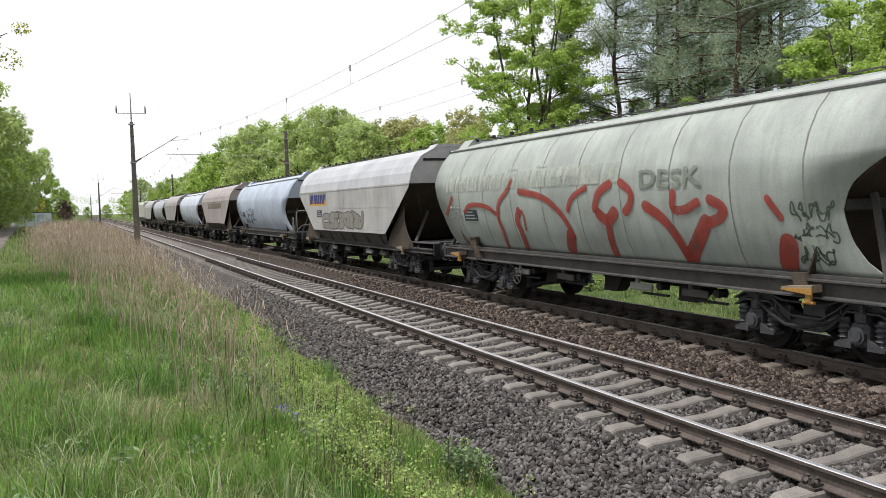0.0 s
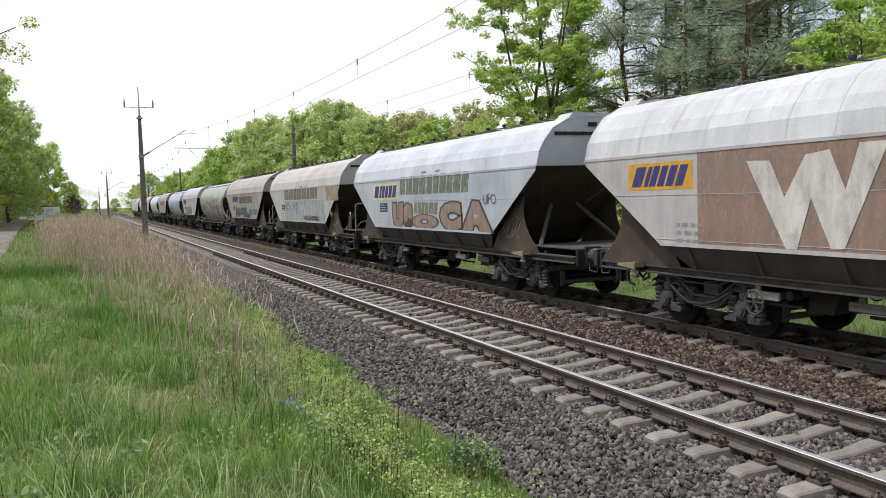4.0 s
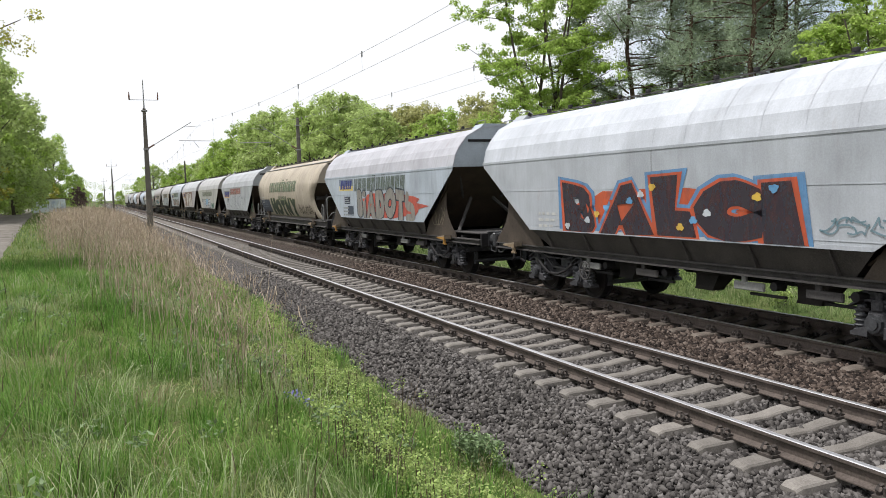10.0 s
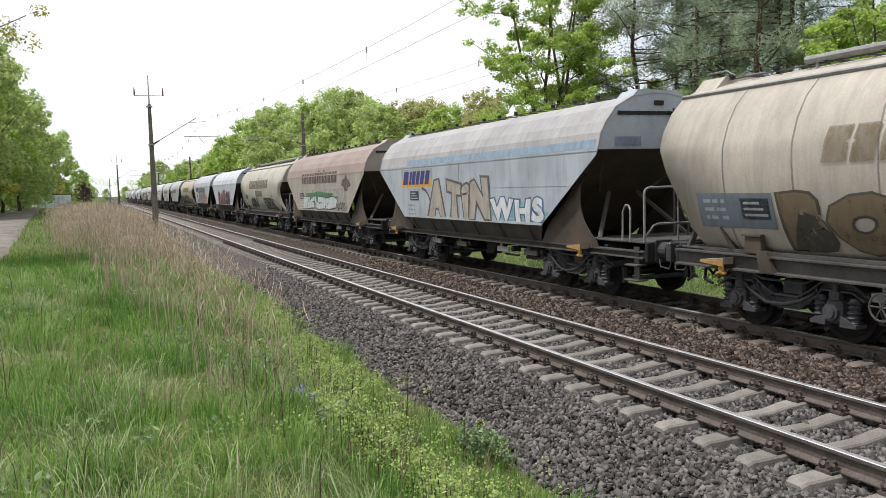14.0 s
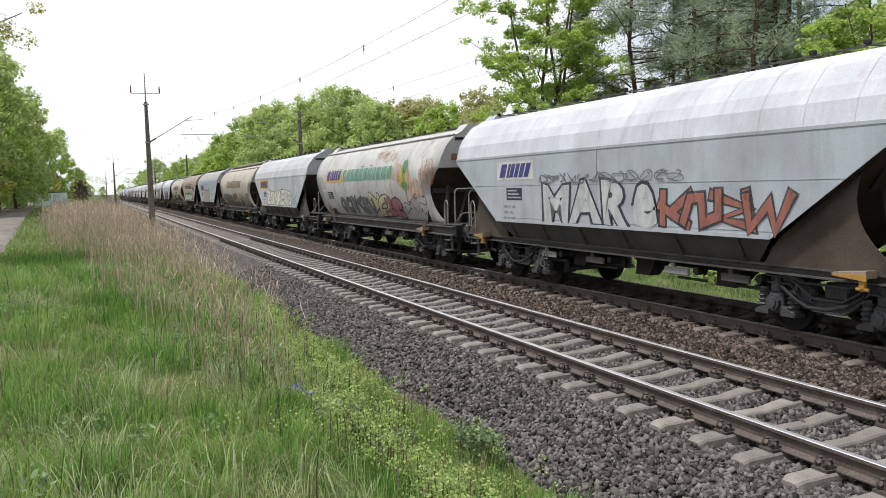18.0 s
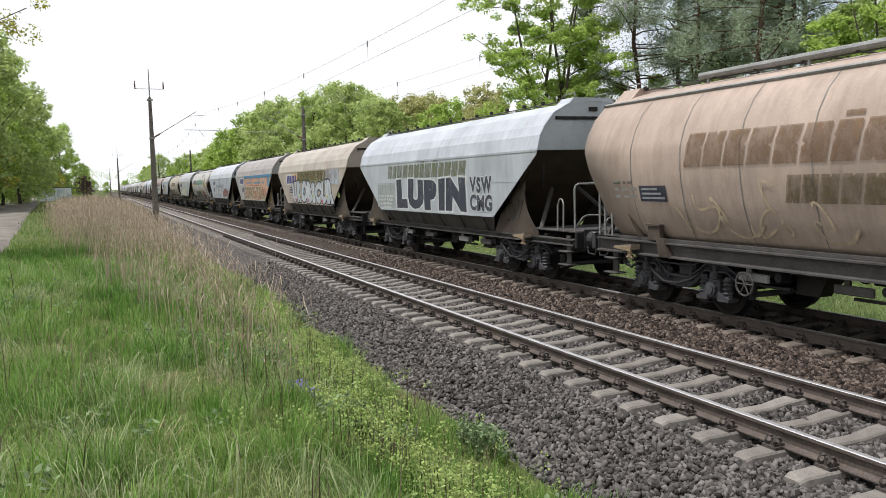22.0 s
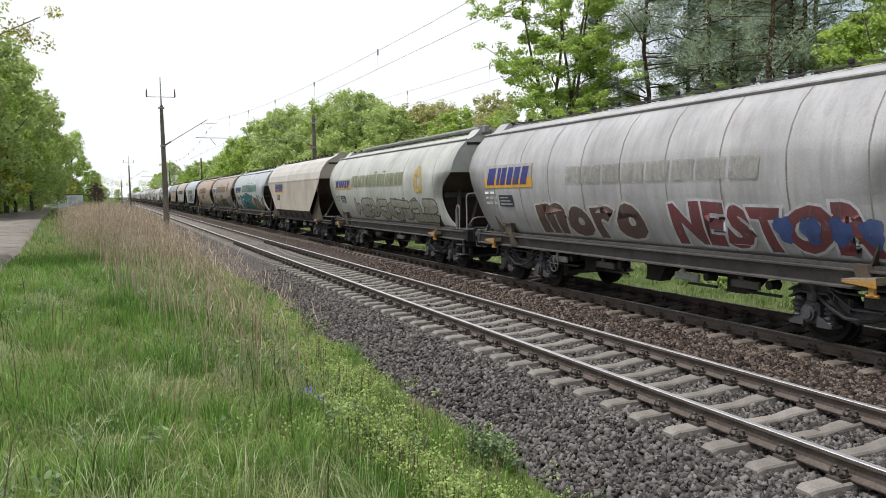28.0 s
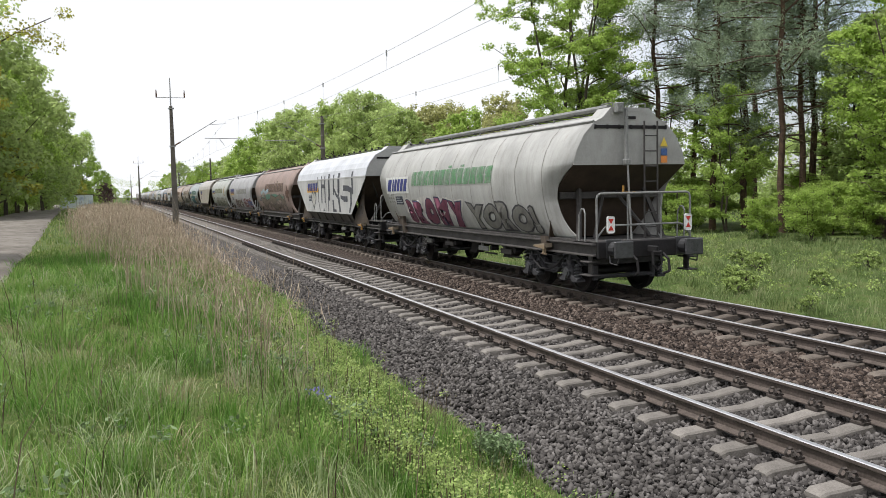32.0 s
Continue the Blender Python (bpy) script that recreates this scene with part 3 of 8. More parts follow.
for x, y, z0, top, spike, arm in ((-3.25, 55, -0.5, 8.05, 1.8, 3.25), (-3.25, 163, -0.5, 8.05, 1.8, 3.25), (-3.25, 300, -0.5, 8.2, 1.8, 3.25), (-3.25, -22, -0.5, 8.05, 1.8, 3.25),
                                  (7.0, 57, -0.7, 7.75, 0, -3.1), (7.0, 135, -0.7, 8.2, 0, -3.1), (7.0, 212, -0.7, 8.2, 0, -3.1), (7.0, -21, -0.7, 7.75, 0, -3.1)):
    concrete_pole(x, y, z0, top, spike, arm)


def build_wires(x, ends, label):
    """Messenger wire, contact wire and droppers, span by span."""
    th = new("overhead_wires")
    tagged(th, label, "overhead line", kind="structure")
    for name, low, high, r in (("messenger_wire", 5.86, 7.2, 0.0045), ("contact_wire", 5.43, 5.47, 0.0045)):
        cu = bmesh.new()
        for y0, y1 in zip(ends, ends[1:]):
            pts = []
            for k in range(13):
                f = k / 12
                pts.append((x + (0.2 if k % 12 == 0 else 0), y0 + (y1 - y0) * f, low + (high - low) * (2 * f - 1) ** 2))
            pipe(cu, pts, r, 4)
        part(name, cu, M_WIRE, th)
    for y0, y1 in zip(ends[:3], ends[1:3]):
        for k in range(1, 11):
            f = k / 11
            bm = bmesh.new()
            z = 5.86 + 1.34 * (2 * f - 1) ** 2
            y = y0 + (y1 - y0) * f
            tube(bm, (x, y, 5.43), (x, y, z), 0.003, 4)
            tube(bm, (x, y, z - 0.10), (x, y, z + 0.05), 0.022, 5)
            part("dropper", bm, M_WIRE, th)


build_wires(0.0, [-22, 55, 110, 163, 300], "overhead contact and messenger wires over the near track")
build_wires(TRACK2, [-21, 57, 135, 212, 300], "overhead contact and messenger wires over the far track")

# ---- grain train: wagon space has its front tip at y = 0, track centre x = 0, rail top z = 0 ----
A_ROOF = [(-1.45, 2.96), (-1.37, 3.29), (-1.25, 3.50), (-1.01, 3.79), (-0.63, 3.99), (-0.2, 4.06), (0.2, 4.06), (0.63, 3.99), (1.01, 3.79), (1.25, 3.50), (1.37, 3.29), (1.45, 2.96)]
R_HALF = [(-1.02, 1.18), (-1.15, 1.35), (-1.26, 1.58), (-1.35, 1.86), (-1.42, 2.2), (-1.45, 2.5), (-1.44, 2.81), (-1.34, 3.14), (-1.17, 3.45), (-0.91, 3.72), (-0.63, 3.85), (-0.22, 3.96)]
MID = -7.3                     # middle of a wagon, buffer to buffer
HAND_Y = -4.22                 # brake wheel below the sill
TAIL, NOSE = -14.40, -0.20     # faces of the two headstocks


def r_half(z):
    """Half width of the rounded wagon at height z."""
    return -lerp(z, [(p[1], p[0]) for p in R_HALF])


def r_front(z):
    return lerp(z, [(1.18, -0.75), (1.48, -0.62), (1.93, -0.48), (2.49, -0.18), (2.9, 0.0)])


def r_rear(z):
    return lerp(z, [(1.18, -13.45), (1.40, -13.22), (1.69, -13.08), (2.09, -13.02), (2.40, -13.15), (2.62, -13.42), (2.82, -13.79)])


def lathe(prof, n, axis="X"):
    """One closed skin round an axis from (along, radius) pairs."""
    bm = bmesh.new()
    rings = []
    for u, r in prof:
        ring = []
        for k in range(n):
            c, d = r * math.cos(2 * math.pi * k / n), r * math.sin(2 * math.pi * k / n)
            ring.append(bm.verts.new((u, c, d) if axis == "X" else (c, d, u)))
        rings.append(ring)
    for p, q in zip(rings, rings[1:]):
        for k in range(n):
            bm.faces.new((p[k], p[(k + 1) % n], q[(k + 1) % n], q[k]))
    bm.faces.new(rings[0])
    bm.faces.new(rings[-1][::-1])
    bmesh.ops.recalc_face_normals(bm, faces=bm.faces)
    return bm


def wheelset_mesh():
    half = [(1.1, 0.07), (0.95, 0.075), (0.95, 0.13), (0.84, 0.14), (0.81, 0.36), (0.835, 0.39), (0.83, 0.455), (0.70, 0.46), (0.692, 0.49), (0.665, 0.49), (0.66, 0.40), (0.73, 0.36), (0.70, 0.13), (0.60, 0.12), (0.58, 0.085)]
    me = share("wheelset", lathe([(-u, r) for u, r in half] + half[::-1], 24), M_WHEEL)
    return me


def share(ob_name, bm, material):
    me = bpy.data.meshes.new(ob_name)
    bm.to_mesh(me)
    bm.free()
    me.materials.append(material)
    return me


def axle_box_mesh():
    """Cast axle box with its cover, spring wings and damper cap."""
    bm = bmesh.new()
    box(bm, 0, 0, 0.0, 0.22, 0.28, 0.32, bevel=0.04)
    tube(bm, (-0.10, 0, 0), (-0.16, 0, 0), 0.125, 10)
    tube(bm, (-0.16, 0, 0), (-0.185, 0, 0), 0.085, 10)
    box(bm, -0.03, 0, 0.22, 0.16, 0.17, 0.16, bevel=0.03)
    tube(bm, (-0.04, 0, 0.28), (-0.04, 0, 0.40), 0.045, 8)
    for s in (-1, 1):
        prism(bm, [(s * 0.12, -0.04), (s * 0.38, -0.14), (s * 0.38, -0.19), (s * 0.12, -0.19)], -0.11, 0.10)
    bmesh.ops.recalc_face_normals(bm, faces=bm.faces)
    for f in bm.faces:
        f.material_index = 1 if f.calc_center_median().x < -0.115 else 0
    me = share("axle_box", bm, M_BOGIE)
    me.materials.append(M_LID)
    return me


def spring_mesh():
    """Outer coil spring between axle box wing and frame."""
    prof = [(-0.16, 0.06)]
    for k in range(5):
        z = -0.13 + 0.066 * k
        prof += [(z - 0.024, 0.072), (z, 0.102), (z + 0.024, 0.072)]
    return share("coil_spring", lathe(prof + [(0.2, 0.06)], 10, "Z"), M_LID)


def bogie_frame_mesh():
    """Welded bogie: curved side frames with flanges, bolster, end beams, brake beams."""
    bm = bmesh.new()
    top = [(-1.36, 0.76), (-1.16, 0.86), (-0.66, 0.86), (-0.46, 0.72), (-0.24, 0.60), (0.24, 0.60), (0.46, 0.72), (0.66, 0.86), (1.16, 0.86), (1.36, 0.76)]
    low = [(y, z - (0.20 if abs(y) < 0.5 else 0.13)) for y, z in top]
    for s in (-1, 1):
        prism(bm, top + low[::-1], s * 0.985, s * 1.015)
        prism(bm, top + [(y, z - 0.028) for y, z in top][::-1], s * 0.92, s * 1.10)
        prism(bm, [(y, z + 0.028) for y, z in low] + low[::-1], s * 0.92, s * 1.10)
        for y in (-0.56, -0.3, 0.3, 0.56):
            box(bm, s * 1.05, y, 0.62 + 0.22 * (abs(y) - 0.3), 0.07, 0.02, 0.18)
        pipe(bm, [(s * 1.12, -1.5, 0.92), (s * 1.12, -0.7, 0.93), (s * 1.14, -0.4, 0.80), (s * 1.14, 0.4, 0.80), (s * 1.12, 0.8, 0.93)], 0.018, 5)
    box(bm, 0, 0, 0.68, 1.9, 0.42, 0.26, bevel=0.04)
    for y in (-1.3, 1.3):
        box(bm, 0, y, 0.70, 1.9, 0.10, 0.14, bevel=0.02)
    for y in (-0.42, 0.42, -1.36, 1.36):
        tube(bm, (-0.8, y, 0.38), (0.8, y, 0.38), 0.05, 8)
        for s in (-0.75, 0.75):
            box(bm, s, y, 0.46, 0.10, 0.08, 0.32, bevel=0.01)
    bmesh.ops.recalc_face_normals(bm, faces=bm.faces)
    return share("bogie_frame", bm, M_BOGIE)


WHEELSET, AXLE_BOX, SPRING, BOGIE = wheelset_mesh(), axle_box_mesh(), spring_mesh(), bogie_frame_mesh()


def hang(name, data, parent, m, label=""):
    ob = new(name, data)
    ob.parent = parent
    ob.matrix_basis = m
    if label:
        tagged(ob, label)
    return ob


def add_bogie(w, y):
    bg = hang("bogie", BOGIE, w, pose(0, y, 0))
    for dy in (-0.9, 0.9):
        hang("wheelset", WHEELSET, bg, pose(0, dy, 0.46))
        for s in (-1, 1):
            hang("axle_box", AXLE_BOX, bg, pose(s * 1.05, dy, 0.46, 0, 0, 0 if s < 0 else 180))
            for d in (-0.28, 0.28):
                hang("coil_spring", SPRING, bg, pose(s * 1.06, dy + d, 0.47))
    for s in (-1, 1):
        bm = bmesh.new()
        pts = [(s * 1.20, -0.66, 0.70), (s * 1.22, -0.42, 0.56), (s * 1.22, -0.1, 0.47), (s * 1.22, 0.25, 0.47), (s * 1.21, 0.5, 0.58), (s * 1.20, 0.72, 0.72)]
        pipe(bm, pts, 0.026, 6)
        part("brake_hose", bm, M_UNDER, bg)


def add_buffers(w):
    for y, d in ((TAIL, -1), (NOSE, 1)):
        for s in (-0.875, 0.875):
            bm = bmesh.new()
            tube(bm, (s, y, 1.05), (s, y + d * 0.26, 1.05), 0.155, 14)
            tube(bm, (s, y + d * 0.24, 1.05), (s, y + d * 0.275, 1.05), 0.17, 14)
            tube(bm, (s, y + d * 0.26, 1.05), (s, y + d * 0.38, 1.05), 0.115, 14)
            box(bm, s, y + d * 0.40, 1.05, 0.46, 0.06, 0.36, bevel=0.025)
            box(bm, s, y + d * 0.02, 1.05, 0.40, 0.05, 0.40, bevel=0.015)
            pipe(bm, [(s * 1.12, y + d * 0.05, 0.9), (s * 1.14, y + d * 0.10, 0.76), (s * 1.14, y + d * 0.34, 0.74), (s * 1.12, y + d * 0.38, 0.88)], 0.014, 5)
            part("buffer", bm, M_BUFFER, w)
        bm = bmesh.new()
        box(bm, 0, y + d * 0.16, 1.02, 0.09, 0.32, 0.14, bevel=0.02)
        tube(bm, (-0.10, y + d * 0.30, 0.96), (0.10, y + d * 0.30, 0.96), 0.035, 8)
        for s in (-0.1, 0.1):
            pipe(bm, [(s, y + d * 0.30, 0.96), (s, y + d * 0.33, 0.70), (0, y + d * 0.34, 0.58)], 0.026, 6)
        part("coupling", bm, M_UNDER, w)
        for s in (-0.42, 0.36):
            bm = bmesh.new()
            pipe(bm, [(s, y + d * 0.02, 0.92), (s, y + d * 0.22, 0.80), (s, y + d * 0.26, 0.55), (s * 0.9, y + d * 0.1, 0.48)], 0.028, 6)
            part("air_hose", bm, M_UNDER, w)


def add_steps(w):
    """Shunter's steps and tie-down brackets at the corners, handrails, end railing."""
    for s in (-1, 1):
        for y in (TAIL + 0.30, NOSE - 0.55):
            bm = bmesh.new()
            box(bm, s * 1.22, y, 0.80, 0.03, 0.16, 0.62)
            box(bm, s * 1.25, y, 0.78, 0.26, 0.36, 0.03, bevel=0.008)
            box(bm, s * 1.25, y, 0.50, 0.26, 0.40, 0.03, bevel=0.008)
            part("step", bm, M_FRAME, w)
        for y in (TAIL + 1.95, NOSE - 1.25):
            bm = bmesh.new()
            prism(bm, [(y - 0.16, 1.00), (y + 0.36, 1.03), (y + 0.36, 1.05), (y - 0.16, 1.10)], s * 1.30, s * 1.50)
            part("bracket_plate", bm, M_BEIGE, w)
            bm = bmesh.new()
            prism(bm, [(y - 0.18, 0.97), (y + 0.34, 1.01), (y + 0.34, 1.03), (y - 0.18, 1.06)], s * 1.505, s * 1.525)
            box(bm, s * 1.47, y - 0.09, 0.92, 0.06, 0.10, 0.13, bevel=0.015)
            tube(bm, (s * 1.47, y - 0.18, 0.86), (s * 1.47, y + 0.0, 0.86), 0.026, 8)
            part("towing_bracket", bm, M_ORANGE, w, "ochre towing bracket")


def add_railing(w, y, tall):
    """One hoop across the end platform, its bowed middle rail and two posts; a grab handle at each corner."""
    e = 1 if y < MID else -1
    bm = bmesh.new()
    pipe(bm, [(-1.18, y, 1.2), (-1.18, y, tall - 0.10), (-1.15, y, tall - 0.03), (-1.08, y, tall), (1.08, y, tall), (1.15, y, tall - 0.03), (1.18, y, tall - 0.10), (1.18, y, 1.2)], 0.024, 8)
    pipe(bm, [(-1.18, y, 1.28), (-0.98, y, 1.50), (-0.88, y, 1.53), (0.88, y, 1.53), (0.98, y, 1.50), (1.18, y, 1.28)], 0.02, 6)
    for x in (-0.42, 0.42):
        pipe(bm, [(x, y, 1.2), (x, y, tall)], 0.018, 6)
    part("end_railing", bm, M_STEEL_GREY, w, "grey steel end railing")
    for s in (-1, 1):
        bm = bmesh.new()
        pipe(bm, [(s * 1.27, y + e * 0.32, 1.2), (s * 1.27, y + e * 0.30, 1.78), (s * 1.27, y + e * 0.36, 1.88), (s * 1.27, y + e * 0.46, 1.88), (s * 1.27, y + e * 0.54, 1.75), (s * 1.27, y + e * 0.56, 1.2)], 0.018, 6)
        part("grab_handle", bm, M_STEEL_GREY, w)


def add_ladder(w, y, x, top):
    bm = bmesh.new()
    for s in (-0.17, 0.17):
        tube(bm, (x + s, y, 1.2), (x + s, y, top), 0.02, 6)
    z = 1.45
    while z < top - 0.1:
        tube(bm, (x - 0.17, y, z), (x + 0.17, y, z), 0.014, 6)
        z += 0.33
    part("ladder", bm, M_FRAME, w)


def add_underframe(w, sill_x, sill_mat, deck_y, top=1.16):
    for s in (-1, 1):
        bm = bmesh.new()
        y0, y1 = TAIL + 0.05, NOSE - 0.05
        o = sill_x + 0.06
        outline = [(o, 0.90), (o, 0.925), (o - 0.09, 0.94), (o - 0.09, top - 0.04), (o, top - 0.025), (o, top), (o - 0.16, top), (o - 0.16, 0.90)]
        rows = [[bm.verts.new((s * x, y, z)) for x, z in outline] for y in (y0, y1)]
        for k in range(8):
            bm.faces.new((rows[0][k], rows[0][(k + 1) % 8], rows[1][(k + 1) % 8], rows[1][k]))
        bm.faces.new(rows[0])
        bm.faces.new(rows[1][::-1])
        bmesh.ops.recalc_face_normals(bm, faces=bm.faces)
        part("sill", bm, sill_mat, w)
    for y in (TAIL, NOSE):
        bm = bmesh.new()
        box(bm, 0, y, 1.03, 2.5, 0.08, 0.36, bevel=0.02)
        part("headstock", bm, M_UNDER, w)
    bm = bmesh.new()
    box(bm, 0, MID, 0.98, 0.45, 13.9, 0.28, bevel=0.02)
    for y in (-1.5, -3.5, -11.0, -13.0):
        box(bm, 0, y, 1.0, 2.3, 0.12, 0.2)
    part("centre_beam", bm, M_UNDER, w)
    for y0, y1 in deck_y:
        bm = bmesh.new()
        box(bm, 0, (y0 + y1) / 2, 1.19, 2.35, y1 - y0, 0.035, bevel=0.008)
        part("end_deck", bm, M_FRAME, w)
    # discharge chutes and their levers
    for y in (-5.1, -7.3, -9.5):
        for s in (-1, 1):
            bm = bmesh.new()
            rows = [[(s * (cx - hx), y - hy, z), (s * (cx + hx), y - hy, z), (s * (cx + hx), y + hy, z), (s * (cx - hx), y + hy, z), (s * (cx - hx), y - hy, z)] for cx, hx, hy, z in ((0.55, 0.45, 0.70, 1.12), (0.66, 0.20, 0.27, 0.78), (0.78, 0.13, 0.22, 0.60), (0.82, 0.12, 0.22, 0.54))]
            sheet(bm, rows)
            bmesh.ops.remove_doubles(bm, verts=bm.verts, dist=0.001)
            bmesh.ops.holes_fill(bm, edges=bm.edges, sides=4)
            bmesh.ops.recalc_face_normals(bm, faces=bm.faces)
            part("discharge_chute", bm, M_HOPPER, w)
    for y in (-4.3, -6.1, -8.6, -10.0):
        for s in (-1, 1):
            bm = bmesh.new()
            box(bm, s * 1.18, y, 0.74, 0.06, 0.62, 0.13, bevel=0.015)
            box(bm, s * 1.18, y + 0.1, 0.84, 0.05, 0.10, 0.2, bevel=0.01)
            part("discharge_lever", bm, M_LIGHTGREY if y in (-4.3, -8.6) else M_FRAME, w)
            bm = bmesh.new()
            tube(bm, (s * 1.0, y - 0.5, 0.78), (s * 1.2, y - 0.5, 0.78), 0.07, 10)
            tube(bm, (s * 1.0, y - 0.5, 0.95), (s * 1.0, y - 0.5, 0.7), 0.03, 6)
            box(bm, s * 1.1, y - 0.3, 0.62, 0.05, 0.7, 0.04)
            part("brake_rigging", bm, M_UNDER, w)
    for s in (-1, 1):
        bm = bmesh.new()
        ring = [(s * 1.29, HAND_Y + 0.18 * math.cos(k * math.pi / 9), 0.64 + 0.18 * math.sin(k * math.pi / 9)) for k in range(19)]
        pipe(bm, ring, 0.016, 6)
        for k in range(3):
            a = k * math.pi / 3
            tube(bm, (s * 1.29, HAND_Y - 0.18 * math.cos(a), 0.64 - 0.18 * math.sin(a)), (s * 1.29, HAND_Y + 0.18 * math.cos(a), 0.64 + 0.18 * math.sin(a)), 0.012, 6)
        tube(bm, (s * 1.0, HAND_Y, 0.64), (s * 1.30, HAND_Y, 0.64), 0.03, 8)
        part("brake_handwheel", bm, M_FRAME, w, "grey steel brake handwheel")
    bm = bmesh.new()
    tube(bm, (0.45, -6.6, 0.72), (0.45, -8.0, 0.72), 0.17, 14)
    part("air_reservoir", bm, M_UNDER, w)


def add_walkway(w, z, wide, y0, y1, pipe_high):
    bm = bmesh.new()
    for s in (-1, 1):
        box(bm, s * wide, (y0 + y1) / 2, z, 0.04, y1 - y0, 0.02)
    n = 24
    for k in range(n):
        box(bm, 0, y0 + (k + 0.5) * (y1 - y0) / n, z - 0.004, 2 * wide, 0.05, 0.016)
    part("roof_walkway", bm, M_FRAME, w)
    if pipe_high:
        bm = bmesh.new()
        tube(bm, (-wide, y0, z + 0.10), (-wide, y1, z + 0.10), 0.055, 8)
        for k in range(6):
            y = y0 + (k + 0.5) * (y1 - y0) / 6
            tube(bm, (-wide, y, z - 0.05), (-wide, y, z + 0.1), 0.02, 6)
        part("filling_hatch_bar", bm, M_STEEL_GREY, w)
    else:
        for k in range(14):
            bm = bmesh.new()
            y = y0 + (k + 0.5) * (y1 - y0) / 14
            box(bm, -wide - 0.03, y, z + 0.045, 0.08, 0.10, 0.07, bevel=0.015)
            part("hatch_clamp", bm, M_UNDER, w)


def add_housing(w, y, e, z0):
    """Trapezoid hatch housing over one end of the roof, with a low hoop for the roof walkway."""
    bm = bmesh.new()
    prof = [(-0.72, z0), (-0.48, z0 + 0.24), (0.48, z0 + 0.24), (0.72, z0)]
    rows = [[bm.verts.new((x, yy, z)) for x, z in prof] for yy in (y - e * 0.014, y - e * 0.55)]
    for k in range(4):
        bm.faces.new((rows[0][k], rows[0][(k + 1) % 4], rows[1][(k + 1) % 4], rows[1][k]))
    bm.faces.new(rows[0])
    bm.faces.new(rows[1][::-1])
    bmesh.ops.recalc_face_normals(bm, faces=bm.faces)
    part("hatch_housing", bm, PAINT0, w)
    bm = bmesh.new()
    for x in (-0.42, 0.42):
        pipe(bm, [(x, y - e * 0.06, z0 + 0.22), (x, y - e * 0.06, z0 + 0.34), (x, y - e * 0.5, z0 + 0.34), (x, y - e * 0.7, z0 + 0.24)], 0.013, 5)
    part("roof_hoop", bm, M_STEEL_GREY, w)


def add_bar(w):
    """Long hatch bar above the roof, on short posts."""
    bm = bmesh.new()
    tube(bm, (-0.42, -2.2, 4.06), (-0.42, -13.6, 4.06), 0.06, 8)
    for k in range(6):
        tube(bm, (-0.42, -2.4 - k * 2.2, 3.85), (-0.42, -2.4 - k * 2.2, 4.06), 0.025, 6)
    part("hatch_bar", bm, M_STEEL_GREY, w)
    bm = bmesh.new()
    box(bm, -0.36, -13.88, 4.02, 0.18, 0.16, 0.22, bevel=0.02)
    tube(bm, (-0.20, -13.92, 4.0), (-0.20, -13.92, 2.92), 0.045, 8)
    box(bm, -0.20, -13.93, 2.86, 0.16, 0.12, 0.14, bevel=0.02)
    tube(bm, (-0.20, -13.96, 2.86), (-0.20, -14.1, 1.2), 0.022, 6)
    part("hatch_gear", bm, M_STEEL_GREY, w)
    bm = bmesh.new()
    pipe(bm, [(-0.38, -14.06, 2.36), (-0.38, -14.06, 2.20), (-0.06, -14.06, 2.20)], 0.025, 6)
    part("hatch_crank", bm, M_ORANGE, w, "yellow hatch crank handle")


PAINT0 = wagon_paint("wagon_paint_plain", (0.42, 0.41, 0.38))


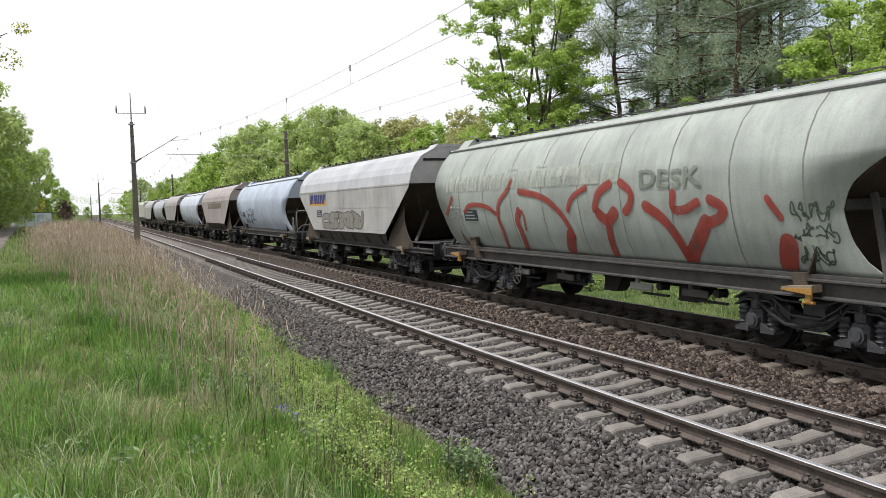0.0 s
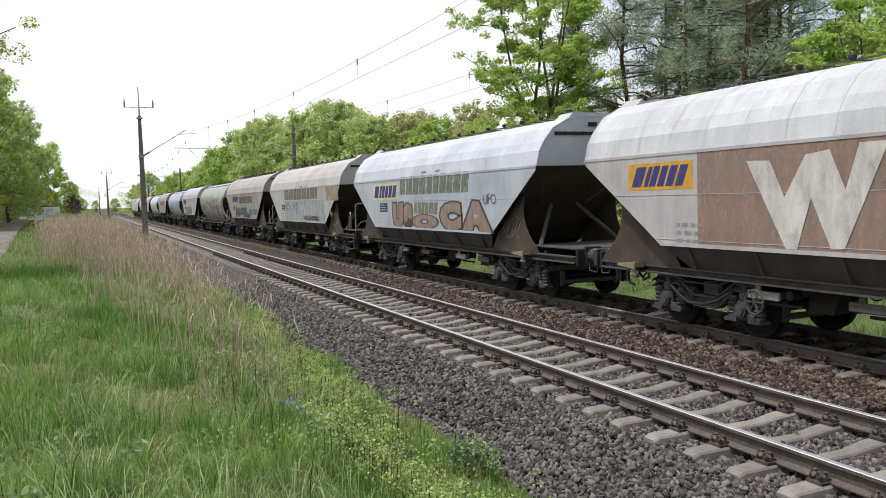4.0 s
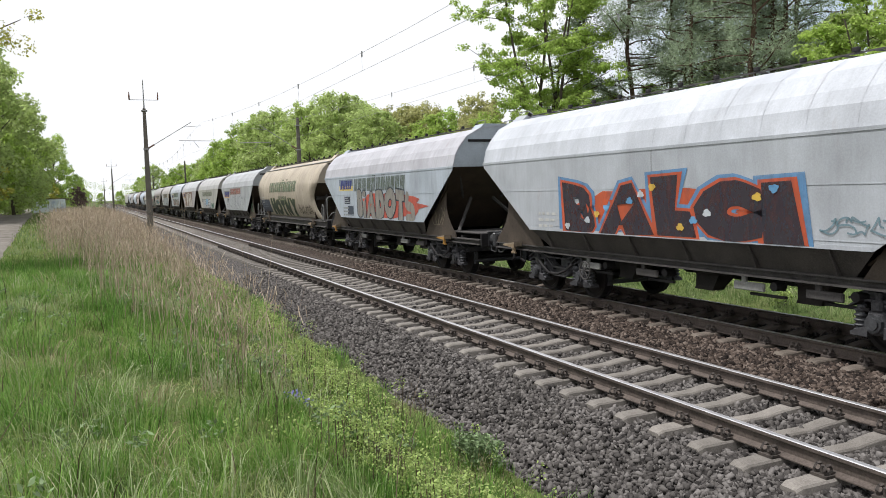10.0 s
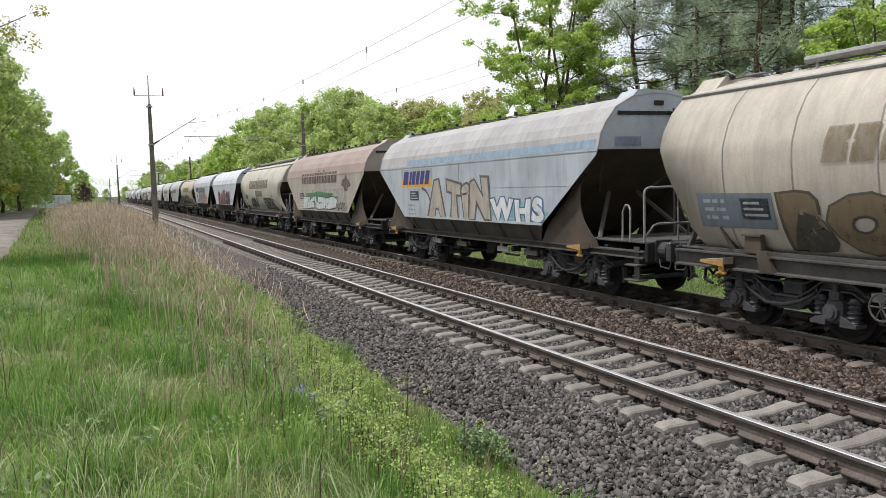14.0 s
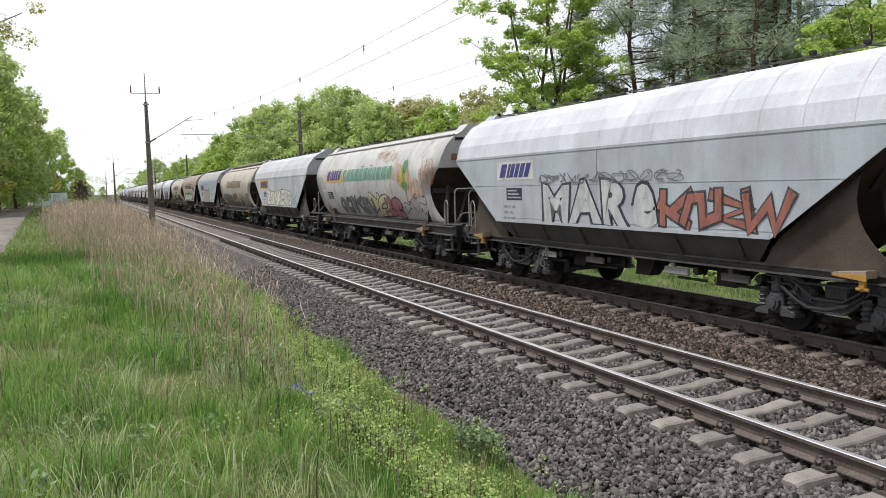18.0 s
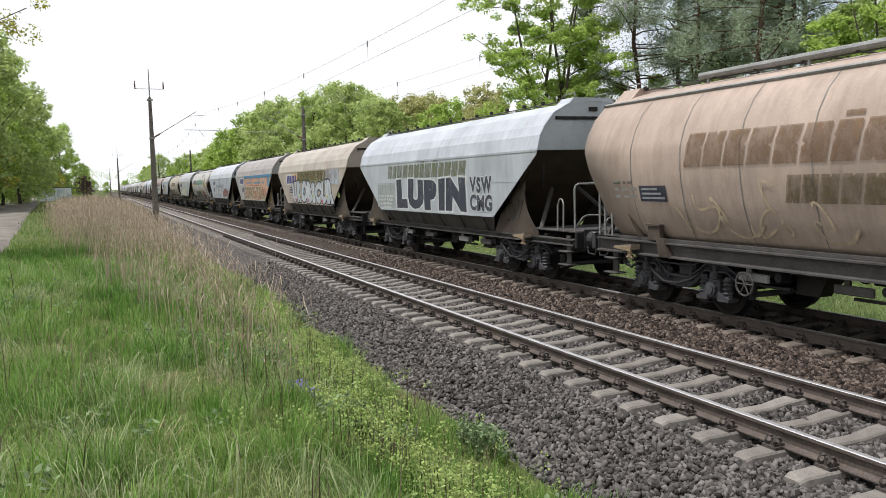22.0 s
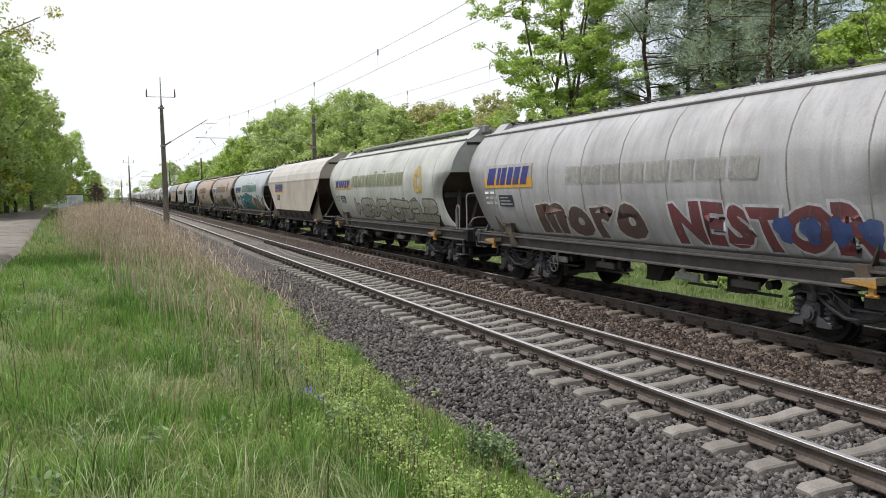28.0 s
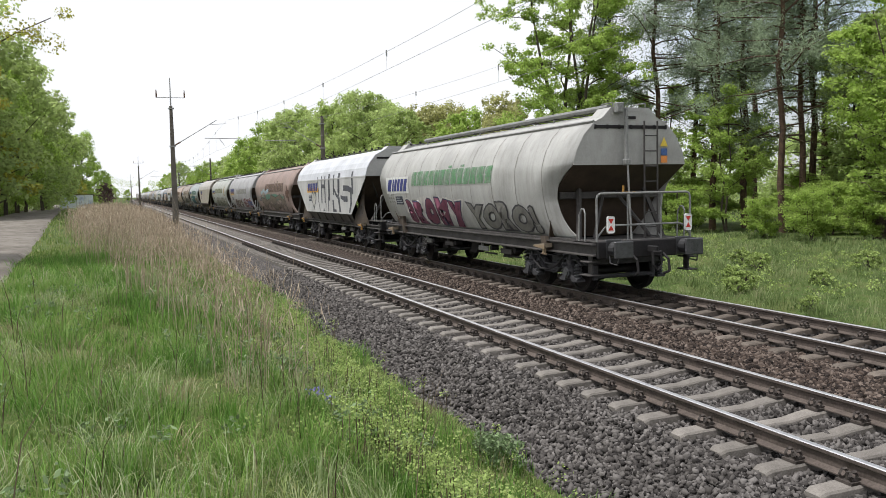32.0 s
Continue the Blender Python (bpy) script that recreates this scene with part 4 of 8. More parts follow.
def angular_wagon():
    """Flat-sided hopper wagon with a facetted roof and sloped ends."""
    w = new("grain_hopper_wagon")
    F0, R0 = 0.0, -13.2
    bm = bmesh.new()
    sheet(bm, [[(x, y, z) for x, z in A_ROOF] for y in (F0, -3.3, -6.6, -9.9, R0)])
    thicken(bm, 0.02)
    roof = part("roof", bm, PAINT0, w)
    bm = bmesh.new()
    for y in np.linspace(F0 - 0.02, R0 + 0.02, 17):
        pts = [(x * 1.002, float(y), z + 0.004) for x, z in A_ROOF]
        sheet(bm, [[(a, b - 0.007, c) for a, b, c in pts], [(a, b + 0.007, c) for a, b, c in pts]])
    part("roof_seam", bm, PAINT0, w)
    for s in (-1, 1):
        bm = bmesh.new()
        prism(bm, [(F0, 2.965), (F0 - 0.05, 2.86), (-2.26, 1.43), (-10.98, 1.42), (R0 + 0.05, 2.86), (R0, 2.965)], s * 1.44, s * 1.455)
        part("side_panel", bm, PAINT0, w)
        bm = bmesh.new()
        box(bm, s * 1.457, (F0 + R0) / 2, 2.955, 0.016, F0 - R0, 0.05)
        part("side_rim", bm, PAINT0, w)
        bm = bmesh.new()
        box(bm, s * 1.457, -6.62, 1.445, 0.016, 8.7, 0.06)
        part("lower_rim", bm, PAINT0, w)
        for z, y0, y1 in ((2.27, -0.97, -12.27), (1.53, -2.1, -11.15)):
            bm = bmesh.new()
            prism(bm, [(y0, z - 0.005), (y1, z - 0.005), (y1, z + 0.005), (y0, z + 0.005)], s * 1.45, s * 1.461)
            part("side_rim", bm, PAINT0, w)
        bm = bmesh.new()
        box(bm, s * 1.456, -6.6, 2.2, 0.006, 0.012, 1.5)
        part("side_joint", bm, M_SEAM, w)
        bm = bmesh.new()
        sheet(bm, [[(s * 1.43, -2.26, 1.43), (s * 1.43, -10.98, 1.43)], [(s * 1.19, -2.75, 1.03), (s * 1.19, -10.5, 1.03)]])
        thicken(bm, 0.02)
        part("hopper_skirt", bm, M_SKIRT, w)
        for y in (-2.95, -4.4, -5.9, -7.35, -8.85, -10.3):
            bm = bmesh.new()
            a = [bm.verts.new(p) for p in ((s * 1.445, y, 1.415), (s * 1.195, y, 1.035), (s * 1.275, y, 1.035))]
            bm.faces.new(a)
            ext = bmesh.ops.extrude_face_region(bm, geom=bm.faces[:])
            bmesh.ops.translate(bm, verts=[v for v in ext["geom"] if isinstance(v, bmesh.types.BMVert)], vec=(0, 0.05, 0))
            bmesh.ops.recalc_face_normals(bm, faces=bm.faces)
            part("gusset", bm, M_SKIRT, w)
        # lower corner plates with a round cut-out towards the ends
        for front in (True, False):
            e = 1 if front else -1
            base = 0.0 if front else R0
            low = -2.26 if front else -10.98
            arc = []
            for k in range(11):
                zz = 1.16 + k / 10 * 1.35
                depth = lerp(zz, [(1.16, 0.36), (1.3, 0.56), (1.5, 0.77), (1.75, 0.91), (2.0, 0.95), (2.25, 0.91), (2.51, 0.76)])
                arc.append((base - e * depth, zz))
            slope_top = (base - e * 0.62, 2.52)
            bm = bmesh.new()
            prism(bm, [(low - e * 0.3, 1.04), (base - e * 0.30, 1.04)] + arc + [slope_top, (low, 1.45)], s * 1.25, s * 1.27)
            part("corner_plate", bm, M_PLATE, w)
    for y, e in ((F0, 1), (R0, -1)):
        bm = bmesh.new()
        vs = [bm.verts.new((x * 0.995, y - e * 0.03, z)) for x, z in A_ROOF]
        bm.faces.new(vs)
        bmesh.ops.recalc_face_normals(bm, faces=bm.faces)
        bmesh.ops.solidify(bm, geom=bm.faces[:], thickness=0.02)
        part("end_panel", bm, PAINT0, w)
        bm = bmesh.new()
        box(bm, 0, y + e * 0.005, 3.66, 1.9, 0.02, 0.07)
        for k in range(-4, 5):
            box(bm, k * 0.24, y + e * 0.012, 3.66, 0.03, 0.03, 0.08)
        box(bm, 0.0, y + e * 0.01, 3.86, 0.22, 0.02, 0.09)
        part("end_vent", bm, M_UNDER, w)
        add_housing(w, y, e, 3.88)
        bm = bmesh.new()
        sheet(bm, [[(-1.42, y - e * 0.02, 2.95), (1.42, y - e * 0.02, 2.95)], [(-1.30, y - e * 1.1, 2.25), (1.30, y - e * 1.1, 2.25)], [(-1.2, y - e * 2.5, 1.2), (1.2, y - e * 2.5, 1.2)]])
        thicken(bm, 0.03)
        part("end_slope", bm, M_SLOPE, w)
        for s in (-1, 1):
            bm = bmesh.new()
            pipe(bm, [(s * 1.1, y - e * 0.5, 1.18), (s * 0.35, y - e * 1.25, 2.1)], 0.05, 6)
            pipe(bm, [(s * 1.2, y - e * 0.15, 2.93), (s * 0.6, y - e * 1.25, 2.12)], 0.04, 6)
            part("end_strut", bm, M_FRAME, w)
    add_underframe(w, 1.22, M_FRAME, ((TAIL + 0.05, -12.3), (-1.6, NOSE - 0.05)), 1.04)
    add_bogie(w, MID + 4.37)
    add_bogie(w, MID - 4.37)
    add_buffers(w)
    add_steps(w)
    add_walkway(w, 4.085, 0.40, R0 + 0.1, F0 - 0.1, False)
    return w


def round_wagon(n_seams=9):
    """Barrel-sided hopper wagon with a concave cut in the side at each end."""
    w = new("grain_hopper_wagon")
    R0 = -13.79
    full = R_HALF + [(-x, z) for x, z in R_HALF[::-1]]
    for s in (-1, 1):
        bm = bmesh.new()
        rows = []
        zs = list(np.linspace(1.18, 2.8, 15)) + [2.9, 3.14, 3.30, 3.45, 3.60, 3.72]
        for z in zs:
            hx = r_half(z) + 0.006
            y0, y1 = r_front(z), r_rear(z)
            rows.append([(s * hx, y0 + (y1 - y0) * f, z) for f in (0, 0.1, 0.3, 0.5, 0.7, 0.9, 1)])
        sheet(bm, rows)
        thicken(bm, 0.018)
        part("side_panel", bm, PAINT0, w, "", True)
        for k in range(n_seams):
            y = -1.55 - k * (13.79 - 2.9) / (n_seams - 1)
            bm = bmesh.new()
            rows = [[(s * (r_half(z) + 0.012), y - 0.012, z), (s * (r_half(z) + 0.012), y + 0.012, z)] for z in zs]
            sheet(bm, rows)
            part("weld_seam", bm, M_SEAM, w, "", True)
    bm = bmesh.new()
    top = [p for p in full if p[1] > 3.6]
    sheet(bm, [[(x, y, z + 0.004) for x, z in top] for y in (0.0, -3.5, -7, -10.5, R0)])
    thicken(bm, 0.02)
    part("roof", bm, PAINT0, w)
    for s in (-1, 1):
        bm = bmesh.new()
        box(bm, s * 0.93, R0 / 2, 3.735, 0.05, -R0, 0.045, pose(0, 0, 0, 0, s * 35, 0))
        part("roof_rim", bm, M_STEEL_GREY, w)
    for y, e in ((0.0, 1), (R0, -1)):
        bm = bmesh.new()
        vs = [bm.verts.new((x * 0.995, y - e * 0.02, z)) for x, z in full if z > 2.8]
        bm.faces.new(vs)
        bmesh.ops.recalc_face_normals(bm, faces=bm.faces)
        bmesh.ops.solidify(bm, geom=bm.faces[:], thickness=0.02)
        part("end_panel", bm, PAINT0, w)
        bm = bmesh.new()
        box(bm, 0, y + e * 0.012, 3.62, 1.8, 0.02, 0.07)
        for k in range(-3, 4):
            box(bm, k * 0.3, y + e * 0.02, 3.62, 0.035, 0.03, 0.09)
        box(bm, 0, y + e * 0.012, 3.82, 0.24, 0.02, 0.06)
        part("end_vent", bm, M_UNDER, w)
        add_housing(w, y, e, 3.80)
        bm = bmesh.new()
        sheet(bm, [[(-1.43, y - e * 0.02, 2.81), (1.43, y - e * 0.02, 2.81)], [(-1.38, y - e * 0.95, 2.2), (1.38, y - e * 0.95, 2.2)], [(-1.2, y - e * 1.5, 1.2), (1.2, y - e * 1.5, 1.2)]])
        thicken(bm, 0.03)
        part("end_slope", bm, M_SLOPE, w)
        for s in (-1, 1):
            bm = bmesh.new()
            pipe(bm, [(s * 1.1, y - e * 0.35, 1.18), (s * 0.85, y - e * 0.75, 2.3)], 0.055, 4)
            pipe(bm, [(s * 0.15, y - e * 0.85, 2.25), (s * 0.75, y - e * 0.30, 1.18)], 0.04, 6)
            part("end_strut", bm, M_FRAME, w)
        bm = bmesh.new()
        box(bm, 0, y - e * 0.86, 2.16, 2.6, 0.12, 0.16, bevel=0.02)
        part("end_beam", bm, M_FRAME, w)
    for s in (-1, 1):
        bm = bmesh.new()
        box(bm, s * 1.04, -7.1, 1.19, 0.30, 12.6, 0.05)
        part("cradle", bm, M_FRAME, w)
        bm = bmesh.new()
        box(bm, s * 1.26, -2.02, 1.33, 0.10, 0.34, 0.30, bevel=0.015)
        box(bm, s * 1.31, -2.02, 1.46, 0.06, 0.38, 0.03)
        part("placard_box", bm, M_PLATE, w)
        for y in (-2.3, -12.3):
            bm = bmesh.new()
            prism(bm, [(y - 0.18, 0.92), (y + 0.10, 0.92), (y + 0.18, 1.24), (y - 0.02, 1.24)], s * 1.24, s * 1.34)
            part("jacking_pad", bm, M_PLATE, w)
    add_underframe(w, 1.27, M_FRAME, ((TAIL + 0.05, -12.8), (-1.3, NOSE - 0.05)))
    add_bogie(w, MID + 4.85)
    add_bogie(w, MID - 4.85)
    add_buffers(w)
    add_steps(w)
    add_walkway(w, 3.99, 0.38, R0 + 0.15, -0.15, False)
    return w


BASE_A, BASE_R = angular_wagon(), round_wagon()


def srgb(r, g, b):
    return tuple(((c / 255 + 0.055) / 1.055) ** 2.4 if c > 10 else c / 3294 for c in (r, g, b))


# number, kind, front end at the start, side paint, roof paint, rust, dirt, rear railing, label
PITCH = 15.06
WAGONS = [
    (-7, "A", (196, 190, 178), None, 0.1, 0.3), (-6, "R", (200, 200, 200), None, 0.1, 0.2), (-5, "A", (190, 180, 170), None, 0.1, 0.3),
    (-4, "R", (215, 222, 228), None, 0.05, 0.2), (-3, "A", (186, 170, 158), None, 0.15, 0.35), (-2, "R", (192, 203, 214), None, 0.05, 0.25),
    (-1, "A", (196, 190, 178), (200, 198, 194), 0.1, 0.25), (0, "R", (180, 186, 168), None, 0.1, 0.3), (1, "A", (176, 162, 146), (184, 176, 166), 0.15, 0.3),
    (2, "A", (192, 188, 178), (200, 190, 180), 0.08, 0.3), (3, "A", (190, 197, 200), (206, 208, 212), 0.05, 0.2), (4, "A", (200, 190, 184), (206, 204, 200), 0.1, 0.25),
    (5, "A", (196, 190, 172), (200, 196, 186), 0.1, 0.25), (6, "A", (186, 188, 182), (192, 192, 188), 0.1, 0.25), (7, "R", (206, 186, 152), None, 0.12, 0.3),
    (8, "A", (188, 198, 202), (200, 196, 196), 0.08, 0.3), (9, "A", (194, 197, 196), (210, 212, 212), 0.05, 0.2), (10, "R", (198, 188, 162), None, 0.12, 0.35),
    (11, "A", (182, 166, 146), (172, 146, 130), 0.3, 0.35), (12, "A", (180, 187, 188), (178, 172, 164), 0.12, 0.35), (13, "R", (198, 184, 158), None, 0.12, 0.35),
    (14, "A", (188, 192, 188), (196, 196, 192), 0.1, 0.3), (15, "R", (204, 200, 188), None, 0.4, 0.35), (16, "A", (182, 188, 188), (206, 206, 206), 0.04, 0.2),
    (17, "A", (176, 170, 160), (176, 166, 155), 0.15, 0.35), (18, "A", (188, 172, 146), (198, 184, 162), 0.4, 0.3), (19, "A", (188, 193, 190), (198, 202, 204), 0.05, 0.25),
    (20, "R", (200, 170, 142), None, 0.12, 0.35), (21, "R", (186, 168, 148), None, 0.25, 0.35), (22, "R", (190, 195, 191), None, 0.05, 0.25),
    (23, "A", (200, 184, 160), (206, 196, 180), 0.12, 0.3), (24, "R", (198, 198, 182), None, 0.1, 0.3), (25, "R", (186, 182, 176), None, 0.15, 0.35),
    (26, "R", (176, 146, 128), None, 0.3, 0.4), (27, "A", (208, 204, 192), (222, 222, 220), 0.05, 0.2), (28, "R", (196, 192, 178), None, 0.08, 0.3),
]


LOOK = {-3: "brownish grey", -2: "pale blue-grey", -1: "cream-grey graffiti-marked", 0: "grey-green red-graffitied", 1: "beige-grey teal-graffitied", 2: "beige-grey part-overpainted",
        3: "white-grey brown-graffitied", 4: "pale pinkish white-lettered", 5: "cream blue-and-white-graffitied", 6: "light grey red-lettered", 7: "tan dark-green-graffitied",
        8: "pale blue-grey red-graffitied", 9: "white black-and-orange-graffitied", 10: "cream dark-graffitied", 11: "rusty brown green-graffitied", 12: "faded grey blue-striped graffitied",
        13: "cream brown-graffitied", 14: "grey white-graffitied", 15: "rust-stained many-coloured", 16: "white-grey graffitied", 17: "orange blue-striped graffitied", 18: "brown-beige white-graffitied",
        19: "white-grey navy-graffitied", 20: "orange-tan scribbled", 21: "brownish grey graffitied", 22: "white teal-graffitied", 23: "plain tan", 24: "pale green-grey graffitied",
        25: "grey red-and-blue-graffitied", 26: "rusty brown graffitied", 27: "white grey-graffitied", 28: "pale grey last graffitied"}


def wagon_start(i):
    """Place of the front tip on the line at the start of the clip."""
    i = max(i, -7)
    return 20.45 - PITCH * i if i >= -1 else 35.51 + 16.0 * (-1 - i)


def set_paint(ob, mat):
    for slot in ob.material_slots:
        slot.link = "OBJECT"
        slot.material = mat


TRAIN = {}
RAILED_REAR = (0, 1, 2, 6, 7, 9, 10, 12, 14, 15, 17, 19, 20, 21, 24, 25, 27, 28, -2)   # wagons with a brakeman's platform behind
RAILED_FRONT = (7, 11, 16, 18, 20, 26)   # and in front
LADDERED = (1, 6, 9, 10, 12, 15, 19, 25, 27, 28)
ORANGE = (0, 5, 8, 12, 13, 16, 17, 22, 24, 25, 26, 27)   # wagons with freshly painted towing brackets


def build_train():
    for i, kind, side, roof, rust, dirt in WAGONS:
        base = BASE_A if kind == "A" else BASE_R
        w = copy_thing(base, pose(TRACK2, wagon_start(i), 0))
        p_side = wagon_paint("wagon_paint_%d" % (i + 8), srgb(*side), rust, dirt)
        p_roof = wagon_paint("roof_paint_%d" % (i + 8), srgb(*roof), rust, dirt) if roof else p_side
        for ob in w.children:
            n = ob.name.split(".")[0]
            if n in ("side_panel", "side_rim", "lower_rim"):
                set_paint(ob, p_side)
            elif n in ("roof", "roof_seam", "end_panel", "hatch_housing"):
                set_paint(ob, p_roof if n in ("roof", "roof_seam") else p_side)
            elif n == "towing_bracket" and i not in ORANGE:
                set_paint(ob, M_TAN)
        rear = -13.2 if kind == "A" else -13.79
        for ob in w.children[:]:
            n = ob.name.split(".")[0]
            if n == "step" and (i not in RAILED_REAR if ob.data.vertices[0].co.y < MID else i not in RAILED_FRONT):
                bpy.data.objects.remove(ob)
        if i in RAILED_REAR:
            add_railing(w, TAIL + 0.12, 2.2)
            if i in LADDERED:
                add_ladder(w, rear - 0.10, 0.45, 3.75)
        if i in RAILED_FRONT:
            add_railing(w, NOSE + 0.05, 2.15)
        if kind == "R" and i in (10, 13, 28, 20, 24):
            add_bar(w)
        shape = "flat-sided hopper wagon" if kind == "A" else "barrel-sided hopper wagon"
        tagged(w, "%s %s" % (LOOK.get(i, "weathered pale grey"), shape), "railway wagon", "wagons of the grain train")
        TRAIN[i] = w


build_train()


def add_tail(w):
    """Tail boards, hazard signs and ladder on the last wagon's end."""
    board = mottled("reflective_white", (0.75, 0.75, 0.73), (0.85, 0.85, 0.83), 9, 0.4)
    red = mottled("reflective_red", (0.5, 0.03, 0.025), (0.6, 0.05, 0.03), 9, 0.4)
    yel = mottled("sign_yellow", (0.65, 0.48, 0.06), (0.75, 0.55, 0.09), 9, 0.4)
    ora = mottled("sign_orange", (0.65, 0.22, 0.05), (0.75, 0.28, 0.07), 9, 0.4)
    blu = mottled("sign_blue", (0.04, 0.09, 0.25), (0.06, 0.12, 0.3), 9, 0.4)
    y = TAIL + 0.06
    for s in (-0.88, 1.08):
        bm = bmesh.new()
        box(bm, s, y, 1.55, 0.18, 0.02, 0.36, bevel=0.03)
        bd = part("tail_board", bm, board, w, "white tail board with red triangles")
        for z0, z1 in ((1.43, 1.54), (1.67, 1.56)):
            bm = bmesh.new()
            bm.faces.new([bm.verts.new(p) for p in ((s - 0.065, y - 0.014, z0), (s + 0.065, y - 0.014, z0), (s, y - 0.014, z1))])
            part("triangle", bm, red, bd)
    e = -13.83
    for z, mat, name in ((3.30, yel, "warning_sign"), (3.08, blu, "warning_sign"), (2.92, ora, "warning_sign")):
        bm = bmesh.new()
        if mat is yel:
            bm.faces.new([bm.verts.new(p) for p in ((0.74, e, z - 0.10), (0.94, e, z - 0.10), (0.84, e, z + 0.11))])
        else:
            box(bm, 0.84, e, z, 0.16, 0.01, 0.15)
        part(name, bm, mat, w)


add_tail(TRAIN[28])


def build_locomotive():
    th = new("locomotive")
    th.matrix_basis = pose(TRACK2, wagon_start(-7), 0)
    tagged(th, "cream diesel locomotive at the head of the train", "locomotive")
    cream = wagon_paint("locomotive_cream", (0.62, 0.58, 0.44), 0.05, 0.2)
    glass = mottled("dark_glass", (0.02, 0.025, 0.03), (0.03, 0.035, 0.04), 5, 0.1, 0, 0.6, 0.0)
    y0, y1 = 1.2, 17.2
    bm = bmesh.new()
    box(bm, 0, (y0 + y1) / 2, 2.6, 2.7, y1 - y0 - 2.4, 2.5, bevel=0.25)
    part("body", bm, cream, th)
    for y in (y0 + 0.7, y1 - 0.7):
        bm = bmesh.new()
        box(bm, 0, y, 2.7, 2.8, 1.5, 2.7, bevel=0.2)
        cab = part("cab", bm, cream, th)
        for x in (-0.65, 0.65):
            bm = bmesh.new()
            box(bm, x, y + (-0.76 if y < 8 else 0.76), 3.25, 0.95, 0.04, 0.75, bevel=0.01)
            part("window", bm, glass, cab)
    bm = bmesh.new()
    box(bm, 0, (y0 + y1) / 2, 1.15, 2.6, y1 - y0 + 0.4, 0.4, bevel=0.05)
    part("underframe", bm, M_UNDER, th)
    bm = bmesh.new()
    box(bm, 0, (y0 + y1) / 2, 0.75, 1.9, 4.0, 0.6, bevel=0.15)
    part("fuel_tank", bm, M_UNDER, th)
    for y in (y0 + 3.2, y1 - 3.2):
        bg = hang("bogie", BOGIE, th, pose(0, y, 0))
        for d in (-0.9, 0.9):
            hang("wheelset", WHEELSET, bg, pose(0, d, 0.46))
    TRAIN[-8] = th


build_locomotive()
for base in (BASE_A, BASE_R):
    for ob in (*base.children_recursive, base):
        bpy.data.objects.remove(ob)

# ---- lettering, signs and graffiti on the wagon sides ----
def decal_paint(c, fade=0.3):
    """Sprayed or stencilled paint, thin and flaked so that the coat below shows through."""
    name = "spray_paint_%02x%02x%02x_%d" % (*c, round(fade * 10))
    if name in bpy.data.materials:
        return bpy.data.materials[name]
    m, nt, b = nodes(name, 0.6, 0.0, 0.35)
    col0 = tuple(0.8 * x for x in srgb(*c))
    v = coords(nt)
    wear = noise_tex(nt, coords(nt, (1, 1.5, 0.5)), 3.5, 6, 0.65)
    col = blend(nt, ramp(nt, wear, [(0.35, 0.0), (0.75, 1.0)]), tuple(min(1, x * 1.12) for x in col0), tuple(x * 0.62 + 0.02 for x in col0))
    col = blend(nt, ramp(nt, noise_tex(nt, v, 14, 4), [(0.62, 0.0), (0.75, 0.45)]), col, tuple(0.5 * x + 0.12 for x in col0))
    nt.links.new(col, b.inputs["Base Color"])
    clear = nt.nodes.new("ShaderNodeBsdfTransparent")
    mx = nt.nodes.new("ShaderNodeMixShader")
    gone = noise_tex(nt, coords(nt, (1, 1.2, 0.7)), 4.5, 7, 0.72)
    nt.links.new(ramp(nt, gone, [(0.56 - 0.3 * fade, 0.10 + 0.25 * fade), (0.74 - 0.3 * fade, 0.25 + 0.75 * fade)]), mx.inputs[0])
    nt.links.new(b.outputs[0], mx.inputs[1])
    nt.links.new(clear.outputs[0], mx.inputs[2])
    nt.links.new(mx.outputs[0], nt.nodes["Material Output"].inputs[0])
    return m


KIND = {i: kind for i, kind, *_ in WAGONS}
A_SIDE = [(1.0, 1.455), (2.96, 1.455), (3.29, 1.375), (3.50, 1.255), (3.79, 1.01)]


def side_x(i, z):
    return lerp(z, A_SIDE) if KIND[i] == "A" else r_half(z) + 0.014


def lay(i, name, verts, faces, colour, layer=0, fade=0.2):
    """Lay a flat shape of (y, z) corners on the near side of wagon i."""
    bm = bmesh.new()
    vs = [bm.verts.new((v[2] if len(v) > 2 else 0, v[0], v[1])) for v in verts]
    for f in faces:
        try:
            bm.faces.new([vs[k] for k in f])
        except ValueError:
            pass
    if not bm.faces:
        bm.free()
        return None
    if KIND[i] == "R" or max(v[1] for v in verts) > 2.9:
        cuts = [1.3, 1.45, 1.6, 1.8, 2.0, 2.2, 2.5, 2.81, 2.96, 3.14, 3.29] if KIND[i] == "R" else [2.955, 3.29, 3.5]
        lo, hi = min(v[1] for v in verts), max(v[1] for v in verts)
        for z in cuts:
            if lo < z < hi:
                bmesh.ops.bisect_plane(bm, geom=bm.verts[:] + bm.edges[:] + bm.faces[:], plane_co=(0, 0, z), plane_no=(0, 0, 1))
    for v in bm.verts:
        v.co.x = -(side_x(i, v.co.z) + 0.004 + 0.0025 * layer + v.co.x)
    bmesh.ops.recalc_face_normals(bm, faces=bm.faces)
    if sum(f.normal.x for f in bm.faces) > 0:
        bmesh.ops.reverse_faces(bm, faces=bm.faces)
    fade = {"lettering": 0.5, "sign_panel": 0.15, "data_panel": 0.15, "emblem": 0.5, "rust_patch": 0.8, "overpaint": 0.35}.get(name, fade)
    return part(name, bm, decal_paint(colour, fade), TRAIN[i], "", KIND[i] == "R")


